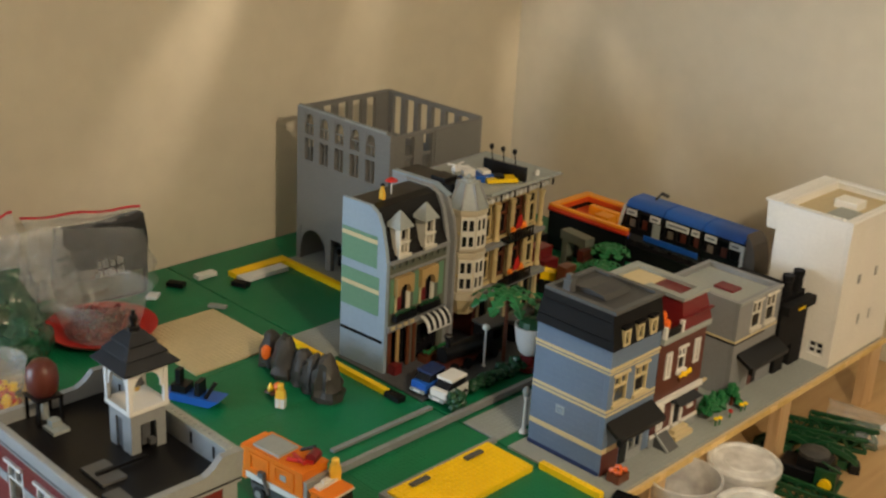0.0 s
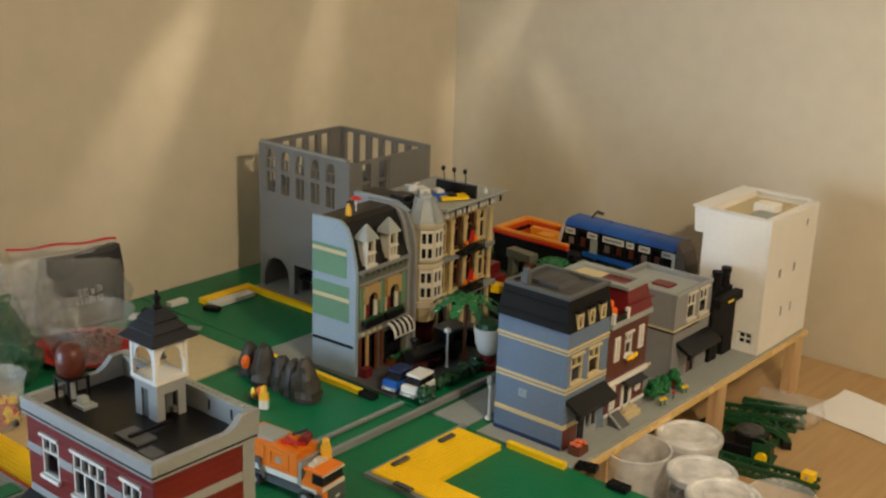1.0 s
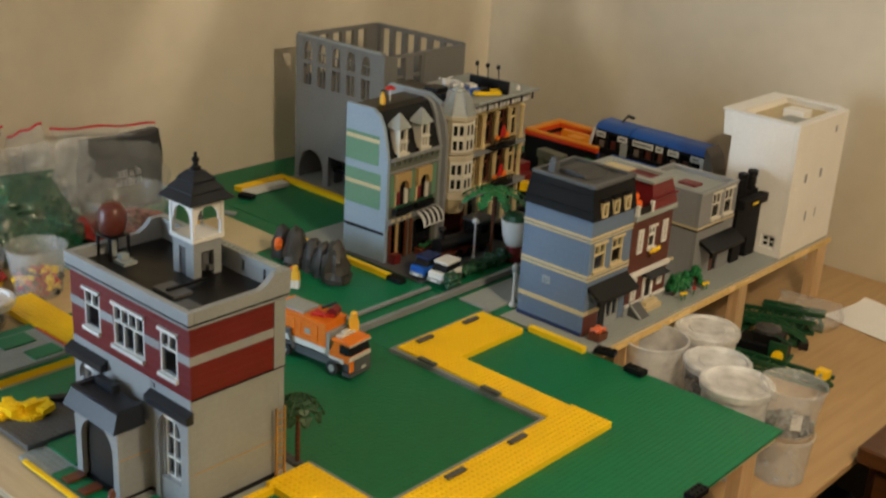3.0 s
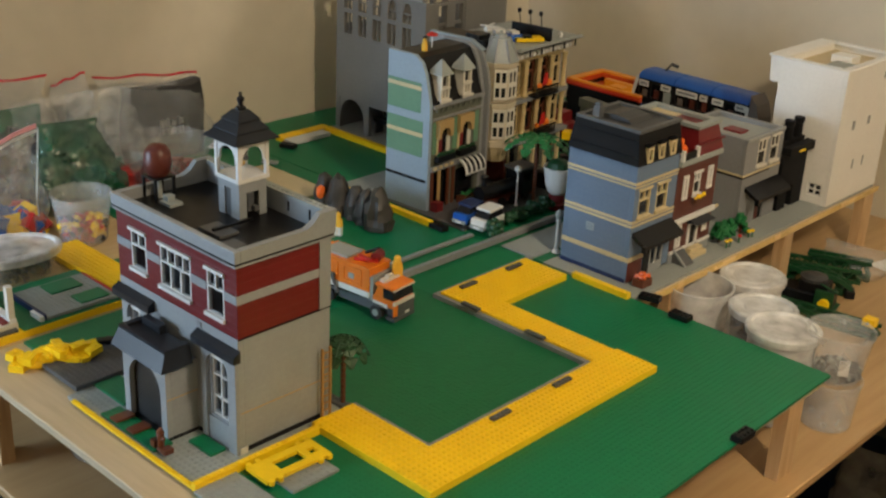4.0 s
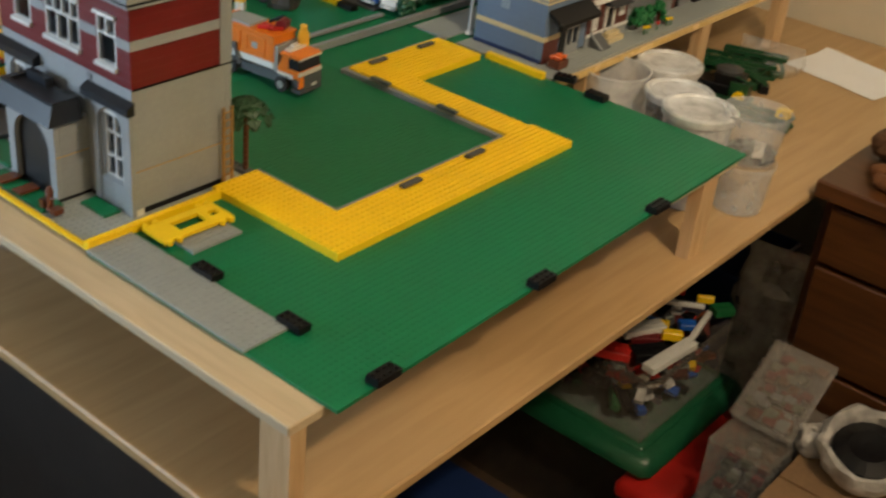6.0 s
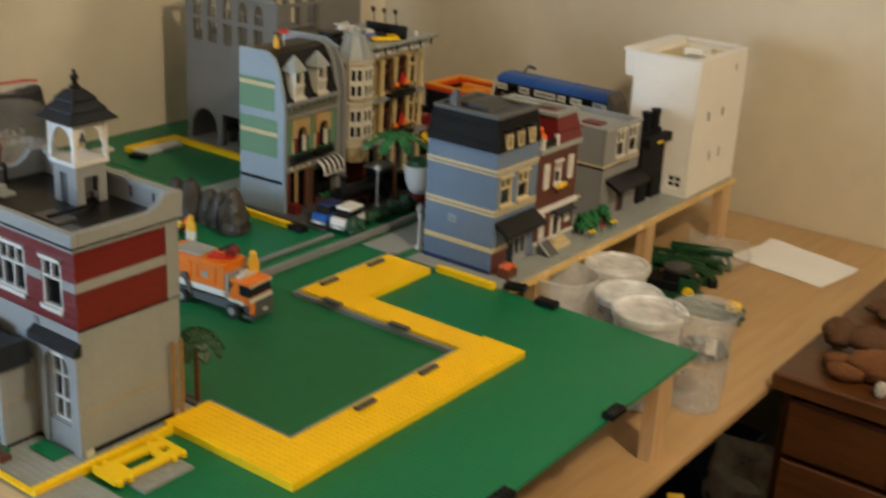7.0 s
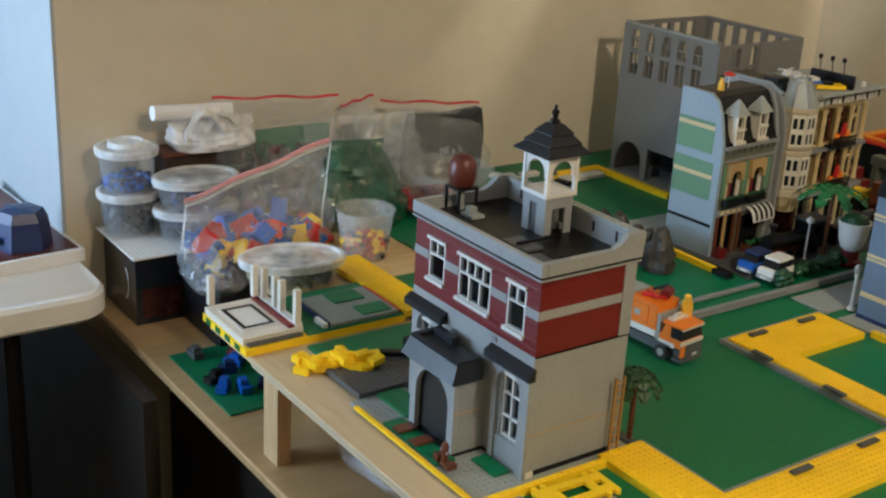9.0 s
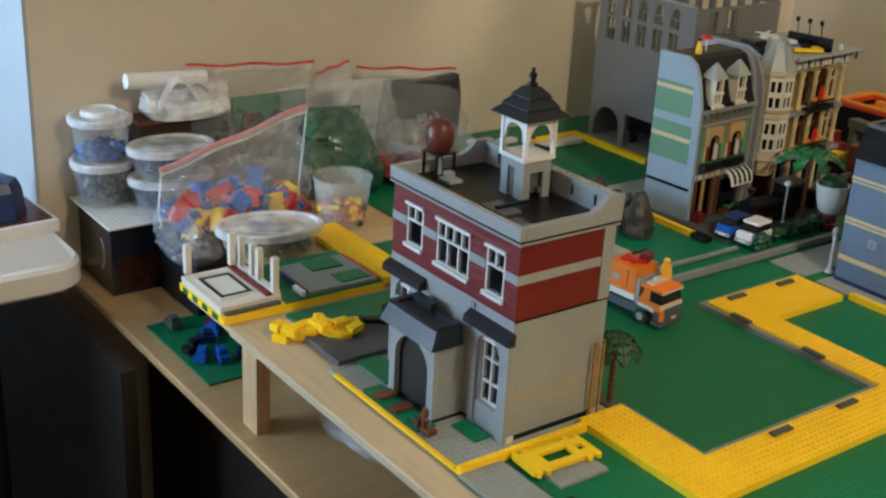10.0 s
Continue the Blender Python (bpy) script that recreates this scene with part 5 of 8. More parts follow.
part("shop_pane", Shape().box(0.075, 0.128, 0.004, 0.005, 0.0, 0.060), SMOKE, gr)
part("shop_pane", Shape().box(0.012, 0.060, 0.010, 0.011, 0.0, 0.068), SMOKE, gr)
for a, mt in ((0.0075, BROWN), (0.026, ARCHTAN), (0.050, BROWN), (0.064, BROWN)):
    part("shop_pillar", Shape().box(a, a + 0.006, -0.003, -0.0002, 0.0, 0.069), mt, gr)
gs = Shape()
rng = random.Random(5)
for k in range(14):
    gs.ball((0.078 + rng.uniform(0, 0.05), -0.012 - rng.uniform(0, 0.008), 0.014 + rng.uniform(0, 0.004)), (0.004, 0.004, 0.0035), 6, 4)
part("fruit", gs, LEAF, gr, "green and red fruit on the stall")
part("stall", Shape().box(0.074, 0.132, -0.024, -0.006, 0.0, 0.012), BROWN, gr)
part("red_bin", Shape().box(0.008, 0.024, -0.018, -0.004, 0.0, 0.016), DKRED, gr)
fg = thing("toy_figure", pose(-1.2535, 1.246, 0.2688) @ Matrix.Scale(0.72, 4), "small toy figure with black cap on the roof", "toy figure", "toy figures")
part("body", Shape().box(-0.006, 0.006, -0.004, 0.004, 0.0, 0.012).taper(-0.006, 0.006, -0.004, 0.004, 0.0122, -0.004, 0.004, -0.003, 0.003, 0.022).lathe(0, 0, [(0.004, 0.0222), (0.004, 0.030)], 8), SKINYEL, fg)
part("cap", Shape().lathe(0, 0, [(0.0055, 0.0301), (0.005, 0.033), (0.002, 0.035)], 8), BLACK, fg)
um = thing("umbrella", pose(-1.2635, 1.274, 0.2688) @ Matrix.Scale(0.8, 4), "small red toy parasol on the roof", "umbrella")
part("pole", Shape().lathe(0, 0, [(0.0012, 0), (0.0012, 0.026)], 6), WHITE, um)
part("canopy", Shape().lathe(0, 0, [(0.013, 0.0262), (0.010, 0.030), (0.002, 0.0335)], 8), RED, um)

em = thing("corner_store", pose(-1.2020, 1.3580, 0.0026, 0, 0, 93.5) @ Matrix.Scale(0.975, 4, (0, 0, 1)), "tan toy brick department store with corner turret and columns", "toy building", "tall houses")
W, D = 0.238, 0.14
bay = (W - 0.074) / 4
part("party_wall", Shape().prism([(0.0, 0.0), (D, 0.0), (D, 0.276), (0.05, 0.276), (0.02, 0.262), (0.006, 0.230), (0.0, 0.20)], "x", 0.0, 0.006), MGRAY, em, "grey curved party wall")
part("party_cap", Shape().prism([(0.02, 0.264), (0.05, 0.278), (D, 0.278), (D, 0.2762), (0.05, 0.2762), (0.021, 0.2622)], "x", 0.0, 0.012), SKYBLUE, em)
part("dark_roof", Shape().taper(0.012, 0.066, 0.014, D, 0.250, 0.014, 0.060, 0.030, D, 0.276).box(0.016, 0.046, 0.04, 0.07, 0.2762, 0.284), BLACK, em, "black roof behind the turret")
part("column_wall", Shape().wall(0.074, W, 0.080, 0.236, 0.010, 0.016, [(0.0765 + bay * k, 0.0740 + bay * (k + 1), z, z + 0.064) for k in range(4) for z in (0.086, 0.162)]), FACADETAN, em)
# matte black sheet stands in for the shaded interior between the columns
part("column_back", Shape().box(0.074, W, 0.034, 0.036, 0.082, 0.234), MATTE, em)
part("gallery_floor", Shape().box(0.074, W - 0.0062, 0.0162, 0.0338, 0.082, 0.086), OLIVE, em)
part("gallery_floor", Shape().box(0.074, W - 0.0062, 0.0162, 0.0338, 0.152, 0.161), OLIVE, em)
for k in range(5):
    for z in (0.084, 0.160):
        part("column", Shape().lathe(0.0755 + (bay - 0.0008) * k, 0.006, [(0.0062, z), (0.0062, z + 0.004), (0.0046, z + 0.007), (0.0044, z + 0.040), (0.0056, z + 0.043), (0.0046, z + 0.046), (0.0046, z + 0.058), (0.0064, z + 0.062), (0.0064, z + 0.067)], 10), FACADETAN, em, smooth=40)
part("middle_cornice", Shape().box(0.070, W + 0.004, -0.003, 0.016, 0.1515, 0.159), MGRAY, em, "grey ledge between the floors")
part("lower_cornice", Shape().box(0.070, W + 0.006, -0.008, 0.016, 0.073, 0.081), MGRAY, em)
part("top_frieze", Shape().box(0.070, W + 0.004, -0.002, 0.018, 0.2362, 0.247), CREAM, em)
for k in range(13):
    part("bracket", Shape().box(0.078 + 0.0127 * k, 0.083 + 0.0127 * k, -0.009, -0.0022, 0.240, 0.247), WHITE, em)
part("top_cornice", Shape().taper(0.064, W + 0.004, -0.002, D + 0.004, 0.2472, 0.054, W + 0.018, -0.022, D + 0.01, 0.2580), MGRAY, em, "wide grey roof cornice")
part("roof_deck", Shape().box(0.062, W + 0.012, -0.016, D, 0.2582, 0.2600), GGRAY, em)
part("roof_kerb", Shape().box(0.062, W + 0.012, -0.0200, -0.0162, 0.2582, 0.2630), GGRAY, em)
for k in range(5):
    part("cornice_hook", Shape().box(0.082 + 0.035 * k, 0.085 + 0.035 * k, -0.0245, -0.0225, 0.246, 0.258), BLACK, em)
part("end_wall", Shape().box(W - 0.006, W - 0.0004, 0.0162, D, 0.0, 0.2360), FACADETAN, em)
part("ground_wall", Shape().wall(0.070, W, 0.0, 0.072, 0.010, 0.016, [(0.080 + bay * k, 0.109 + bay * k, 0.004, 0.062) for k in range(4)]), OLIVE, em)
part("ground_pane", Shape().box(0.072, W - 0.002, 0.0172, 0.0182, 0.002, 0.070), SMOKE, em)
for k in range(5):
    part("pillar", Shape().box(0.0735 + (bay - 0.001) * k, 0.079 + (bay - 0.001) * k, 0.004, 0.0098, 0.0, 0.0725), TAN, em)
for k in range(4):
    for z in (0.0875, 0.1635):
        x0, x1 = 0.0785 + bay * k, 0.0720 + bay * (k + 1)
        xm = (x0 + x1) / 2
        bw = part("bay_window", Shape().wall(x0, x1, z, z + 0.060, 0.0164, 0.0190, [(x0 + 0.003, xm - 0.001, z + 0.004, z + 0.036), (xm + 0.001, x1 - 0.003, z + 0.004, z + 0.036), (x0 + 0.003, x1 - 0.003, z + 0.041, z + 0.056)]), FACADETAN if k in (0, 3) else BROWN, em, "tall window of two lights")
        part("pane", Shape().box(x0 + 0.001, x1 - 0.001, 0.0192, 0.0200, z + 0.002, z + 0.058), SMOKE, bw)
for z in (0.0815, 0.1592):
    x0, x1 = 0.077 + bay * 1.12, 0.071 + bay * 2.95
    bl = part("balcony", Shape().box(x0, x1, -0.016, 0.0015, z, z + 0.004), BLACK, em, "black balcony with red flags and flowers")
    for q in range(9):
        xq = x0 + 0.002 + (x1 - x0 - 0.006) * q / 8
        part("rail_post", Shape().box(xq, xq + 0.002, -0.0158, -0.0138, z + 0.0042, z + 0.0158), BLACK, bl)
    part("rail", Shape().box(x0, x1, -0.0164, -0.0132, z + 0.0160, z + 0.0180), BLACK, bl)
    xm = (x0 + x1) / 2
    part("flag", Shape().prism([(xm - 0.012, z + 0.020), (xm + 0.006, z + 0.022), (xm + 0.002, z + 0.044), (xm - 0.006, z + 0.040)], "y", -0.0120, -0.0100), RED, bl, "red hanging flag")
    part("flowers", Shape().ball((xm + 0.010, -0.010, z + 0.022), (0.008, 0.005, 0.007), 8, 6, 0.4, 2).ball((xm - 0.018, -0.010, z + 0.020), (0.006, 0.005, 0.005), 8, 6, 0.4, 5), ORANGE, bl, "orange flower heads")
# turret
ox, oy, R = 0.037, 0.008, 0.0340
ring = lambda r, z0, z1: Shape().lathe(ox, oy, [(r, z0), (r, z1)], 8, turn=math.pi / 8)
tu = part("turret", ring(R, 0.086, 0.098), TURRET, em, "cream eight-sided turret with small windows")
for z in (0.0982, 0.1720):
    part("turret_storey", ring(R - 0.003, z, z + 0.064), TURRET, tu)
    part("turret_ledge", ring(R + 0.001, z + 0.0642, z + 0.0715), TURRET, tu)
    part("turret_moulding", ring(R - 0.0012, z - 0.0008 + 0.0300, z + 0.0330), FACADETAN, tu)
    for face in (-2, -1, 0):
        a = -math.pi / 2 + math.pi / 4 * (face + 1)
        q = Matrix.Translation((ox, oy, 0)) @ pose(0, 0, 0, 0, 0, math.degrees(a) + 90)
        rr = (R - 0.003) * math.cos(math.pi / 8)
        wq = part("window", Shape().wall(-0.0115, 0.0115, z + 0.005, z + 0.060, -rr - 0.0030, -rr - 0.0001, [(-0.0090, -0.0017, z + 0.009, z + 0.027), (0.0017, 0.0090, z + 0.009, z + 0.027), (-0.0090, -0.0017, z + 0.036, z + 0.055), (0.0017, 0.0090, z + 0.036, z + 0.055)]), CREAM, tu, at=q)
        part("pane", Shape().box(-0.0096, 0.0096, -rr - 0.0010, -rr - 0.0002, z + 0.0085, z + 0.0555), SMOKE, wq)
part("turret_roof", Shape().lathe(ox, oy, [(R + 0.001, 0.2440), (R - 0.001, 0.2485), (0.017, 0.284), (0.012, 0.286), (0.011, 0.290), (0.004, 0.292), (0.003, 0.296)], 8, turn=math.pi / 8), GGRAY, em, "light grey fluted cone roof")
for k in range(8):
    a = math.pi / 8 + k * math.pi / 4
    part("turret_rib", Shape().rod((ox + (R - 0.0005) * math.cos(a), oy + (R - 0.0005) * math.sin(a), 0.2465), (ox + 0.0175 * math.cos(a), oy + 0.0175 * math.sin(a), 0.2845), 0.0022, 5), MGRAY, em)
part("turret_foot", Shape().lathe(ox, oy, [(0.020, 0.056), (0.024, 0.070), (R - 0.004, 0.0858)], 8, turn=math.pi / 8), TAN, em)
part("corner_doorway", Shape().box(0.006, 0.012, 0.004, 0.05, 0.0, 0.07).box(0.062, 0.0695, 0.004, 0.05, 0.0, 0.07).box(0.0122, 0.0618, 0.046, 0.05, 0.0, 0.07), BROWNRED, em)
part("slab", Shape().box(0.006, 0.074, 0.0242, D, 0.0702, 0.0725).box(0.062, 0.074, 0.0242, 0.03, 0.0727, 0.242), MGRAY, em)
# roof things
cr = thing("toy_car", pose(-1.2270, 1.487, 0.2562, 0, 0, 60), "small yellow toy vehicle standing on the store roof", "toy car")
part("body", Shape().box(-0.026, 0.026, -0.013, 0.013, 0.002, 0.008), YELLOW, cr)
part("seat", Shape().box(-0.010, 0.004, -0.009, 0.009, 0.0082, 0.0125), BLACK, cr)
cr2 = thing("toy_car", pose(-1.2590, 1.457, 0.2562, 0, 0, 70) @ Matrix.Scale(1.3, 4), "small blue and white toy vehicle on the store roof", "toy car")
part("body", Shape().box(-0.022, 0.022, -0.012, 0.012, 0.0, 0.009), BRIGHTBLUE, cr2)
part("cab", Shape().box(-0.020, -0.004, -0.011, 0.011, 0.0092, 0.018).box(0.008, 0.02, -0.008, 0.008, 0.0092, 0.013), WHITE, cr2)
dr = thing("toy_drone", pose(-1.2700, 1.430, 0.2680), "small white toy propeller craft on the store roof", "toy aircraft")
part("hull", Shape().box(-0.005, 0.005, -0.012, 0.012, 0.0082, 0.0145, 0.001), WHITE, dr)
part("skid", Shape().box(-0.004, 0.004, -0.010, 0.010, 0.0, 0.0080), GGRAY, dr)
for a in (20, 110):
    part("blade", Shape().box(-0.019, 0.019, -0.0022, 0.0022, 0.0147 + a * 0.00002, 0.0160 + a * 0.00002), WHITE, dr, at=pose(0, 0, 0, 0, 0, a))
bb = thing("billboard", pose(-1.2450, 1.515, 0.2562, 0, 0, 8), "black billboard with three spot lamps on the store roof", "billboard")
part("panel", Shape().box(-0.040, 0.044, -0.003, 0.003, 0.0, 0.024), BLACK, bb)
for k in range(3):
    arm = part("lamp_arm", Shape().rod((-0.024 + 0.023 * k, 0, 0.024), (-0.024 + 0.023 * k, -0.004, 0.045), 0.001), BLACK, bb)
    part("lamp_head", Shape().lathe(-0.024 + 0.023 * k, -0.005, [(0.003, 0.044), (0.0042, 0.048), (0.003, 0.052)], 8), BLACK, arm)
rf = thing("roof_turbine", pose(-1.2150, 1.566, 0.2562), "small white round vent on the store roof", "roof vent")
part("cap", Shape().lathe(0, 0, [(0.004, 0), (0.004, 0.006), (0.001, 0.010)], 8), WHITE, rf)

# ---- unfinished grey building ----
GX, GY, GZ = 0.250, 0.230, 0.299
ug = thing("grey_building", pose(-1.671, 1.4190, 0.0), "tall unfinished light grey toy brick building with open top", "toy building")
holes = []
for k in range(5):
    a = 0.022 + 0.0415 * k
    holes += [(a, a + 0.024, 0.203, 0.244), (a, a + 0.024, 0.252, 0.294)]
part("front_wall", Shape().wall(0, GX, 0.0, GZ, 0.0, 0.009, [*holes, (0.012, 0.085, 0.0, 0.070), (0.100, 0.225, 0.0, 0.066)]), BLOCKGRAY, ug, "grey front with two rows of window openings")
for k in range(5):
    a = 0.022 + 0.0415 * k
    part("window_arch", Shape().arch(a + 0.0002, a + 0.0238, 0.276, 0.2938, 0.001, 0.008, a + 0.012, 0.018, 0.281), BLOCKGRAY, ug)
    part("window_bar", Shape().box(a + 0.0002, a + 0.0238, 0.003, 0.006, 0.268, 0.2705).box(a + 0.0108, a + 0.0132, 0.003, 0.006, 0.2522, 0.2678), BLOCKGRAY, ug)
    part("lower_bar", Shape().box(a + 0.0108, a + 0.0132, 0.003, 0.006, 0.2032, 0.2438), BLOCKGRAY, ug)
hs = [(0.035, 0.058, 0.218, 0.29), (0.080, 0.103, 0.218, 0.29)]
part("side_wall", Shape().wall(0.0092, GY - 0.009, 0.0, GZ - 0.004, 0.0, 0.009, hs), BLOCKGRAY, ug, at=pose(GX, 0, 0, 0, 0, 90))
part("side_bars", Shape().box(0.036, 0.057, 0.003, 0.006, 0.250, 0.256).box(0.081, 0.102, 0.003, 0.006, 0.250, 0.256), BLOCKGRAY, ug, at=pose(GX, 0, 0, 0, 0, 90))
part("corner_pier", Shape().box(0.108, 0.122, -0.0022, -0.0002, 0.0, GZ - 0.004), BLOCKGRAY, ug, at=pose(GX, 0, 0, 0, 0, 90))
hb2 = [(0.020 + 0.036 * k, 0.044 + 0.036 * k, 0.215, 0.292) for k in range(6)]
part("back_wall", Shape().wall(0.0, GX, 0.0, GZ, GY - 0.009, GY, hb2), BLOCKGRAY, ug)
hw = [(0.020 + 0.036 * k, 0.044 + 0.036 * k, 0.215, 0.292) for k in range(5)]
part("west_wall", Shape().wall(0.0092, GY - 0.0092, 0.0, GZ, -0.009, 0.0, hw), BLOCKGRAY, ug, at=pose(0, 0, 0, 0, 0, 90))
part("floor_slab", Shape().box(0.0092, GX - 0.0092, 0.0092, GY - 0.0092, 0.198, 0.2015), BLOCKGRAY, ug)
for k in range(6):
    part("rim_tile", Shape().box(0.002 + 0.04 * k, 0.040 + 0.04 * k, 0.0005, 0.0085, GZ + 0.0001, GZ + 0.0032), GGRAY, ug)
for x0, x1, y0, y1, zz in ((0.0, GX, GY - 0.0085, GY - 0.0005, GZ), (GX - 0.0085, GX - 0.0005, 0.0092, GY - 0.0092, GZ - 0.004), (0.0005, 0.0085, 0.0092, GY - 0.0092, GZ), (0.0, GX, 0.0005, 0.0085, GZ + 0.0032)):
    tagged(part("rim_studs", studs(x0, x1, y0, y1, zz, h=0.0017), BLOCKGRAY, ug), kind="stuff")
part("arch_head", Shape().arch(0.0122, 0.0848, 0.032, 0.0698, 0.001, 0.008, 0.0485, 0.068, 0.034), BLOCKGRAY, ug)
dk = thing("desk_model", pose(-1.566, 1.458, 0.0026), "small dark toy furniture standing inside the grey building", "toy furniture")
part("top", Shape().box(-0.02, 0.045, -0.012, 0.012, 0.024, 0.032), BLACK, dk)
for a in (-0.018, 0.038):
    part("leg", Shape().box(a, a + 0.005, -0.010, 0.010, 0.0, 0.0238), DGRAY, dk)
part("screen", Shape().box(0.0, 0.030, -0.004, 0.0, 0.0322, 0.050), SMOKE, dk)

# ---- street scene ----
tk = thing("garbage_truck", pose(-0.998, 0.880, 0.0018, 0, 0, 6), "orange and white toy refuse truck with black wheels", "toy truck")
part("chassis", Shape().box(-0.072, 0.066, -0.015, 0.015, 0.008, 0.020), DGRAY, tk)
for wxp in (-0.050, 0.040):
    for s in (-1, 1):
        tyre = part("wheel", Shape().lathe(0, 0, [(0.0065, -0.0045), (0.0105, -0.0038), (0.0105, 0.0038), (0.0065, 0.0045)], 16), TYRE, tk, at=pose(wxp, s * 0.0195, 0.0105, 90), smooth=40)
        part("rim", Shape().lathe(0, 0, [(0.0055, -0.0052), (0.0055, 0.0052)], 10), GGRAY, tyre, "grey wheel hub")
    part("mudguard", Shape().box(wxp - 0.014, wxp + 0.014, -0.0235, 0.0235, 0.0212, 0.0240), DGRAY, tk)
part("cab", Shape().box(0.034, 0.070, -0.022, 0.022, 0.0242, 0.036), ORANGE, tk, "orange driver's cab")
part("cab_roof", Shape().box(0.037, 0.071, -0.0225, 0.0225, 0.0515, 0.0555, 0.001), ORANGE, tk)
part("cab_band", Shape().box(0.0335, 0.0600, -0.0226, 0.0226, 0.0222, 0.0285), WHITE, tk, "white stripe")
part("windscreen", Shape().taper(0.052, 0.0710, -0.0217, 0.0217, 0.0362, 0.052, 0.0672, -0.0217, 0.0217, 0.0513), SMOKE, tk, "dark windscreen")
part("cab_pillar", Shape().prism([(0.036, 0.0362), (0.0518, 0.0362), (0.0518, 0.0513), (0.042, 0.0513)], "y", -0.0220, 0.0220), ORANGE, tk)
part("roof_edge", Shape().box(0.0705, 0.0722, -0.0225, 0.0225, 0.0508, 0.0530), CREAM, tk, "cream visor strip")
part("front_band", Shape().box(0.0702, 0.0722, -0.0225, 0.0225, 0.0290, 0.0345), CREAM, tk, "cream band below the windscreen")
part("grille", Shape().box(0.0702, 0.0725, -0.0135, 0.0225, 0.0095, 0.0286), DGRAY, tk)
part("headlight", Shape().box(0.0702, 0.0722, -0.0222, -0.0137, 0.0125, 0.0280), ORANGE, tk)
part("bumper", Shape().box(0.058, 0.0735, -0.022, 0.022, 0.0050, 0.0092), DGRAY, tk)
part("front_plate", Shape().box(0.0727, 0.0733, 0.002, 0.011, 0.0115, 0.0150), WHITE, tk)
part("body", Shape().box(-0.074, 0.026, -0.022, 0.022, 0.0360, 0.0690), ORANGE, tk, "orange refuse container")
part("body_rim", Shape().box(-0.075, 0.027, -0.0235, 0.0235, 0.0692, 0.0722), ORANGE, tk)
part("body_skirt", Shape().box(-0.074, 0.026, -0.0224, 0.0224, 0.0270, 0.0358), WHITE, tk, "white skirt")
part("body_post", Shape().box(0.0262, 0.0322, -0.0205, 0.0205, 0.0210, 0.0600), GGRAY, tk, "grey post behind the cab")
for a in (-0.068, -0.024):
    part("body_panel", Shape().wall(a, a + 0.036, 0.0400, 0.0660, -0.0236, -0.0222, [(a + 0.004, a + 0.032, 0.0440, 0.0620)]), ORANGE, tk)
part("body_label", Shape().box(-0.012, -0.002, -0.0228, -0.0222, 0.0480, 0.0560), GGRAY, tk)
part("side_lever", Shape().rod((-0.030, -0.0255, 0.0200), (-0.040, -0.0255, 0.0430), 0.0026).box(-0.046, -0.036, -0.0285, -0.0235, 0.0400, 0.0480), DGRAY, tk)
part("hopper_lid", Shape().box(-0.066, -0.020, -0.017, 0.017, 0.0724, 0.0755), GGRAY, tk, "grey hopper lid")
part("hopper", Shape().taper(-0.092, -0.0752, -0.021, 0.021, 0.022, -0.084, -0.0752, -0.021, 0.021, 0.070), ORANGE, tk)
part("hose", Shape().rod((-0.010, -0.012, 0.0745), (0.022, 0.002, 0.0760), 0.0032).rod((-0.012, 0.002, 0.0745), (0.020, -0.012, 0.0800), 0.0028), RED, tk, "red hose on the roof")
part("reel", Shape().lathe(0, 0, [(0.0075, -0.009), (0.0075, 0.009)], 12), DKRED, tk, at=pose(0.016, 0.008, 0.0800, 90, 0, 20), smooth=40)
part("black_arm", Shape().rod((-0.014, 0.016, 0.0735), (0.008, 0.019, 0.0860), 0.0022), BLACK, tk)
part("beacon", Shape().box(0.040, 0.050, -0.016, 0.016, 0.0557, 0.0590).box(0.041, 0.047, -0.006, 0.006, 0.0592, 0.0625), CREAM, tk)
wk = thing("toy_figure", pose(-0.9555, 0.901, 0.0575, 0, 0, 60), "yellow toy figure standing on the refuse truck", "toy figure", "toy figures")
part("body", Shape().box(-0.0068, 0.0068, -0.0044, 0.0044, 0.0, 0.010).taper(-0.0075, 0.0075, -0.0045, 0.0045, 0.0102, -0.0058, 0.0058, -0.004, 0.004, 0.0205).lathe(0, 0, [(0.0046, 0.0207), (0.0050, 0.0225), (0.0050, 0.0280), (0.003, 0.0300)], 10), SKINYEL, wk)


def rock(x, y, r, h, seed, mat=ROCK):
    s = Shape()
    n = 16
    s.lathe(0, 0, [(r, 0), (r, h * 0.12), (r * 0.96, h * 0.27), (r * 0.86, h * 0.42), (r * 0.80, h * 0.56), (r * 0.66, h * 0.70), (r * 0.58, h * 0.83), (r * 0.40, h * 0.94), (r * 0.16, h)], n)
    craggy = []
    for px, py, pz in s.v:
        q = Vector((px, py, pz * 0.55)) * 95 + Vector((seed * 5.3, seed, 0))
        w = 1 + 0.34 * noise.noise(q) - 0.22 * abs(noise.noise(q * 2.3))
        craggy.append((px * w, py * w, pz * (1 + 0.10 * noise.noise(q * 1.3))))
    s.v = craggy
    return single("rock", s, mat, "dark grey craggy toy rock piece on the green", "rock", "toy rocks", smooth=24, at=pose(x, y, 0.0018, 0, 0, seed * 40))


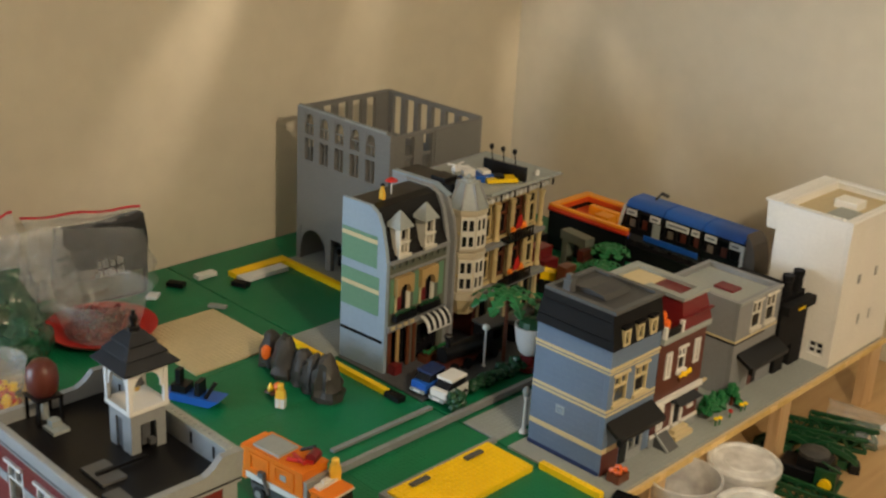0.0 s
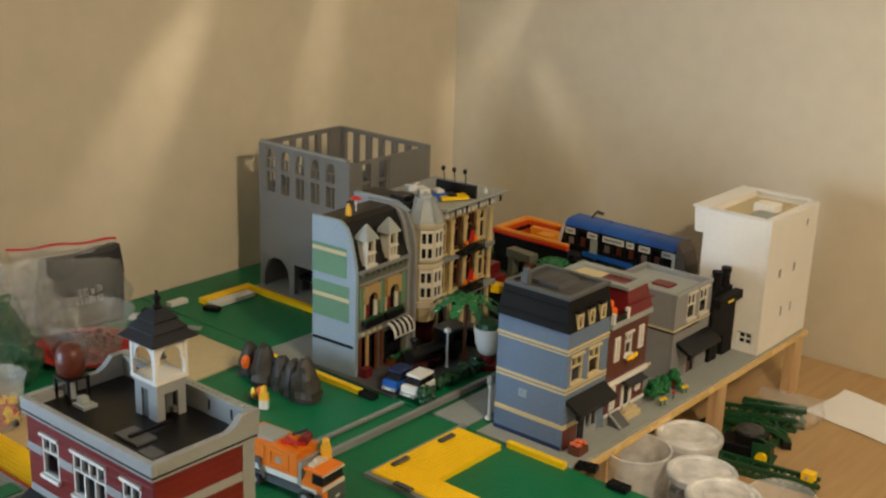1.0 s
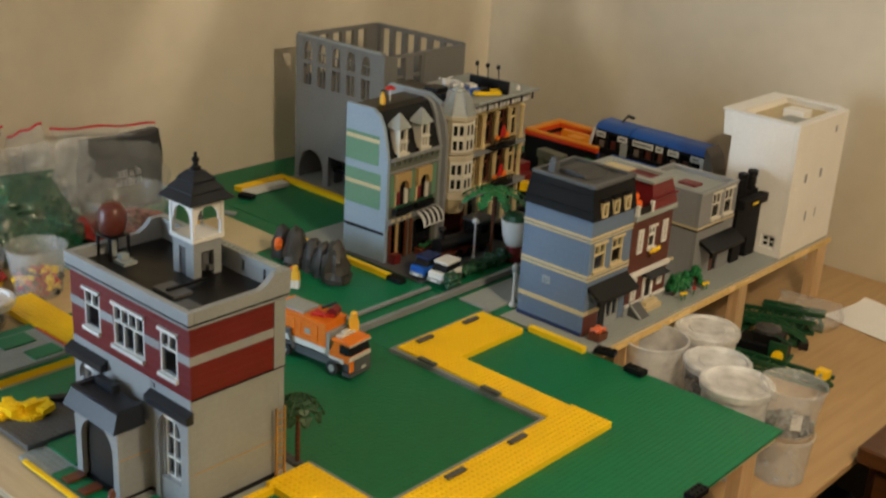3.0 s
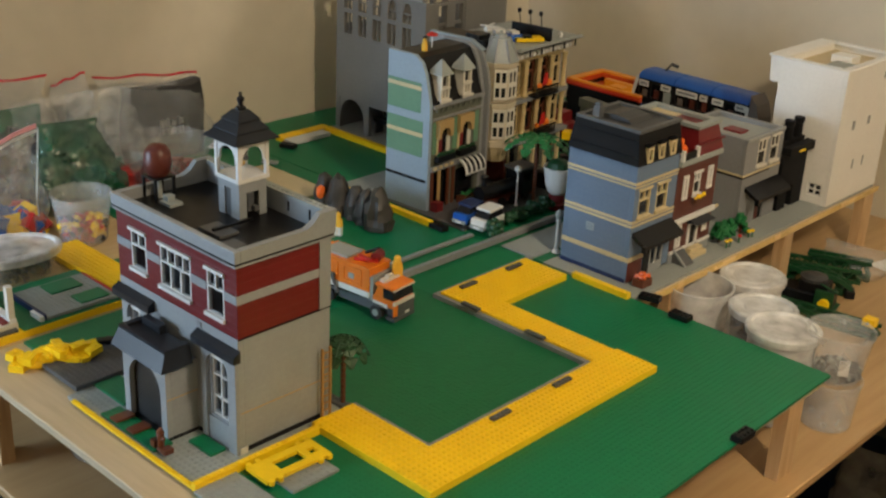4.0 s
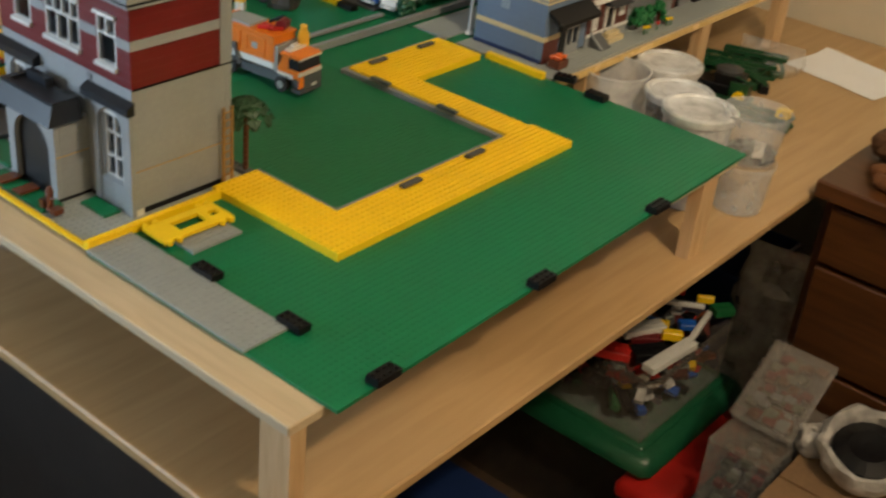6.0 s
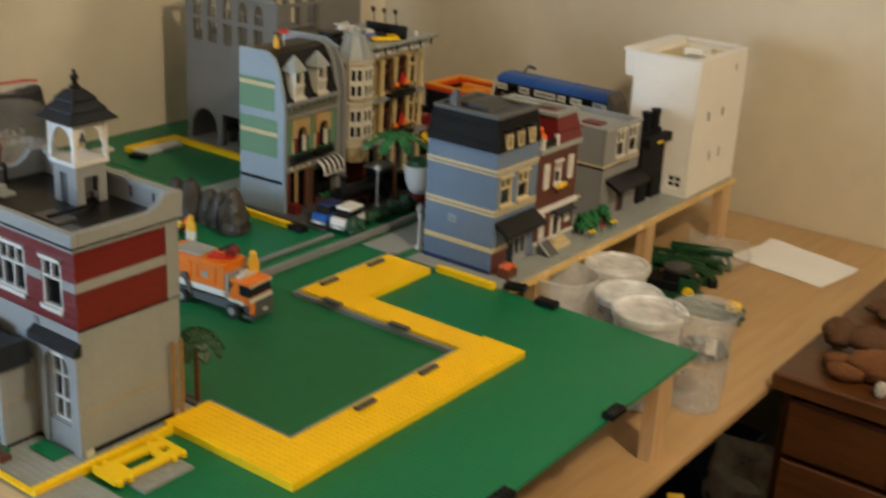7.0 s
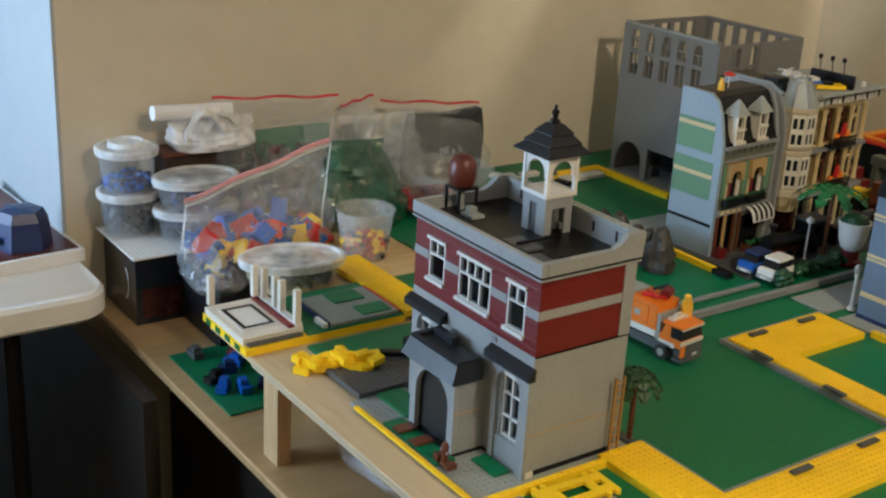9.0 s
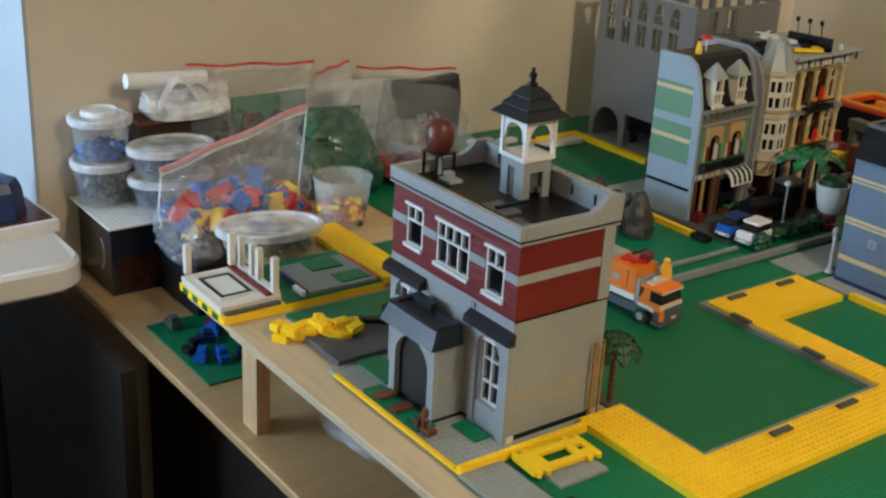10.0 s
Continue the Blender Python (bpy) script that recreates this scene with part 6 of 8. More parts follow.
for k, (x, y, r, h) in enumerate(((-1.342, 1.104, 0.021, 0.056), (-1.298, 1.096, 0.024, 0.066), (-1.262, 1.102, 0.021, 0.056), (-1.232, 1.100, 0.022, 0.058), (-1.200, 1.097, 0.026, 0.070))):
    rock(x, y, r, h, k + 1)
lv = single("flame", Shape().ball((0, 0, 0), (0.008, 0.008, 0.012), 8, 6, 0.3), LAVA, "orange toy flame between the rocks", "flame", at=pose(-1.329, 1.082, 0.0325))
fx = thing("toy_figure", pose(-1.221, 1.026, 0.0018, 0, 0, 30), "toy figure in white trousers and yellow shirt by the rocks", "toy figure", "toy figures")
part("body", Shape().box(-0.0065, 0.0065, -0.0045, 0.0045, 0.0, 0.015).taper(-0.0075, 0.0075, -0.0045, 0.0045, 0.0152, -0.006, 0.006, -0.004, 0.004, 0.028).lathe(0, 0, [(0.0048, 0.0282), (0.005, 0.037), (0.003, 0.039)], 8), SKINYEL, fx)
part("trousers", Shape().box(-0.0070, -0.0004, -0.005, 0.005, 0.0001, 0.0148).box(0.0004, 0.0070, -0.005, 0.005, 0.0001, 0.0148), WHITE, fx)
fp = thing("campfire", pose(-1.258, 1.036, 0.0018), "small brown and yellow toy camp pile by the rocks", "campfire")
part("logs", Shape().rod((-0.012, 0, 0.003), (0.012, 0.006, 0.006), 0.003).rod((-0.010, 0.008, 0.003), (0.012, -0.006, 0.009), 0.003), BROWN, fp)
part("flame", Shape().lathe(0, 0, [(0.004, 0.008), (0.005, 0.013), (0.001, 0.022)], 7), YELLOW, fp)
part("ember", Shape().ball((0.010, 0.006, 0.014), (0.006, 0.006, 0.010), 7, 5, 0.4, 3), LAVA, fp, "orange flame piece")


def car(x, y, turn, mat, roof, label, size=1.25):
    c = thing("toy_car", pose(x, y, 0.0042, 0, 0, turn) @ Matrix.Scale(size, 4), label, "toy car", "parked toy cars")
    part("body", Shape().box(-0.026, 0.026, -0.0145, 0.0145, 0.006, 0.020, 0.0015), mat, c)
    part("cabin", Shape().taper(-0.022, 0.018, -0.013, 0.013, 0.0202, -0.020, 0.010, -0.012, 0.012, 0.0305), SMOKE, c)
    part("roof", Shape().box(-0.022, 0.013, -0.0138, 0.0138, 0.0307, 0.0342, 0.001), roof, c)
    part("bumper", Shape().box(0.0262, 0.029, -0.013, 0.013, 0.005, 0.010), GGRAY, c)
    part("number_panel", Shape().box(0.0292, 0.0298, -0.006, 0.006, 0.006, 0.0095), WHITE, c)
    for wxp in (-0.016, 0.016):
        for s in (-1, 1):
            t = part("wheel", Shape().lathe(0, 0, [(0.004, -0.003), (0.0062, -0.0026), (0.0062, 0.0026), (0.004, 0.003)], 12), TYRE, c, at=pose(wxp, s * 0.0145, 0.0062, 90), smooth=40)
            part("rim", Shape().lathe(0, 0, [(0.0033, -0.0034), (0.0033, 0.0034)], 8), GGRAY, t)
    return c


car(-1.119, 1.230, -84, BRIGHTBLUE, DKBLUE, "bright blue toy car parked by the striped house", 1.02)
car(-1.080, 1.234, -84, WHITE, WHITE, "white toy van parked beside the blue car", 1.08)
bsh = Shape()
for k in range(16):
    bsh.ball((0.009 * math.cos(k * 2.4), 0.009 * math.sin(k * 2.4), 0.006 + 0.0014 * k), (0.007, 0.007, 0.006), 6, 4, 0.4, k)
single("bush", bsh, DKGREEN, "small dark green toy bush before the white van", "bush", at=pose(-1.047, 1.216, 0.0018))
hg_ = thing("hedge", pose(-1.075, 1.255, 0.0018), "low dark green toy hedge along the kerb", "hedge")
rng = random.Random(3)
hs_ = Shape()
for k in range(60):
    hs_.ball((rng.uniform(-0.012, 0.012), 0.0028 * k, rng.uniform(0.006, 0.018)), (0.007, 0.007, 0.006), 6, 4, 0.3, k)
part("leaves", hs_, DKGREEN, hg_)
single("grey_plate", Shape().box(-0.016, 0.016, -0.006, 0.006, 0, 0.004).box(-0.012, 0.004, -0.004, 0.004, 0.004, 0.0056), GGRAY, "small light grey toy plate lying beside the sand plate", "plate", at=pose(-1.569, 1.163, 0.0018, 0, 0, 35))
bo_ = thing("toy_boat", pose(-1.318, 0.945, 0.0018, 0, 0, 25), "small blue toy boat with black figures behind the fire station", "toy boat")
part("hull", Shape().prism([(-0.040, 0.0), (0.030, 0.0), (0.046, 0.012), (-0.044, 0.012)], "y", -0.016, 0.016), BRIGHTBLUE, bo_, "bright blue hull")
part("deck_gear", Shape().box(-0.034, -0.010, -0.012, 0.012, 0.0122, 0.024).box(-0.030, -0.022, -0.006, 0.006, 0.0241, 0.046).box(0.004, 0.012, -0.010, 0.010, 0.0122, 0.034), BLACK, bo_)
part("paddle", Shape().rod((0.024, -0.014, 0.014), (0.034, 0.0, 0.036), 0.003), BLACK, bo_)
# dark street train with black engine
lo = thing("toy_train", pose(-1.147, 1.285, 0.0042, 0, 0, 88), "black toy steam engine standing in the street", "toy train")
part("boiler", Shape().rod((0.0, 0, 0.028), (0.085, 0, 0.028), 0.013, 12), BLACK, lo, smooth=50)
part("cab", Shape().wall(0.086, 0.125, 0.012, 0.056, -0.018, 0.018, [(0.094, 0.114, 0.034, 0.050)]), BLACK, lo)
part("cab_roof", Shape().box(0.082, 0.130, -0.020, 0.020, 0.0562, 0.060), DGRAY, lo)
part("frame", Shape().box(-0.006, 0.128, -0.014, 0.014, 0.006, 0.0118), BROWNRED, lo)
part("chimney", Shape().lathe(0.012, 0, [(0.005, 0.040), (0.004, 0.050), (0.0075, 0.058), (0.006, 0.060)], 10), BLACK, lo)
for k in range(4):
    for s in (-1, 1):
        part("wheel", Shape().lathe(0, 0, [(0.0085, -0.002), (0.0085, 0.002)], 12), BLACK, lo, at=pose(0.012 + 0.03 * k, s * 0.0165, 0.0088, 90))
vs = thing("vase", pose(-1.070, 1.405, 0.0018) @ Matrix.Scale(0.84, 4), "large white toy vase on a dark red base", "vase")
part("base", Shape().lathe(0, 0, [(0.024, 0.0), (0.024, 0.012), (0.018, 0.014), (0.017, 0.030)], 12), DKRED, vs, "dark red base")
part("cup", Shape().lathe(0, 0, [(0.014, 0.0302), (0.021, 0.036), (0.027, 0.055), (0.030, 0.076), (0.0325, 0.090), (0.0295, 0.0905), (0.027, 0.070)], 16), WHITE, vs, smooth=60)
part("fill", Shape().lathe(0, 0, [(0.025, 0.072), (0.027, 0.089), (0.022, 0.100), (0.008, 0.106)], 12), DKGREEN, vs, "dark green planting")
palm(-1.112, 1.392, 0.118, LEAF, BROWN, 8, 0.062, "toy palm tree with broad bright green fronds", 0.28)
palm(-1.155, 1.70, 0.075, LEAF, BROWN, 7, 0.045, "toy palm tree with bright green fronds by the track", 0.3)
lp2 = thing("street_lamp", pose(-1.118, 1.352, 0.0042), "white toy street lamp with round lantern", "street lamp")
part("post", Shape().lathe(0, 0, [(0.004, 0), (0.0018, 0.004), (0.0015, 0.062)], 8), WHITE, lp2)
part("lantern", Shape().lathe(0, 0, [(0.0025, 0.0621), (0.0062, 0.065), (0.0058, 0.070), (0.0015, 0.073)], 10), WHITE, lp2, smooth=40)
rng = random.Random(11)
mk = [BLACK, BROWN, DGRAY, DKRED, BLACK, BROWNRED, OLIVE, DKGREEN]
for k in range(34):
    x, y = rng.uniform(-1.19, -1.125), rng.uniform(1.42, 1.75)
    w, d, h = rng.choice((0.008, 0.016, 0.024)), rng.choice((0.008, 0.016)), rng.choice((0.0096, 0.0192, 0.0288))
    single("loose_brick", Shape().box(-w / 2, w / 2, -d / 2, d / 2, 0, h), mk[k % 8], "dark toy brick piled beside the tall houses", "brick", "street clutter bricks", at=pose(x, y, 0.0042 if y < 1.62 else 0.0018, 0, 0, rng.uniform(0, 90)))
# ruined blocks and plants between street and track
for x, y, w, d, h, mt, lb in ((-1.12, 1.60, 0.03, 0.05, 0.035, OLIVE, "low olive grey toy wall piece by the track"), (-1.07, 1.66, 0.05, 0.02, 0.028, MGRAY, "low grey toy wall piece by the track"), (-1.17, 1.64, 0.02, 0.04, 0.05, DKRED, "dark red toy wall piece by the track"), (-1.20, 1.66, 0.03, 0.03, 0.07, BROWN, "brown toy tower piece by the track"), (-1.300, 1.705, 0.05, 0.04, 0.066, DKRED, "dark red toy building piece beside the store"), (-1.335, 1.730, 0.04, 0.05, 0.072, BLACK, "black toy wall piece behind the store"), (-1.245, 1.770, 0.02, 0.03, 0.060, BROWNRED, "reddish brown toy wall piece by the tray"), (-1.20, 1.735, 0.03, 0.02, 0.040, OLIVE, "olive grey toy wall piece by the palm")):
    single("wall_piece", Shape().box(-w / 2, w / 2, -d / 2, d / 2, 0, h * 0.7).box(-w / 2, w / 6, -d / 2, d / 2, h * 0.7, h), mt, lb, "wall piece", "wall pieces", at=pose(x, y, 0.0018))
bch = thing("toy_gate", pose(-1.315, 1.795, 0.0018, 0, 0, -8), "olive grey toy brick gateway behind the store", "toy gate")
for a in (0.0, 0.046):
    part("pier", Shape().box(a, a + 0.014, -0.010, 0.010, 0.0, 0.058), OLIVE, bch)
part("lintel", Shape().box(-0.004, 0.064, -0.012, 0.012, 0.0582, 0.076), OLIVE, bch)
palm(-1.190, 1.768, 0.080, LEAF, BROWN, 8, 0.040, "toy palm with bright green fronds before the tram", 0.22)
palm(-1.205, 1.690, 0.056, LEAF, BROWN, 7, 0.032, "low toy palm with bright green fronds by the digger", 0.2)
ex = thing("excavator", pose(-1.250, 1.672, 0.0018, 0, 0, 20), "small yellow toy digger among dark bricks", "toy digger")
part("body", Shape().box(-0.016, 0.012, -0.011, 0.011, 0.026, 0.042), YELLOW, ex)
part("track", Shape().box(-0.018, 0.016, -0.013, 0.013, 0.0, 0.0258), BLACK, ex)
part("arm", Shape().rod((0.008, 0, 0.04), (0.036, 0, 0.058), 0.004).rod((0.036, 0, 0.058), (0.048, 0, 0.034), 0.003), YELLOW, ex)

# ---- tram and open tray at the back wall ----
tr_ = thing("trackbed", pose(-1.278, 1.948, 0.0018, 0, 0, -1), "black raised toy railway bed at the back", "trackbed")
part("bed", Shape().box(-0.03, 0.33, -0.034, 0.034, 0.0, 0.036), BLACK, tr_)
for yy in (-0.016, 0.016):
    part("rail", Shape().box(-0.03, 0.33, yy - 0.002, yy + 0.002, 0.0361, 0.039), DGRAY, tr_)
ah = thing("dark_hut", pose(-0.925, 1.850, 0.0018), "black arched toy shed beside the white tower", "toy shed")
part("shell", Shape().prism([(-0.035, 0.0), (0.035, 0.0), (0.035, 0.085), (0.022, 0.105), (0.0, 0.112), (-0.022, 0.105), (-0.035, 0.085)], "y", 0.092, 0.12), BLACK, ah)
tm = thing("toy_tram", pose(-1.272, 1.948, 0.0409, 0, 0, -1), "long blue roofed toy tram with dark windows", "toy tram")
arc_ = [(-0.027 + 0.027 * (1 - math.cos(radians(q))), 0.070 + 0.015 * math.sin(radians(q))) for q in range(0, 91, 15)]
hood = [*arc_, (0.027, 0.085), (0.027, 0.070)]
for k in range(3):
    a = 0.090 * k
    part("underframe", Shape().box(a + 0.004, a + 0.086, -0.024, 0.024, 0.004, 0.018), CHARCOAL, tm)
    part("side", Shape().wall(a + 0.002, a + 0.088, 0.018, 0.070, -0.026, -0.022, [(a + 0.006 + 0.028 * q, a + 0.028 + 0.028 * q, 0.032, 0.062) for q in range(3)]), BLACK, tm)
    part("back_side", Shape().box(a + 0.002, a + 0.088, 0.022, 0.026, 0.018, 0.068), BLACK, tm)
    part("pane", Shape().box(a + 0.004, a + 0.086, -0.0215, -0.0205, 0.022, 0.066), SMOKE, tm)
    part("roof", Shape().prism(hood, "x", a + 0.0012, a + 0.0888), BRIGHTBLUE, tm, "bright blue rounded roof", smooth=30)
    for s in (-1, 1):
        part("wheel", Shape().lathe(0, 0, [(0.008, -0.003), (0.008, 0.003)], 10), BLACK, tm, at=pose(a + 0.045 + s * 0.024, -0.02, 0.008, 90))
for x0, x1 in ((0.004, 0.028), (0.060, 0.084), (0.098, 0.150), (0.156, 0.174), (0.186, 0.212), (0.240, 0.264)):
    pz = part("poster", Shape().box(x0, x1, -0.0275, -0.0262, 0.054, 0.0665), WHITE, tm, "white advertising panel")
    part("print_bar", Shape().box(x0 + 0.004, x1 - 0.004, -0.0281, -0.0276, 0.058, 0.0625), MGRAY, pz)
part("door", Shape().box(0.068, 0.086, -0.0272, -0.0262, 0.020, 0.052), GGRAY, tm, "grey door")
part("nose_frame", Shape().prism([(0.264, 0.018), (0.271, 0.018), (0.271, 0.066), (0.255, 0.0665), (0.264, 0.056)], "y", -0.0272, -0.0262), WHITE, tm, "white frame")
part("nose", Shape().prism([(0.2712, 0.010), (0.296, 0.010), (0.294, 0.045), (0.286, 0.072), (0.2712, 0.090)], "y", -0.025, 0.025), TAUPE, tm, "grey rounded nose")
part("tail_frame", Shape().prism([(-0.018, 0.020), (-0.012, 0.020), (0.001, 0.068), (0.001, 0.076), (-0.005, 0.070)], "y", -0.0265, -0.0235), WHITE, tm, "white slanted end frame")
part("tail", Shape().prism([(-0.0115, 0.020), (0.0008, 0.020), (0.0008, 0.066)], "y", -0.023, 0.024), SMOKE, tm)
part("skirt", Shape().box(-0.022, 0.014, -0.0285, 0.0, 0.004, 0.0178, 0.001), BRIGHTBLUE, tm, "bright blue skirt")
part("skirt", Shape().box(0.050, 0.176, -0.0285, -0.0264, 0.012, 0.0235, 0.0008), BRIGHTBLUE, tm, "bright blue skirt")
for k in range(8):
    part("seat", Shape().box(0.012 + 0.030 * k, 0.024 + 0.030 * k, -0.0245, -0.0217, 0.026, 0.046 + 0.004 * (k % 3)), BROWNRED if k % 3 else TAUPE, tm, "reddish seat behind the window")
part("pantograph", Shape().rod((0.050, 0, 0.090), (0.062, 0, 0.106), 0.002).rod((0.062, 0, 0.106), (0.078, 0, 0.104), 0.0035), CHARCOAL, tm)
tb = thing("open_tray", pose(-1.405, 1.850, 0.0018), "open toy brick tray with orange rim and red floor", "tray")
for x0, x1, y0, y1 in ((0, 0.190, 0, 0.006), (0, 0.120, 0.106, 0.120), (0, 0.016, 0.0082, 0.1058)):
    wl_ = part("wall", Shape().box(x0, x1, y0, y1, 0, 0.078), BLACK, tb, "black tray wall")
    part("rim", Shape().box(x0 - 0.002, x1, y0 - 0.002, y1 + 0.002, 0.0781, 0.088), TRAYRED, wl_, "orange red rim")
    part("rim_cap", Shape().box(x0 - 0.001, x1, y0 - 0.001, y1 + 0.002, 0.0882, 0.092), AMBER, wl_, "amber top course")
part("floor", Shape().box(0.0162, 0.1199, 0.0081, 0.1058, 0.066, 0.070), TRAYRED, tb, "red floor")
part("support", Shape().box(0.0162, 0.118, 0.0081, 0.1058, 0.0, 0.0658), BLACK, tb)
part("divider", Shape().box(0.050, 0.1198, 0.064, 0.078, 0.0702, 0.088).box(0.085, 0.1198, 0.035, 0.062, 0.0702, 0.086), AMBER, tb)
part("rim_line", Shape().box(0.0, 0.188, -0.004, -0.0022, 0.080, 0.083), RED, tb)

# ---- unfinished model and plates at the platform's end ----
mo = thing("unfinished_model", pose(-1.362, 0.387, 0.0), "unfinished cream toy model with posts on a yellow base", "toy model")
part("yellow_base", Shape().box(0, 0.134, 0, 0.246, -0.0040, 0.0062), YELLOW, mo, "yellow studded base")
part("base_studs", studs(0.002, 0.134, 0.094, 0.246, 0.0062, lambda x, y: 0.022 < x and 0.128 < y < 0.240), GREEN, mo)
part("lawn", Shape().box(0.001, 0.133, 0.092, 0.245, 0.0063, 0.0072), GREEN, mo)
part("floor", Shape().box(0.002, 0.122, 0.002, 0.090, 0.0063, 0.0160), CREAM, mo, "cream floor")
part("floor_tile", Shape().box(0.020, 0.100, 0.012, 0.066, 0.0162, 0.0170), WHITE, mo)
part("floor_line", Shape().wall(0.024, 0.094, 0.016, 0.062, 0, 0.0006, [(0.029, 0.089, 0.021, 0.057)]), BLACK, mo, at=pose(0, 0, 0.0178, -90))
part("red_line", Shape().box(0.006, 0.118, 0.070, 0.078, 0.0162, 0.0200), DKRED, mo, "dark red course")
part("low_wall", Shape().box(0.004, 0.120, 0.079, 0.0895, 0.0162, 0.0215), WHITE, mo)
for a, b, h in ((0.004, 0.004, 0.042), (0.004, 0.070, 0.046), (0.013, 0.080, 0.044), (0.048, 0.080, 0.044), (0.066, 0.080, 0.044), (0.110, 0.080, 0.046)):
    part("post", Shape().box(a, a + 0.0085, b, b + 0.0085, 0.0216, 0.0216 + h), CREAM, mo, "cream post")
part("step", Shape().box(0.1222, 0.130, 0.006, 0.086, 0.0063, 0.010), DGRAY, mo)
for k in range(4):
    part("green_block", Shape().box(0.012 + 0.03 * k, 0.026 + 0.03 * k, -0.0012, -0.0002, -0.003, 0.005), LEAF, mo)
gm = plate("floor_plate", -1.334, -1.236, 0.517, 0.626, 0.0075, 0.0120, GGRAY, "grey model floor with two green squares", "plate")
part("green_square", Shape().box(0.062, 0.092, 0.056, 0.100, 0.0046, 0.0068), GREEN, gm)
part("green_square", Shape().box(0.006, 0.040, 0.040, 0.088, 0.0046, 0.0068), GREEN, gm)
part("edge", Shape().box(0.002, 0.096, -0.0042, -0.0001, 0.0, 0.0075), DKBLUE, gm, "dark blue edge")
part("edge", Shape().box(0.0, 0.098, 0.1091, 0.112, 0.0, 0.0055), RED, gm)
part("end_tile", Shape().box(0.070, 0.098, -0.010, -0.0043, 0.0, 0.007), WHITE, gm)
yellow(-1.455, -1.232, 0.634, 0.690, "broad yellow studded border beside the storage tubs")
rng = random.Random(21)
for k in range(46):
    u = rng.uniform(0.16, 0.92)
    x, y = -1.172 + 0.062 * u + rng.uniform(-0.012, 0.010), 0.418 + 0.095 * u + rng.uniform(-0.014, 0.014)
    lift = (-0.0042 if y < 0.4690 else 0.0020) + 0.00005 * k
    lay = rng.choice((0, 0.0050, 0.0098)) if 0.25 < u < 0.80 else rng.choice((0, 0, 0.0085))
    single("yellow_brick", Shape().box(-0.010, 0.010, -0.006, 0.006, 0, 0.0096).lathe(-0.005, 0, [(0.0024, 0.0096), (0.0024, 0.0112)], 6).lathe(0.005, 0, [(0.0024, 0.0096), (0.0024, 0.0112)], 6), YELLOW, "loose yellow toy brick in a small heap", "brick", "heap of yellow bricks", at=pose(x, y, lift + lay, rng.uniform(-9, 9) if lay else 0, rng.uniform(-9, 9) if lay else 0, rng.uniform(0, 180)))
for x, y, a, l in ((-1.128, 0.545, 60, 0.04), (-1.145, 0.605, 75, 0.05), (-1.105, 0.578, 20, 0.03)):
    single("black_bar", Shape().box(-l / 2, l / 2, -0.006, 0.006, 0, 0.011, 0.001), BLACK, "black toy beam lying on the green plate", "beam", "black beams", at=pose(x, y, 0.0018, 0, 0, a))

# ---- storage tubs and bags ----


def tub(x, y, z, r0, r1, h, label, mat=FROST, lid=True, sx=1.0, sy=1.0, turn=0, fill=None, seed=0, level=0.6, group="storage tubs"):
    t = thing("tub", pose(x, y, z, 0, 0, turn), label, "tub", group)
    n = 28
    part("cup", Shape().lathe(0, 0, [(r0 * 0.96, 0), (r0, 0.002), (r1, h - 0.004), (r1 + 0.002, h - 0.003), (r1 + 0.002, h), (r1 - 0.001, h), (r0 - 0.0012, 0.003), (0.0005, 0.003)], n, sx, sy, cap=False).lathe(0, 0, [(r0 * 0.96, 0), (0.0005, 0.0001)], n, sx, sy, cap=False), mat, t, smooth=35)
    if lid:
        ld_ = part("lid", Shape().lathe(0, 0, [(r1 + 0.0035, h - 0.006), (r1 + 0.0045, h - 0.002), (r1 + 0.0045, h + 0.004), (r1 + 0.002, h + 0.0062), (r1 - 0.003, h + 0.0062), (r1 - 0.005, h + 0.0028), (r1 * 0.62, h + 0.0028), (r1 * 0.58, h + 0.0042), (r1 * 0.3, h + 0.0042), (0.0005, h + 0.0040)], n, sx, sy, cap=False), FROSTLID, t, "milky plastic lid", smooth=30)
    if fill:
        rng = random.Random(seed)
        for q, mt in enumerate(fill):
            s = Shape()
            for i in range(int(150 / len(fill))):
                a, u, v = rng.uniform(0, 6.28), math.sqrt(rng.uniform(0, 1)) * 0.86, rng.uniform(0.05, level)
                rr = (r0 + (r1 - r0) * v) * u
                px, py, pz = rr * sx * math.cos(a), rr * sy * math.sin(a), 0.006 + h * v
                w, d = rng.choice((0.004, 0.008)), 0.004
                b = Shape().box(-w, w, -d, d, -0.004, 0.004)
                m = Euler((rng.uniform(0, 3), rng.uniform(0, 3), rng.uniform(0, 3))).to_matrix()
                s.add([m @ Vector(p) + Vector((px, py, pz)) for p in b.v], b.f)
            tagged(part("fill", s, mt, t, "loose small toy parts"), kind="stuff")
    return t


wb = thing("white_plate", pose(-1.786, 0.386, -0.006), "white studded baseplate laid across a dark carton", "baseplate")
part("sheet", Shape().box(0, 0.170, 0, 0.26, 0, 0.003), WHITE, wb)
tagged(part("studs", studs(0, 0.170, 0, 0.26, 0.003, h=0.0005), WHITE, wb), kind="stuff")
cb = thing("carton", pose(-1.782, 0.398, DESK), "dark printed cardboard carton standing on the desk", "carton")
part("box", Shape().box(0, 0.138, 0, 0.150, 0, -0.0062 - DESK), GLOSSCARD, cb)
part("print", Shape().box(0.1381, 0.1386, 0.01, 0.14, 0.01, 0.06), WINE, cb, "dark wine red printed side")
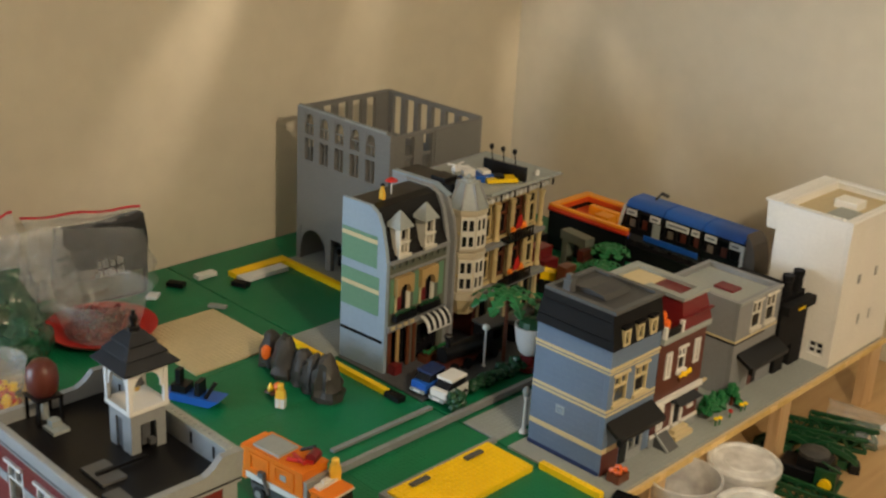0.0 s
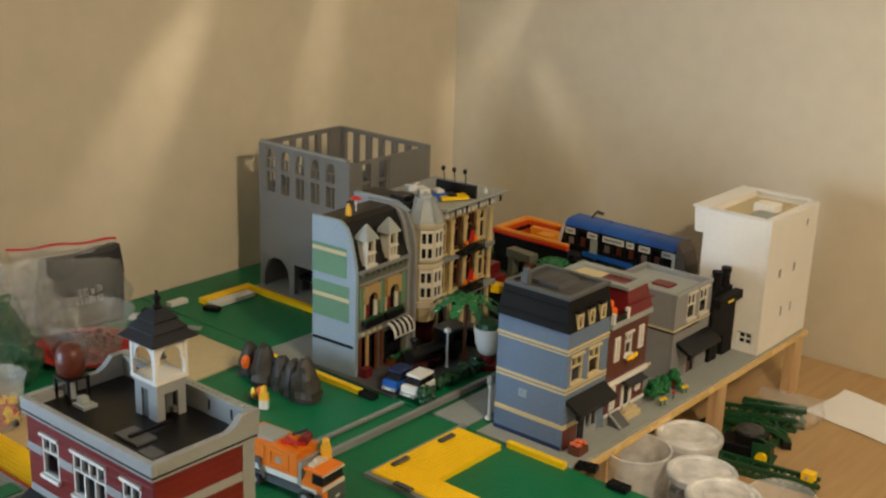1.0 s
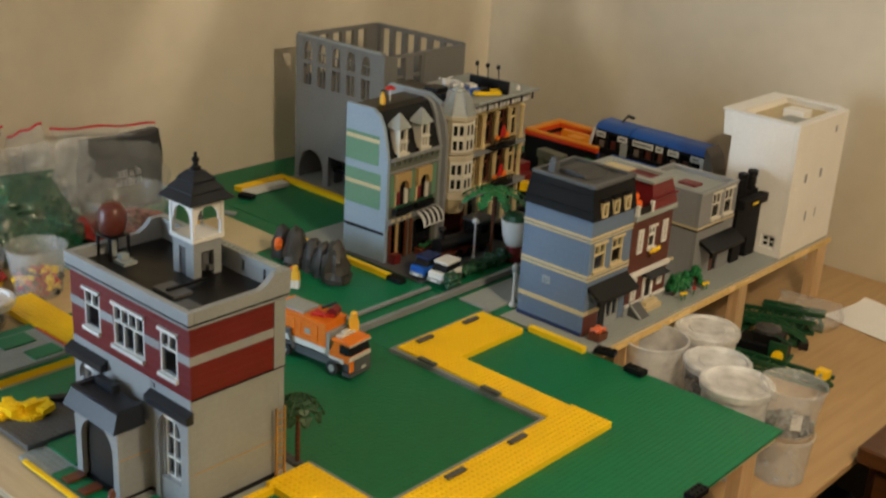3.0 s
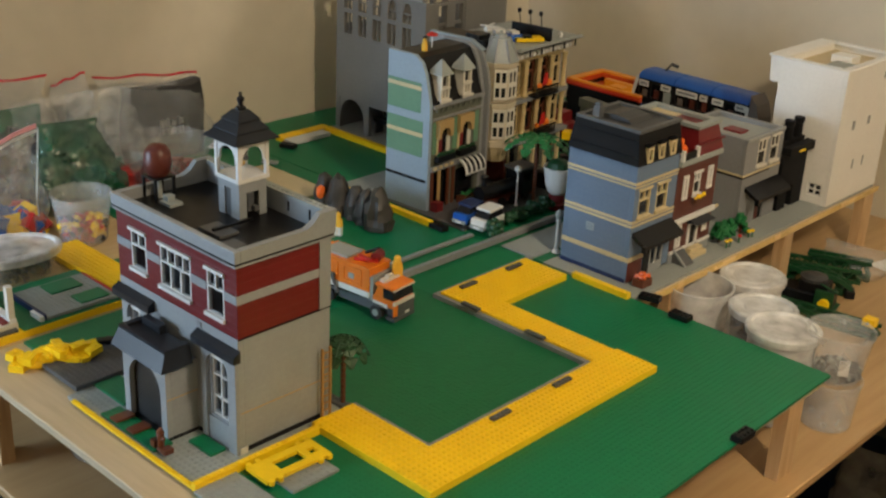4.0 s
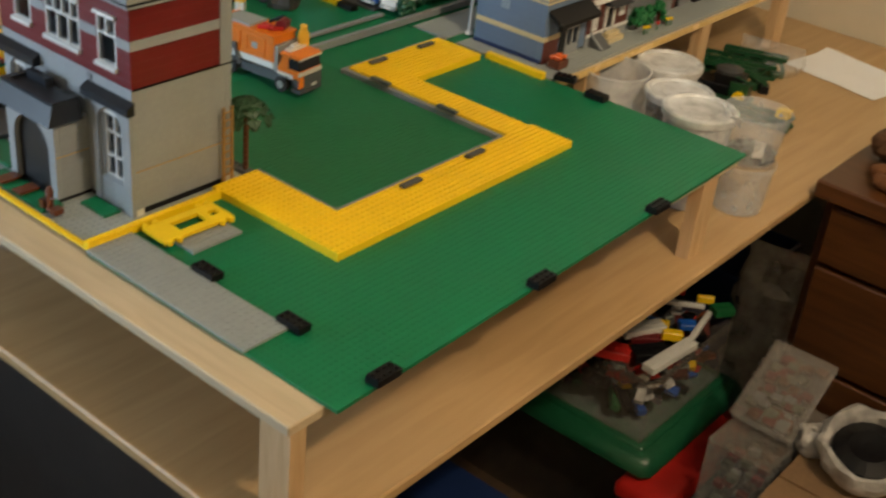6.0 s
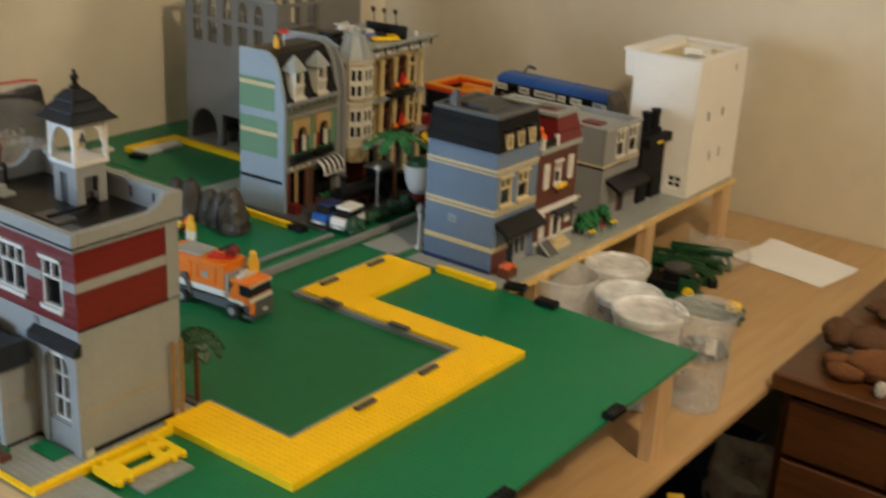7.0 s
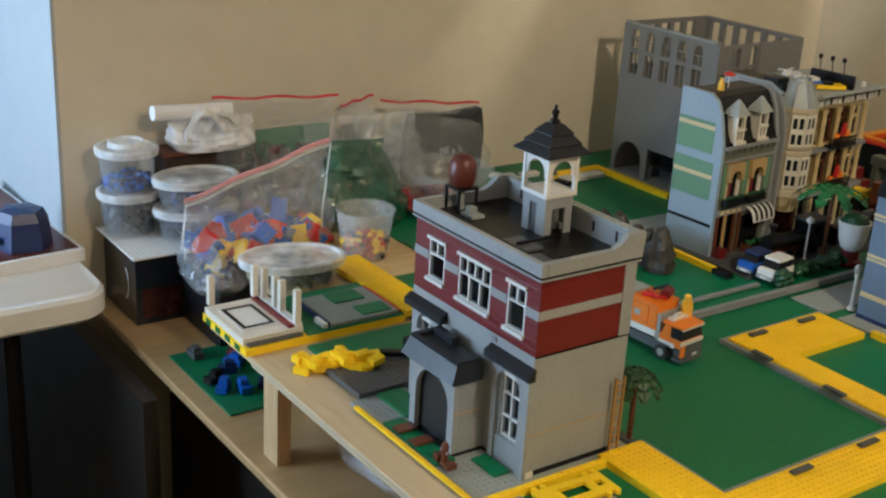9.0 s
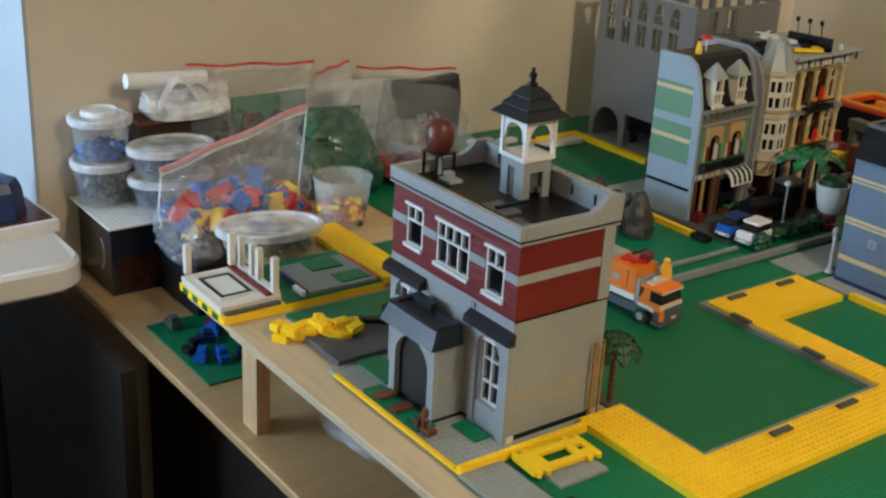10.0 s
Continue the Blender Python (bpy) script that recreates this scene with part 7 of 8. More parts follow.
# white arc modelled on as the curved reflection in the glossy front
arc = Shape()
for k in range(8):
    a0, a1 = -0.9 + 0.22 * k, -0.9 + 0.22 * (k + 1)
    arc.prism([(0.075 + 0.036 * math.cos(a0), 0.06 + 0.036 * math.sin(a0)), (0.075 + 0.036 * math.cos(a1), 0.06 + 0.036 * math.sin(a1)), (0.075 + 0.032 * math.cos(a1), 0.06 + 0.032 * math.sin(a1)), (0.075 + 0.032 * math.cos(a0), 0.06 + 0.032 * math.sin(a0))], "y", -0.0008, -0.0002)
part("print_arc", arc, WHITE, cb, "white arc painted as a curved reflection on the carton")
cs = thing("carton", pose(-1.650, 0.452, DESK), "dark cardboard carton holding up the bags", "carton")
part("box", Shape().box(0, 0.145, 0.026, 0.176, 0, 0.0985), SLATE, cs)
part("flap", Shape().box(0, 0.145, 0.026, 0.176, 0.0987, 0.1008), BROWN, cs)

tub(-1.737, 0.4260, 0.0, 0.040, 0.046, 0.066, "round hazy tub of small dark grey parts with a lid", TUBHAZE, fill=(DGRAY, CHARCOAL, DGRAY), seed=1, level=0.8)
top_tub = tub(-1.737, 0.4260, 0.0736, 0.040, 0.046, 0.064, "round hazy tub with blue parts stacked on another tub", TUBHAZE, fill=(BRIGHTBLUE, DKBLUE), seed=2, level=0.16)
part("lid_cap", Shape().lathe(0, 0, [(0.030, 0.0705), (0.029, 0.078), (0.026, 0.0795), (0.024, 0.0765), (0.0005, 0.0762)], 24, cap=False), FROSTLID, top_tub, "raised milky cap", smooth=30)
tub(-1.680, 0.518, 0.0, 0.050, 0.058, 0.044, "oblong clear tub of black parts with a lid", TUBHAZE, sx=0.85, sy=1.15, fill=(BLACK, BLACK, DKBLUE), seed=3, level=0.8)
tub(-1.680, 0.518, 0.0520, 0.050, 0.058, 0.042, "oblong clear tub with dark blue parts stacked on another", TUBHAZE, sx=0.85, sy=1.15, fill=(BLACK, DKBLUE, BLACK), seed=4, level=0.75)
tub(-1.420, 0.556, 0.0002 + PT, 0.055, 0.066, 0.042, "oblong clear tub with lid on the board", CLEAR, sx=0.78, sy=1.15, turn=-14, fill=(BLACK, DGRAY, BLACK), seed=5, level=0.6)
tub(-1.478, 0.716, 0.0002 + PT, 0.037, 0.046, 0.080, "open milky beaker with a few red and yellow parts", FROST, lid=False, fill=(RED, YELLOW, BLACK, RED), seed=6, level=0.30)
dsh = thing("red_dish", pose(-1.598, 0.957, 0.0018), "shallow red plastic dish under a clear tub", "dish")
part("dish", Shape().lathe(0, 0, [(0.062, 0), (0.082, 0.010), (0.090, 0.018), (0.087, 0.018), (0.076, 0.010), (0.060, 0.004), (0.0005, 0.0042)], 24, cap=False).lathe(0, 0, [(0.062, 0), (0.0005, 0.0001)], 24, cap=False), RED, dsh, smooth=40)
ot = tub(-1.598, 0.957, 0.0062, 0.058, 0.082, 0.076, "wide open tub of red parts beside the grey bag", CLEAR, lid=False, fill=(DKRED, BROWNRED, DKRED), seed=7, level=0.20)
part("tab", Shape().box(0.078, 0.096, -0.012, 0.012, 0.069, 0.073, 0.001), FROSTLID, ot, "milky grip tab", at=pose(0, 0, 0, 0, 0, 40))


def bag(x, y, z, w, d, h, turn, label, mats=(), seed=0, zip_mat=None, lean=0.0, level=0.5, film=BAG, count=120, tilt=0.0, size=0.008, pinch=0.0, shift=(0, 0), crush=1.0):
    """A slack plastic bag: round and bulging below, drawn flat to a zip at the top, with its contents heaped inside."""
    t = thing("plastic_bag", pose(x, y, z, 0, 0, turn), label, "plastic bag", "storage bags")
    n, m = 40, 22
    s = Shape()
    v, f = [], []
    for k in range(m + 1):
        u = k / m
        rx = w / 2 * (0.84 + 0.28 * math.sin(math.pi * min(u * 1.2, 1)) * (1 - u) + 0.16 * u) * (1 - pinch * u)
        ry = d / 2 * max(0.03, (1 - u ** 1.8)) * (0.75 + 0.5 * math.sin(math.pi * min(1, u + 0.15)))
        for i in range(n):
            a = 2 * math.pi * i / n
            ca, sa = math.cos(a), math.sin(a)
            px = rx * math.copysign(abs(ca) ** 0.7, ca)
            py = ry * math.copysign(abs(sa) ** 0.8, sa)
            q = Vector((px * 26, py * 26, u * h * 26 + seed * 7))
            k1 = noise.noise(q) * 0.009 - abs(noise.noise(q * 1.7)) * 0.012 + abs(noise.noise(q * 4.1)) * 0.004 + noise.noise(q * 0.5) * 0.012
            k1 *= crush * min(1.0, u * 4 + 0.15) * (1.0 if u < 0.93 else 0.35)
            zz = h * u + tilt * px * u + noise.noise(Vector((px * 18, seed, u * 6))) * 0.006 * u * (1 - u) * 4
            v.append((px + k1 * ca, py + k1 * sa + lean * u * u, max(zz, 0.0008)))
    for k in range(m):
        for i in range(n):
            j = (i + 1) % n
            f.append((k * n + i, k * n + j, k * n + n + j, k * n + n + i))
    s.add(v, f)
    part("film", s, film, t, "crumpled clear film", smooth=22)
    if not zip_mat and not mats:
        top = v[m * n:]
        part("hem", Shape().add([(x, y, z + 0.0002) for x, y, z in top] + [(x * 1.01, y * 1.01, z + 0.0042) for x, y, z in top], [(i, (i + 1) % n, n + (i + 1) % n, n + i) for i in range(n)]), film, t, "gathered upper hem", smooth=30)
    if zip_mat:
        zs = Shape()
        px0, px1 = -w / 2, w / 2
        for i in range(13):
            a = px0 + (px1 - px0) * i / 12
            za = h + tilt * a + 0.002 * math.sin(i * 1.1 + seed)
            zh = 0.0034 if zip_mat is ZIPPINK else 0.0020
            zs.v += [(a, lean - 0.0012, za - zh), (a, lean + 0.0012, za - zh), (a, lean + 0.0012, za + zh), (a, lean - 0.0012, za + zh)]
        zs.f += [(0, 1, 2, 3), (51, 50, 49, 48)]
        zs.f += [(4 * i + q, 4 * i + 4 + q, 4 * i + 4 + (q + 1) % 4, 4 * i + (q + 1) % 4) for i in range(12) for q in range(4)]
        part("zip", zs, zip_mat, t, "coloured zip strip")
        if zip_mat is ZIPPINK:
            part("zip_lip", Shape().add([(x, y - 0.0014, z - 0.0062) for x, y, z in zs.v[::4]] + [(x, y - 0.0014, z - 0.0008) for x, y, z in zs.v[::4]], [(i, i + 1, i + 14, i + 13) for i in range(12)]), FROSTLID, t, "milky lip under the zip")
        # milky strips up both sides stand in for bright edge highlights
        for s1 in ((-1, 1) if zip_mat is ZIPPINK else ()):
            ss, zt_ = Shape(), h + tilt * s1 * w / 2 - 0.004
            for i in range(9):
                u = i / 8
                xx = s1 * w / 2 * (0.97 + 0.03 * u) + 0.003 * math.sin(5 * u + seed)
                yy = lean * u * u + 0.002 * math.sin(9 * u)
                ss.v += [(xx - 0.0010, yy, 0.03 + (zt_ - 0.03) * u), (xx + 0.0010, yy - 0.0014, 0.03 + (zt_ - 0.03) * u), (xx + 0.0010, yy - 0.0006, 0.03 + (zt_ - 0.03) * u), (xx - 0.0010, yy + 0.0008, 0.03 + (zt_ - 0.03) * u)]
            ss.f += [(4 * i + q, 4 * i + (q + 1) % 4, 4 * i + 4 + (q + 1) % 4, 4 * i + 4 + q) for i in range(8) for q in range(4)]
            part("seam", ss, FROSTLID, t, "milky strip standing in for the highlight on the side edge")
    rng = random.Random(seed)
    for mt in mats:
        c = Shape()
        for i in range(count // len(mats)):
            a, u = rng.uniform(0, 6.28), math.sqrt(rng.uniform(0, 1))
            vz = rng.uniform(0.02, level) * (1 - 0.35 * u)
            px, py, pz = w * 0.43 * u * math.cos(a), d * 0.40 * u * math.sin(a) + lean * vz * vz, 0.008 + h * vz
            b = Shape().box(-size * rng.choice((0.6, 1, 1.6)), size, -size * 0.6, size * 0.6, -size * 0.6, size * 0.6)
            mrot = Euler((rng.uniform(0, 3), rng.uniform(0, 3), rng.uniform(0, 3))).to_matrix()
            c.add([mrot @ Vector(p) + Vector((px, py, max(pz, 0.012))) + Vector((shift[0], 0, shift[1])) for p in b.v], b.f)
        tagged(part("fill", c, mt, t, "loose toy bricks"), kind="stuff")
    return t


BZ = PT + 0.0006
bag(-1.730, 0.697, BZ, 0.236, 0.080, 0.200, 88, "clear zip bag of dark and green plates by the wall", (BLACK, DKGREEN, BLACK, BROWNRED), 1, ZIPRED, 0.015, 0.62, tilt=-0.06, count=150, size=0.013, film=BAGTHIN)
single("green_plate", Shape().box(-0.004, 0.004, 0.0, 0.140, 0.0, 0.040), GREEN, "green plate standing on the bag's dark bricks", "plate", at=pose(-1.738, 0.655, 0.104, 0, 0, 0))
bag(-1.716, 1.007, 0.0020, 0.217, 0.125, 0.160, 88, "clear zip bag holding a dark grey printed pouch", (), 2, ZIPRED, 0.015, 0.3, tilt=-0.10, film=BAGTHIN)
bag(-1.735, 0.862, BZ, 0.062, 0.07, 0.174, 78, "half open clear bag with a red zip end", (GGRAY, DGRAY), 9, ZIPRED, 0.03, 0.45, count=30, tilt=0.3, film=BAGTHIN)
bag(-1.562, 0.567, DESK + 0.102, 0.236, 0.10, 0.163, 84, "clear zip bag of blue red and yellow bricks", (BRIGHTBLUE, BRIGHTBLUE, RED, BRIGHTBLUE, BRIGHTBLUE, YELLOW, RED), 3, ZIPPINK, -0.01, 0.36, count=63, tilt=0.33, size=0.021, shift=(0.012, 0.012))
bag(-1.628, 0.790, BZ, 0.178, 0.13, 0.142, 78, "green plastic bag full of plant parts", (DKGREEN,), 4, None, 0.01, 0.25, film=GREENBAG, count=16, size=0.011, pinch=0.42, crush=1.4)
bag(-1.690, 0.800, BZ, 0.200, 0.075, 0.168, 86, "loose clear film bag round a green bag", (DKRED, BLACK), 14, None, 0.01, 0.35, count=24, size=0.012, pinch=0.25, film=BAGTHIN)
bag(-1.548, 0.484, DESK + 0.1015, 0.190, 0.080, 0.062, -14, "flat clear bag of dark parts slumped on a dark carton", (BLACK, DKBLUE, DGRAY), 6, None, 0.0, 0.5, count=30, size=0.006)
bag(-1.700, 0.900, 0.0020, 0.150, 0.07, 0.150, 84, "slack clear film bag beside the red dish", (), 17, None, 0.02, 0.3, pinch=0.2, crush=1.5)
wbag = bag(-1.738, 0.572, 0.1240, 0.15, 0.070, 0.050, 86, "white plastic carrier bag on top of the tubs", (), 7, None, 0.0, 0.3, film=WHITEBAG)
for s1, x0, hw, hh in ((-1, -0.018, 0.034, 0.042), (1, 0.016, 0.030, 0.036)):
    strip = [(-hw, 0.030), (-hw * 0.45, 0.030 + hh * 0.75), (-0.004, 0.030 + hh), (hw * 0.35, 0.030 + hh * 0.8), (hw, 0.030)]
    hs1 = Shape()
    for i, (hx, hz) in enumerate(strip):
        yy, wd = -0.020 + 0.006 * s1 + 0.003 * math.sin(2 * i), 0.010 - 0.0012 * i
        hs1.v += [(x0 + hx, yy - 0.0015, hz - wd), (x0 + hx, yy + 0.0035, hz - wd), (x0 + hx, yy + 0.0055, hz + wd * 0.5), (x0 + hx, yy + 0.001, hz + wd * 0.6)]
    hs1.f += [(4 * i + q, 4 * i + (q + 1) % 4, 4 * i + 4 + (q + 1) % 4, 4 * i + 4 + q) for i in range(4) for q in range(4)] + [(0, 1, 2, 3), (19, 18, 17, 16)]
    part("handle", hs1, WHITEBAG, wbag, "white folded loop handle", smooth=50)
bt = thing("brown_box", pose(-1.783, 0.488, BZ), "dark brown box of parts beneath the white bag", "box")
part("box", Shape().box(0.0, 0.050, 0.0, 0.145, 0.0, 0.120, 0.002), PLUSHDK, bt)
part("lid", Shape().box(-0.001, 0.051, -0.001, 0.146, 0.1202, 0.128), BROWN, bt)
rl = thing("paper_roll", pose(-1.735, 0.470, 0.190, 0, 0, 0), "white roll lying across the tub and bags", "roll")
part("tube", Shape().rod((0, 0.0, 0.002), (0.002, 0.135, -0.004), 0.0125, 16), PAPER, rl, smooth=50)
ps = thing("grey_pouch", pose(-1.727, 1.036, 0.0022, 0, 0, 84), "dark grey printed pouch standing inside a clear bag", "pouch")
pr = Shape()
for k in range(9):
    u = k / 8
    rx, ry = 0.080 + 0.006 * math.sin(3 * u), 0.024 * (1 - 0.55 * u * u)
    for i in range(28):
        a = 2 * math.pi * i / 28
        ca, sa = math.cos(a), math.sin(a)
        w1 = 1 + 0.06 * noise.noise(Vector((ca * 2, sa * 2, u * 4)))
        pr.v.append((rx * w1 * math.copysign(abs(ca) ** 0.5, ca), ry * w1 * math.copysign(abs(sa) ** 0.7, sa), 0.138 * u + 0.006 * math.sin(2.2 * a) * u))
for k in range(8):
    for i in range(28):
        pr.f.append((k * 28 + i, k * 28 + (i + 1) % 28, k * 28 + 28 + (i + 1) % 28, k * 28 + 28 + i))
pr.f.append(tuple(8 * 28 + i for i in range(28)))
part("pouch", pr, POUCH, ps, smooth=60)
part("lower_panel", Shape().box(-0.060, 0.062, -0.0275, -0.0255, 0.008, 0.048), OLIVE, ps, "lighter lower panel")
rng = random.Random(5)
for k in range(2):
    px = -0.014 - 0.004 * k
    for q in range(9):
        pw, ph = rng.uniform(0.0025, 0.0055), rng.uniform(0.008, 0.0145)
        part("print_bar", Shape().box(px, px + pw, -0.0262, -0.0205, 0.064 - 0.018 * k, 0.064 - 0.018 * k + ph), INK, ps, "grey print on the pouch", at=pose(0, 0, 0, 0, rng.uniform(-6, -1), 0))
        px += pw + 0.0018
dp = plate("baseplate", -1.514, -1.300, 0.398, 0.505, DESK + 0.0002, DESK + 0.003, GREEN, "green baseplate with loose bits lying on the desk")
for k, (x, y, mt, nm) in enumerate(((-1.49, 0.43, DGRAY, "dark grey"), (-1.44, 0.47, BRIGHTBLUE, "blue"), (-1.42, 0.45, DKBLUE, "dark blue"), (-1.40, 0.42, BLACK, "black"), (-1.37, 0.42, BRIGHTBLUE, "bright blue"), (-1.355, 0.445, BRIGHTBLUE, "bright blue"), (-1.46, 0.485, DKRED, "dark red"), (-1.35, 0.48, DKBLUE, "dark blue"))):
    single("loose_brick", Shape().box(-0.014, 0.014, -0.008, 0.008, 0, 0.010).box(-0.004, 0.010, -0.006, 0.006, 0.010, 0.018), mt, "%s toy parts lying on a green plate" % nm, "brick", "bricks on the desk plate", at=pose(x, y, DESK + 0.0047, 0, 0, 35 * k))
bag(-1.065, 0.530, DESK + 0.001, 0.20, 0.11, 0.065, 5, "clear bag of assorted parts under the platform", (BROWNRED, DGRAY, BLACK, BROWN), 8, None, 0.0, 0.7, count=160, film=BAGTHIN)

# ---- desk, right of the platform ----
tub(-0.728, 1.340, DESK + 0.0002, 0.042, 0.052, 0.120, "tall open milky tub beside the platform", CLOUDY, lid=False, group="desk tubs")
tub(-0.698, 1.450, DESK + 0.0002, 0.042, 0.049, 0.108, "tall milky tub with lid near the platform leg", CLOUDY, group="desk tubs")
tub(-0.620, 1.347, DESK + 0.0002, 0.040, 0.048, 0.112, "milky tub holding dark parts with a lid", FROST, fill=(BLACK, DGRAY), seed=12, level=0.8, group="desk tubs")
tub(-0.543, 1.262, DESK + 0.0002, 0.042, 0.049, 0.136, "milky tub of grey parts with a lid by the plate corner", CLOUDY, fill=(DGRAY, MGRAY), seed=13, level=0.8, group="desk tubs")
tub(-0.477, 1.303, DESK + 0.0002, 0.036, 0.041, 0.074, "clear round tub of small grey parts", FROST, lid=False, group="desk tubs")
ub = tub(-0.477, 1.303, DESK + 0.0760, 0.036, 0.046, 0.074, "clear round tub stacked on another", FROST, lid=False, fill=(DGRAY, GGRAY), seed=15, level=0.06, group="desk tubs")
part("sticker", Shape().box(0.0, 0.014, -0.0395, -0.0385, 0.020, 0.044), WHITE, ub, "white paper sticker", at=pose(0, 0, 0, 0, 0, 30))


def truss(name, a, b, w, h, n, mat, label):
    """A lattice boom between two points lying on the desk."""
    a, b = Vector(a), Vector(b)
    L = (b - a).length
    ang = math.degrees(math.atan2(b.y - a.y, b.x - a.x))
    t = thing(name, pose(a.x, a.y, a.z, 0, 0, ang), label, "crane boom", "crane parts")
    for y in (-w / 2, w / 2):
        for z in (0.003, h):
            part("chord", Shape().box(0, L, y - 0.0030, y + 0.0030, z - 0.0030, z + 0.0030), mat, t)
    for k in range(n):
        x0, x1 = L * k / n, L * (k + 1) / n
        for y in (-w / 2, w / 2):
            part("brace", Shape().rod((x0, y, 0.003), ((x0 + x1) / 2, y, h), 0.0027, 6).rod(((x0 + x1) / 2, y, h), (x1, y, 0.003), 0.0027, 6), mat, t)
        part("tie", Shape().rod((x0, -w / 2, h), (x0, w / 2, h), 0.0016, 5), mat, t)
        part("tie", Shape().rod((x0, -w / 2, 0.003), (x0, w / 2, 0.003), 0.0016, 5), mat, t)
    return t


truss("crane_boom", (-0.800, 1.760, DESK), (-0.672, 1.816, DESK), 0.030, 0.024, 5, DKGREEN, "dark green toy crane lattice boom on the desk")
truss("crane_boom", (-0.770, 1.795, DESK), (-0.664, 1.836, DESK), 0.020, 0.034, 4, DKGREEN, "dark green toy crane lattice piece on the desk")
truss("crane_boom", (-0.735, 1.590, DESK), (-0.545, 1.618, DESK), 0.024, 0.018, 7, DKGREEN, "long dark green toy crane boom on the desk")
ck = thing("crane_machine", pose(-0.688, 1.655, DESK, 0, 0, 12), "dark toy crane base with a yellow wheel on the desk", "crane")
part("body", Shape().box(-0.048, 0.040, -0.024, 0.022, 0.004, 0.030, 0.002).box(-0.020, 0.03, -0.02, 0.015, 0.0302, 0.048), BLACK, ck)
part("plate", Shape().box(-0.052, 0.046, -0.028, 0.026, 0.0, 0.0038), DKGREEN, ck)
part("green_block", Shape().box(0.012, 0.044, -0.030, -0.0242, 0.006, 0.042), DKGREEN, ck)
part("wheel", Shape().lathe(0, 0, [(0.010, -0.004), (0.010, 0.004)], 14), YELLOW, ck, "yellow wheel", at=pose(0.030, -0.0345, 0.020, 90))
part("turntable", Shape().lathe(0.0, 0.0, [(0.024, 0.0482), (0.024, 0.054), (0.012, 0.058)], 14), CHARCOAL, ck)
part("stay", Shape().rod((0.004, -0.012, 0.050), (0.050, -0.026, 0.044), 0.0022), DKGREEN, ck)
for k, (ax, ay, tilt_, turn) in enumerate(((-0.060, 0.030, 8, 20), (-0.042, 0.044, -4, 26), (-0.020, 0.052, 12, 14), (0.004, 0.040, 3, 30))):
    ca = thing("toy_lattice", pose(-0.700 + ax, 1.672 + ay, DESK + 0.001, 0, 0, turn), "dark green curved toy crane arm heaped on the desk", "crane arm", "crane parts")
    arc = [(-0.046 + 0.012 * i, 0.010 + 0.030 * math.sin(math.pi * (i + 0.4) / 9.5)) for i in range(9)]
    for side, yy in (("rail", -0.010), ("rail", 0.008)):
        part(side, Shape().prism([(x, z) for x, z in arc] + [(x, z - 0.009) for x, z in reversed(arc)], "y", yy, yy + 0.003), DKGREEN, ca)
    for x, z in arc[::2]:
        part("rung", Shape().rod((x, -0.009, z - 0.004), (x, 0.009, z - 0.004), 0.0024, 6), DKGREEN, ca)
    for fx0, fh in ((-0.050, 0.012), (0.040, 0.014)):
        part("foot", Shape().box(fx0, fx0 + 0.016, -0.012, 0.012, 0.0, fh, 0.001), BLACK if k % 2 else DKGREEN, ca)
hk = thing("crane_hook", pose(-0.560, 1.612, DESK + 0.0205), "small yellow and grey toy hook block on the boom", "hook block")
part("block", Shape().box(-0.010, 0.010, -0.009, 0.009, 0.0, 0.014), YELLOW, hk)
part("pin", Shape().rod((0, -0.012, 0.007), (0, 0.012, 0.007), 0.003), GGRAY, hk)
bag(-0.700, 1.845, DESK + 0.001, 0.12, 0.07, 0.050, 10, "crumpled clear bag lying behind the crane parts", (), 31)
pp = thing("paper_sheet", pose(-0.588, 1.952, DESK + 0.0006, 0, 0, -10), "folded white paper lying on the desk", "paper")
s = Shape()
nx, ny = 12, 8
for k in range(2):
    for i in range(nx + 1):
        for j in range(ny + 1):
            x, y = -0.097 + 0.194 * i / nx, -0.068 + 0.136 * j / ny
            s.v.append((x, y, 0.0012 + 0.006 * max(0, (y - 0.02) / 0.05) ** 2 * (1 - 0.3 * math.sin(x * 20)) + 0.0006 * math.sin(x * 60) + (0.0 if k else -0.0006)))
q = (nx + 1) * (ny + 1)
for i in range(nx):
    for j in range(ny):
        a = i * (ny + 1) + j
        s.f.append((q + a, q + a + ny + 1, q + a + ny + 2, q + a + 1))
        s.f.append((a + 1, a + ny + 2, a + ny + 1, a))
part("sheet", s, PAPER, pp, smooth=40)

# ---- chest of drawers with soft toys, floor boxes ----
DR0, DR1, DF, DTOP = -0.398, 0.62, 1.432, -0.097
ds = thing("dresser", pose(DR0, DF, FLOOR), "dark red-brown wooden chest of drawers by the wall", "dresser")
part("carcass", Shape().box(0, DR1 - DR0, 0.012, 0.50, 0.05, DTOP - FLOOR - 0.026), OAK, ds)
part("top", Shape().box(-0.014, DR1 - DR0 + 0.014, -0.014, 0.51, DTOP - FLOOR - 0.0258, DTOP - FLOOR, 0.003), OAK, ds, "polished wooden top")
part("plinth", Shape().box(0.01, DR1 - DR0 - 0.01, 0.02, 0.49, 0.0, 0.0498), OAK, ds)
zt = DTOP - FLOOR - 0.034
w, x0 = DR1 - DR0 - 0.02, 0.010
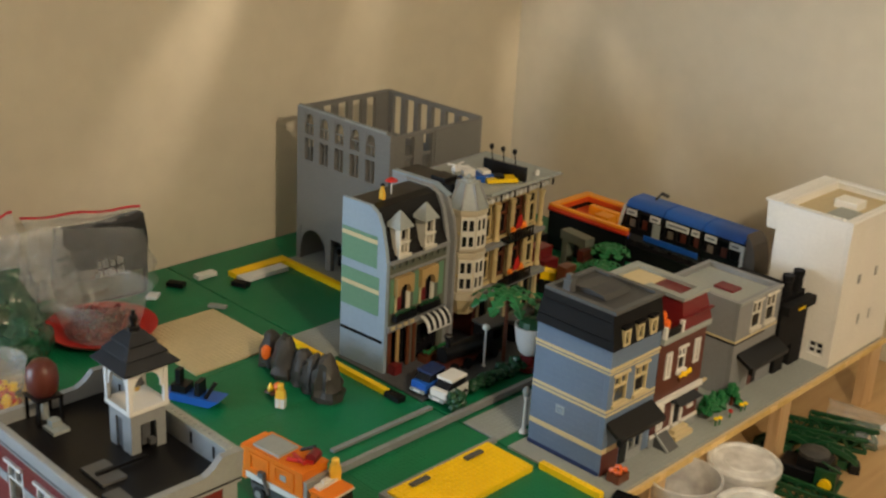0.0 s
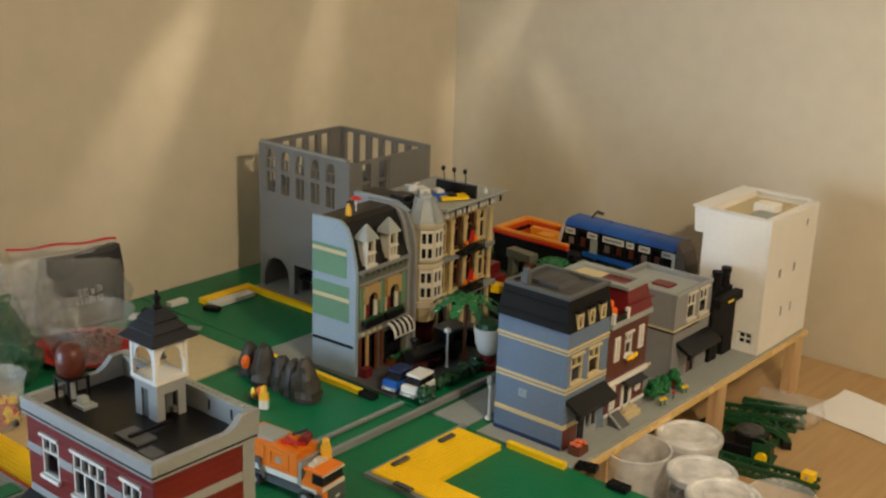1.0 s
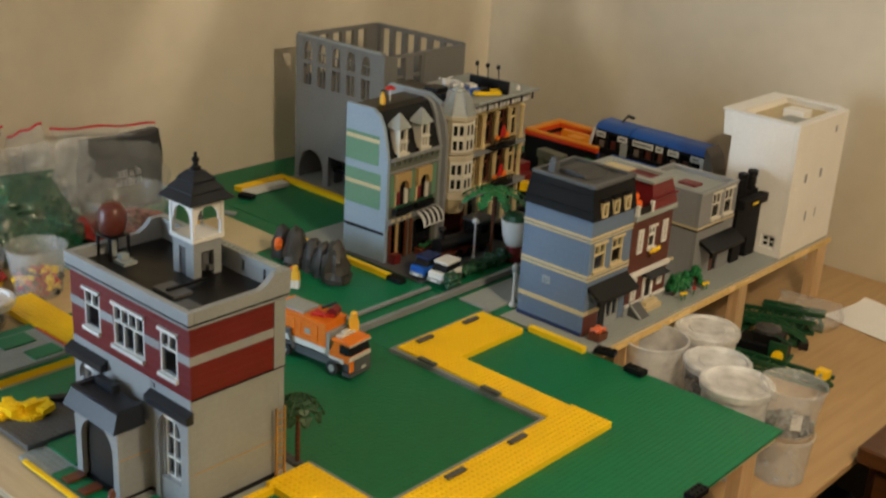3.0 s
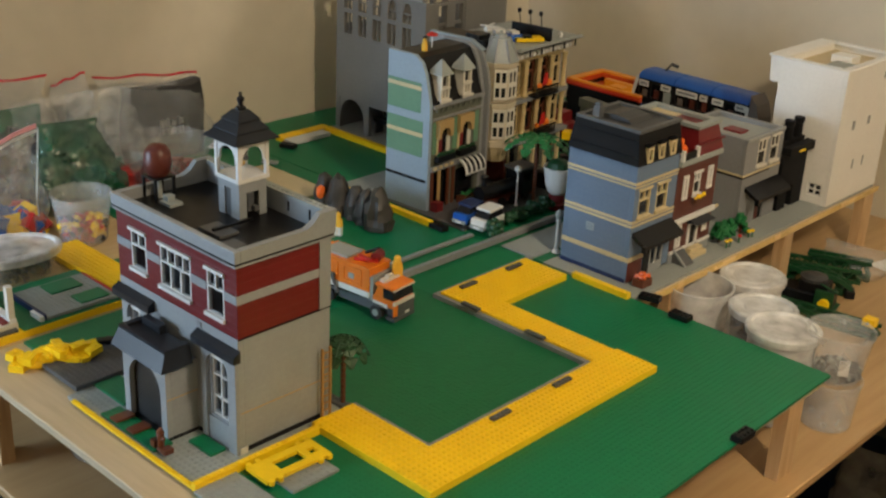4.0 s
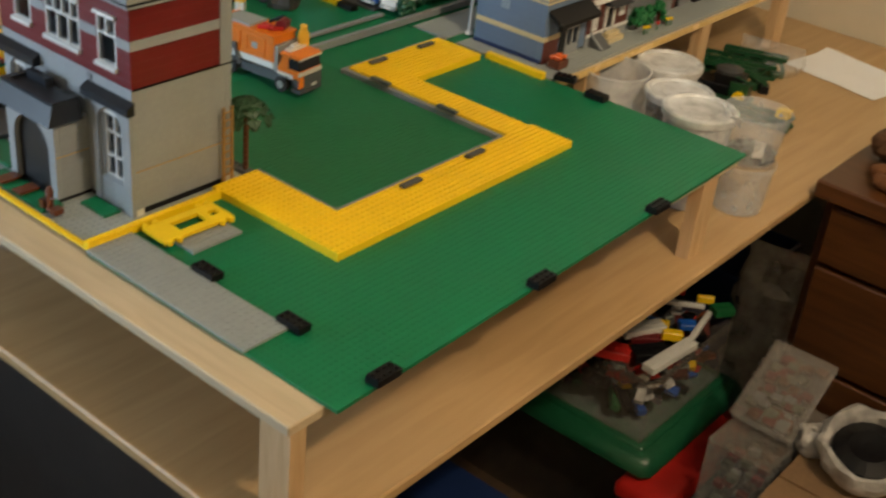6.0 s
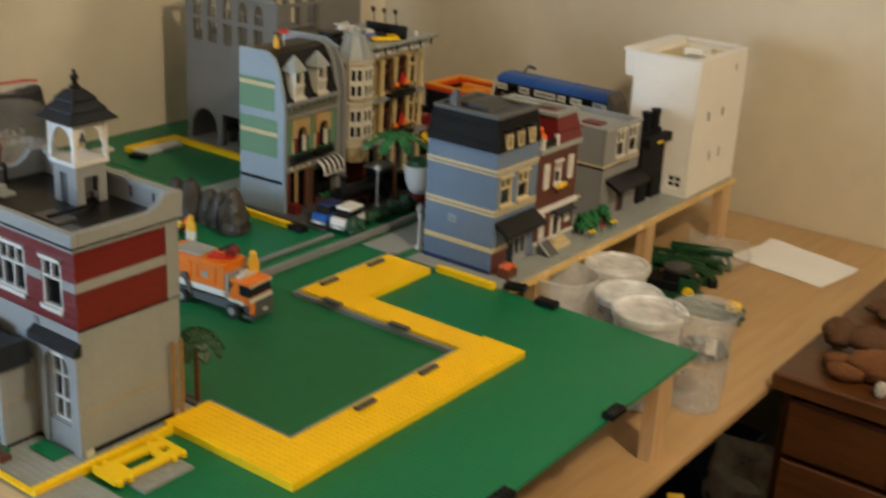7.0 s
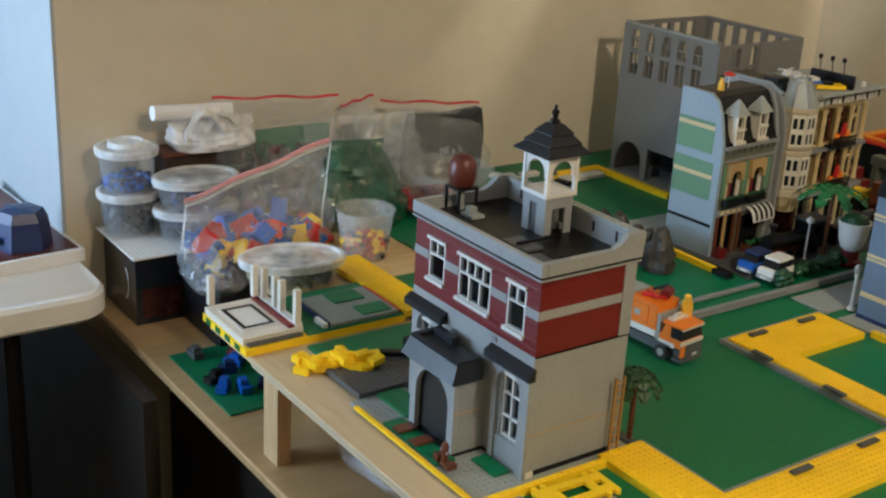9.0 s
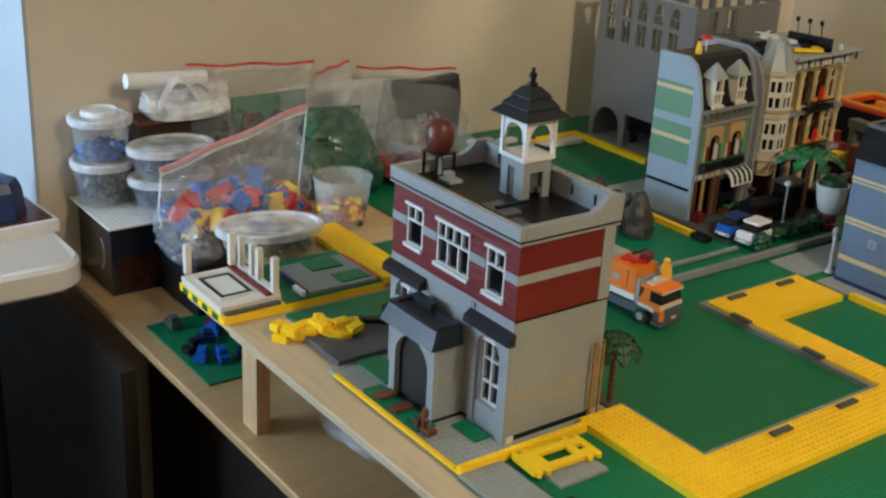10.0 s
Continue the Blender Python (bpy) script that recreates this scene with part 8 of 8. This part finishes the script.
for h in (0.102, 0.170, 0.170, 0.20):
    dw = part("drawer", Shape().box(x0 + 0.004, x0 + w - 0.004, -0.004, 0.0118, zt - h + 0.008, zt - 0.004, 0.002), OAK, ds, "wooden drawer front")
    for fx_ in (0.185, 0.80):
        hx, hz = x0 + w * fx_, zt - h / 2
        hd = part("handle", Shape().lathe(0, 0, [(0.017, 0.0), (0.015, 0.0022)], 12, 1.25, 1.0), PLUSHDK, dw, "dark metal handle plate", at=pose(hx, -0.0041, hz, 90))
        for s1 in (-1, 1):
            hd2 = Shape().rod((hx + 0.016 * s1, -0.0064, hz + 0.003), (hx + 0.011 * s1, -0.018, hz - 0.008), 0.0026).rod((hx + 0.011 * s1, -0.018, hz - 0.008), (hx, -0.019, hz - 0.011), 0.0026)
            part("bail", hd2, PLUSHDK, dw)
    zt -= h


def plush(pieces, mat, turn, x, y, label):
    """A soft toy of padded body, head and limbs."""
    t = thing("soft_toy", pose(x + 0.045, 1.450 + (y - 1.450) * 0.8 - 0.025, DTOP + 0.001, 0, 0, turn), label, "soft toy", "soft toys")
    for k, (kind, c, r) in enumerate(pieces):
        part(kind, Shape().ball([q * 0.82 for q in c], [q * 0.82 for q in r], 18, 12, 0.22, k + turn), mat, t, smooth=70)
    return t


LYING = (("body", (0, 0, 0.030), (0.062, 0.032, 0.030)), ("head", (0.075, -0.006, 0.030), (0.032, 0.030, 0.029)), ("leg", (-0.058, -0.022, 0.016), (0.034, 0.016, 0.016)), ("leg", (0.030, -0.030, 0.014), (0.016, 0.026, 0.014)), ("leg", (-0.070, 0.018, 0.016), (0.036, 0.017, 0.016)), ("ear", (0.092, 0.020, 0.044), (0.012, 0.008, 0.014)))
SITTING = (("body", (0, 0, 0.038), (0.036, 0.034, 0.040)), ("head", (0, -0.012, 0.092), (0.030, 0.029, 0.027)), ("muzzle", (0, -0.040, 0.086), (0.013, 0.013, 0.011)), ("ear", (0.026, 0.0, 0.110), (0.010, 0.006, 0.016)), ("ear", (-0.026, 0.0, 0.110), (0.010, 0.006, 0.016)), ("leg", (0.026, -0.032, 0.014), (0.014, 0.030, 0.014)), ("leg", (-0.026, -0.032, 0.014), (0.014, 0.030, 0.014)), ("arm", (0.036, -0.014, 0.050), (0.010, 0.022, 0.012)), ("arm", (-0.036, -0.014, 0.050), (0.010, 0.022, 0.012)))
FLAT = (("body", (0, 0, 0.036), (0.046, 0.030, 0.034)), ("head", (0.0, -0.012, 0.060), (0.036, 0.026, 0.024)), ("ear", (0.040, 0, 0.060), (0.016, 0.008, 0.016)), ("ear", (-0.042, 0, 0.062), (0.018, 0.008, 0.014)))
for balls, x, y, mt, turn, lb in (
        (LYING, -0.322, 1.530, PLUSHORANGE, 12, "orange brown plush toy lying along the dresser's edge"),
        (LYING, -0.352, 1.628, PLUSH, 186, "brown plush toy lying behind another on the dresser"),
        (FLAT, -0.318, 1.712, PLUSHPRINT, -6, "white plush cushion toy with a blue grey printed swirl"),
        (SITTING, -0.222, 1.650, PLUSHPATCH, -24, "white plush dog with a dark patched face on the dresser"),
        (LYING, -0.345, 1.870, PLUSH, 30, "brown plush toy lying at the back of the dresser"),
        (SITTING, -0.130, 1.600, PLUSHORANGE, -20, "orange brown plush toy sitting on the dresser"),
        (LYING, -0.180, 1.745, PLUSHDK, 80, "dark brown plush toy lying on the dresser"),
        (SITTING, -0.060, 1.700, PLUSHPATCH, 10, "white plush dog sitting among the other soft toys"),
        (FLAT, -0.200, 1.850, PLUSHDK, 20, "dark plush toy by the wall on the dresser"),
        (LYING, -0.080, 1.510, PLUSHDK, 5, "dark brown plush toy at the dresser's edge")):
    plush(balls, mt, turn, x, y, lb)
single("felt_tail", Shape().ball((0, 0, 0.012), (0.010, 0.008, 0.013), 10, 8, 0.2), PLUSHWH, "small white felt scrap lying before the plush toys", "scrap", at=pose(-0.262, 1.442, DTOP + 0.001))
single("red_ribbon", Shape().box(-0.034, 0.034, -0.004, 0.004, 0.0, 0.010, 0.002), RED, "red ribbon strip lying over the plush toys", "ribbon", at=pose(-0.240, 1.800, DTOP + 0.001, 0, 0, 30))

LIDTOP = -0.598
gt = thing("storage_bin", pose(-0.970, 1.290, FLOOR), "clear storage box with a green lid on the floor", "bin")
part("body", Shape().taper(0.02, 0.405, 0.02, 0.275, 0.0, 0.0, 0.425, 0.0, 0.295, LIDTOP - FLOOR - 0.036), HAZY, gt)
part("lid", Shape().box(-0.012, 0.474, -0.030, 0.312, LIDTOP - FLOOR - 0.0358, LIDTOP - FLOOR - 0.006, 0.014), LIDGREEN, gt, "dark green plastic lid", smooth=60)
part("lid_panel", Shape().box(0.012, 0.446, -0.006, 0.288, LIDTOP - FLOOR - 0.0058, LIDTOP - FLOOR, 0.004), LIDGREEN, gt, "raised middle of the green lid", smooth=60)
bn = thing("storage_bin", pose(-0.905, 1.294, LIDTOP + 0.0005), "clear plastic bin heaped with mixed toy bricks", "bin")
BW, BD, BH = 0.368, 0.268, 0.122
for x0, x1, y0, y1 in ((0, BW, 0, 0.003), (0, BW, BD - 0.003, BD), (0, 0.003, 0.0032, BD - 0.0032), (BW - 0.003, BW, 0.0032, BD - 0.0032)):
    part("side", Shape().box(x0, x1, y0, y1, 0, BH), BINCLEAR, bn)
for x0, x1, y0, y1 in ((-0.006, BW + 0.006, -0.006, -0.0002), (BW + 0.0002, BW + 0.006, 0.0, BD + 0.006)):
    part("rim", Shape().box(x0, x1, y0, y1, BH - 0.007, BH + 0.002), BINCLEAR, bn)
part("bottom", Shape().box(0.0032, BW - 0.0032, 0.0032, BD - 0.0032, 0, 0.003), CLEAR, bn)
rng = random.Random(77)
for mt, cnt in ((BLACK, 330), (RED, 90), (WHITE, 60), (DGRAY, 90), (YELLOW, 26), (BRIGHTBLUE, 30), (LEAF, 16), (GGRAY, 60), (BROWNRED, 50), (BROWN, 60)):
    c = Shape()
    for i in range(cnt):
        l = rng.choice((0.010, 0.014, 0.018, 0.026))
        b = Shape().box(-l, l, -0.008, 0.008, -0.005, 0.005)
        mrot = Euler((rng.uniform(-0.5, 0.5), rng.uniform(-0.5, 0.5), rng.uniform(0, 3.1))).to_matrix()
        px, py = rng.uniform(0.026, BW - 0.026), rng.uniform(0.026, BD - 0.026)
        hump = 0.016 * math.sin(math.pi * px / BW) * math.sin(math.pi * py / BD)
        pz = 0.018 + (0.094 + hump) * (1 - rng.uniform(0, 1) ** 1.5)
        c.add([mrot @ Vector(p) + Vector((px, py, pz)) for p in b.v], b.f)
    tagged(part("fill", c, mt, bn, "loose toy bricks"), kind="stuff")


def loose_piece(kind, a, b, w, h, z, mat, label):
    """A toy beam or brick lying from a to b on the heap."""
    (ax, ay), (bx, by) = a, b
    L = math.hypot(bx - ax, by - ay)
    sh = Shape().box(0, L, -w / 2, w / 2, 0, h, 0.001)
    k = max(1, int(L / 0.009))
    for i in range(k):
        sh.lathe(L * (i + 0.5) / k, 0, [(0.0026, h), (0.0026, h + 0.0016)], 8)
    single(kind, sh, mat, label, "toy piece", "loose pieces on the heap", at=pose(ax, ay, z, 0, 0, math.degrees(math.atan2(by - ay, bx - ax))))


HZ = LIDTOP + 0.1335
loose_piece("toy_beam", (-0.552, 1.295), (-0.541, 1.418), 0.024, 0.012, HZ + 0.004, WHITE, "long white toy beam lying on the bin's heap")
loose_piece("toy_bar", (-0.546, 1.420), (-0.566, 1.520), 0.010, 0.009, HZ + 0.006, WHITE, "thin white toy bar at the end of a beam")
loose_piece("toy_beam", (-0.634, 1.345), (-0.598, 1.415), 0.028, 0.012, HZ + 0.012, WHITE, "broad white toy piece on the bin's heap")
loose_piece("toy_bar", (-0.650, 1.480), (-0.580, 1.528), 0.007, 0.007, HZ + 0.010, WHITE, "thin white toy rod on the bin's heap")
loose_piece("toy_brick", (-0.650, 1.290), (-0.598, 1.318), 0.034, 0.014, HZ - 0.002, RED, "red toy brick at the bin's edge")
loose_piece("toy_brick", (-0.622, 1.352), (-0.586, 1.388), 0.020, 0.010, HZ + 0.004, DKRED, "dark red toy brick on the bin's heap")
loose_piece("toy_brick", (-0.588, 1.398), (-0.560, 1.418), 0.016, 0.014, HZ + 0.006, YELLOW, "yellow toy brick on the bin's heap")
loose_piece("toy_brick", (-0.612, 1.418), (-0.592, 1.428), 0.014, 0.012, HZ + 0.008, YELLOW, "small yellow toy brick on the bin's heap")
loose_piece("toy_brick", (-0.586, 1.450), (-0.562, 1.472), 0.022, 0.010, HZ + 0.004, BRIGHTBLUE, "blue toy brick on the bin's heap")
loose_piece("toy_bar", (-0.604, 1.545), (-0.580, 1.562), 0.010, 0.012, HZ + 0.006, YELLOW, "orange yellow toy bar at the heap's far edge")
loose_piece("toy_brick", (-0.566, 1.535), (-0.545, 1.566), 0.026, 0.014, HZ + 0.002, LEAF, "green toy piece at the bin's far corner")
loose_piece("toy_brick", (-0.665, 1.530), (-0.630, 1.548), 0.016, 0.012, HZ + 0.008, RED, "red toy brick at the heap's far edge")
loose_piece("toy_brick", (-0.596, 1.318), (-0.560, 1.372), 0.034, 0.012, HZ + 0.001, BLACK, "black toy plate on the bin's heap")

# folds of slack film between the bin and the dresser
bag(-0.505, 1.640, FLOOR + 0.001, 0.130, 0.060, 0.500, 12, "large slack clear bag between the bin and the dresser", (), 51, None, 0.02, 0.3, film=SLACK, crush=1.7)
rt = thing("storage_bin", pose(-0.540, 1.245, FLOOR), "storage box with a red lid on the floor", "bin")
part("body", Shape().taper(0.006, 0.086, 0.01, 0.33, 0.0, 0.0, 0.092, 0.0, 0.34, 0.188), HAZY, rt)
part("lid", Shape().box(-0.003, 0.098, -0.006, 0.346, 0.1882, 0.214, 0.008), RED, rt, "red plastic lid", smooth=60)


def organizer(m, w, d, h, seed, label):
    """A flat clear box with dividers, small parts and a hazy lid."""
    t = thing("organizer_box", m, label, "organizer box", "organizer boxes")
    for x0, x1, y0, y1 in ((0, w, 0, 0.003), (0, w, d - 0.003, d), (0, 0.003, 0.0032, d - 0.0032), (w - 0.003, w, 0.0032, d - 0.0032)):
        part("side", Shape().box(x0, x1, y0, y1, 0.0032, h), CLEAR, t)
    part("bottom", Shape().box(0, w, 0, d, 0.0, 0.003), CLEAR, t)
    part("lid", Shape().box(-0.002, w + 0.002, -0.002, d + 0.002, h + 0.0001, h + 0.0032, 0.001), HAZELID, t, "hazy clear lid")
    for i in range(1, 4):
        part("divider", Shape().box(0.0034, w - 0.0034, d * i / 4, d * i / 4 + 0.002, 0.0034, h - 0.003), CLEAR, t)
    rng = random.Random(seed)
    for mt in (MGRAY, BROWN, DKRED, OLIVE):
        c = Shape()
        for i in range(14):
            px, py, pz = rng.uniform(0.015, w - 0.015), rng.uniform(0.015, d - 0.015), rng.uniform(0.010, h - 0.010)
            c.box(px - 0.008, px + 0.008, py - 0.006, py + 0.006, pz - 0.005, pz + 0.005)
        tagged(part("fill", c, mt, t, "small loose parts"), kind="stuff")


for k, (x, y, turn) in enumerate(((-0.398, 1.225, -2), (-0.396, 1.228, -3), (-0.399, 1.226, -2))):
    organizer(pose(x, y, FLOOR + 0.1325 * k, 0, 0, turn), 0.100, 0.190, 0.129, k, "clear compartment box with small parts stacked before the dresser")
organizer(pose(-0.400, 1.296, FLOOR + 0.3985, 32, 0, 0), 0.100, 0.142, 0.016, 9, "flat hazy compartment box leaning on the dresser front")
cbx = thing("cardboard_box", pose(-0.285, 1.05, FLOOR), "brown cardboard box heaped with clutter before the dresser", "box")
part("box", Shape().box(0.012, 0.34, 0.0, 0.360, 0.0, 0.395), CARD, cbx)
part("flap", Shape().box(0.002, 0.338, 0.002, 0.17, 0.3952, 0.3985), CARD, cbx)
part("flap", Shape().box(0.002, 0.338, 0.174, 0.358, 0.3952, 0.3985), CARD, cbx)
CT = FLOOR + 0.399
rn = thing("basket", pose(-0.197, 1.322, CT + 0.021, 14, 0, 0), "white crumpled ring shaped basket with dark contents", "basket")
ring = Shape().lathe(0, 0, [(0.058, 0.0), (0.070, 0.008), (0.075, 0.026), (0.070, 0.040), (0.064, 0.043), (0.057, 0.034), (0.056, 0.008)], 44, cap=False)
ring.v = [(x * (1 + 0.10 * noise.noise(Vector((x, y, z)) * 42)), y * (1 + 0.10 * noise.noise(Vector((x, y, z)) * 42)), z * (1 + 0.30 * noise.noise(Vector((x, y, 0.3)) * 30))) for x, y, z in ring.v]
part("ring", ring, RINGFILM, rn, smooth=35)
part("inside", Shape().lathe(0, 0, [(0.051, 0.0), (0.052, 0.026), (0.030, 0.033), (0.010, 0.030)], 20), BLACK, rn, "dark contents")
bag(-0.272, 1.318, CT + 0.001, 0.070, 0.050, 0.045, 50, "crumpled white bag beside the basket", (), 41, film=RINGFILM)
single("yellow_block", Shape().box(-0.028, 0.028, -0.016, 0.016, 0.0, 0.022, 0.002), YELLOW, "yellow toy block lying on the cardboard box", "block", at=pose(-0.078, 1.372, CT + 0.001, 0, 0, 20))
bb = thing("blue_crate", pose(-0.700, 1.640, FLOOR), "dark blue plastic crate standing under the desk", "crate")
part("body", Shape().taper(0.010, 0.130, 0.010, 0.200, 0.0, 0.0, 0.140, 0.0, 0.210, 0.410), DKBLUE, bb)
part("rim", Shape().box(-0.006, 0.146, -0.006, 0.216, 0.4102, 0.424, 0.003), DKBLUE, bb)
sb = thing("floor_bin", pose(-0.78, 0.62, FLOOR), "dark blue plastic bin under the desk", "bin")
part("body", Shape().taper(0.01, 0.27, 0.01, 0.31, 0.0, 0.0, 0.28, 0.0, 0.32, 0.34), DKBLUE, sb)
part("rim", Shape().box(-0.006, 0.286, -0.006, 0.326, 0.3402, 0.352), DKBLUE, sb)

# ---- white folding table beyond the platform ----
TX, TY, TZ = -1.570, 0.338, -0.030
ft = thing("folding_table", pose(TX, TY, FLOOR), "white plastic folding table with dark metal legs", "table")
rad, pts = 0.055, []
x0, x1, y0, y1 = -0.76, 0.0, -1.40, 0.0
for cx, cy, a0 in ((x1 - rad, y1 - rad, 0), (x0 + rad, y1 - rad, 90), (x0 + rad, y0 + rad, 180), (x1 - rad, y0 + rad, 270)):
    for k in range(7):
        a = radians(a0 + 15 * k)
        pts.append((cx + rad * math.cos(a), cy + rad * math.sin(a)))
inner = [(-0.38 + (x + 0.38) * 0.985, -0.70 + (y + 0.70) * 0.993) for x, y in pts]
tz = TZ - FLOOR
s = Shape()
n = len(pts)
s.add([(*p, tz - 0.042) for p in inner] + [(*p, tz - 0.036) for p in pts] + [(*p, tz - 0.006) for p in pts] + [(*p, tz) for p in inner],
      [tuple(range(n - 1, -1, -1)), tuple(range(3 * n, 4 * n))] + [(k * n + i, k * n + (i + 1) % n, k * n + n + (i + 1) % n, k * n + n + i) for k in range(3) for i in range(n)])
part("tabletop", s, WHITE, ft, "rounded white plastic top", smooth=40)
for lx, ly in ((-0.10, -0.13), (-0.10, -1.26), (-0.66, -0.13), (-0.66, -1.26)):
    part("leg", Shape().rod((lx, ly, 0.0), (lx, ly, tz - 0.043), 0.0135, 10), BLACK, ft, smooth=50)
part("leg_bar", Shape().rod((-0.66, -0.13, 0.30), (-0.10, -0.13, 0.30), 0.009), BLACK, ft)
part("leg_bar", Shape().rod((-0.38, -0.13, 0.30), (-0.38, -0.50, tz - 0.055), 0.008), BLACK, ft)
part("apron_bar", Shape().box(-0.115, -0.095, -1.26, -0.10, tz - 0.062, tz - 0.0425), BLACK, ft)
bo = thing("game_box", pose(-2.115, 0.075, TZ + 0.0005, 0, 0, 4), "flat white and red box lying on the table", "box")
part("box", Shape().box(0, 0.42, 0, 0.24, 0, 0.020, 0.001), PAPER, bo)
part("cover", Shape().box(0.008, 0.412, 0.008, 0.232, 0.0202, 0.0215), BROWNRED, bo, "dark red printed cover")
hl = thing("helmet_toy", pose(-1.765, 0.262, TZ + 0.0225), "dark blue shiny rounded toy box on the flat box", "toy")
part("body", Shape().lathe(0, 0, [(0.046, 0), (0.046, 0.006), (0.041, 0.045), (0.034, 0.060), (0.010, 0.064)], 6, turn=0.4), DKBLUE, hl)
part("print", Shape().box(-0.018, 0.018, -0.0430, -0.0415, 0.010, 0.022), INK, hl)
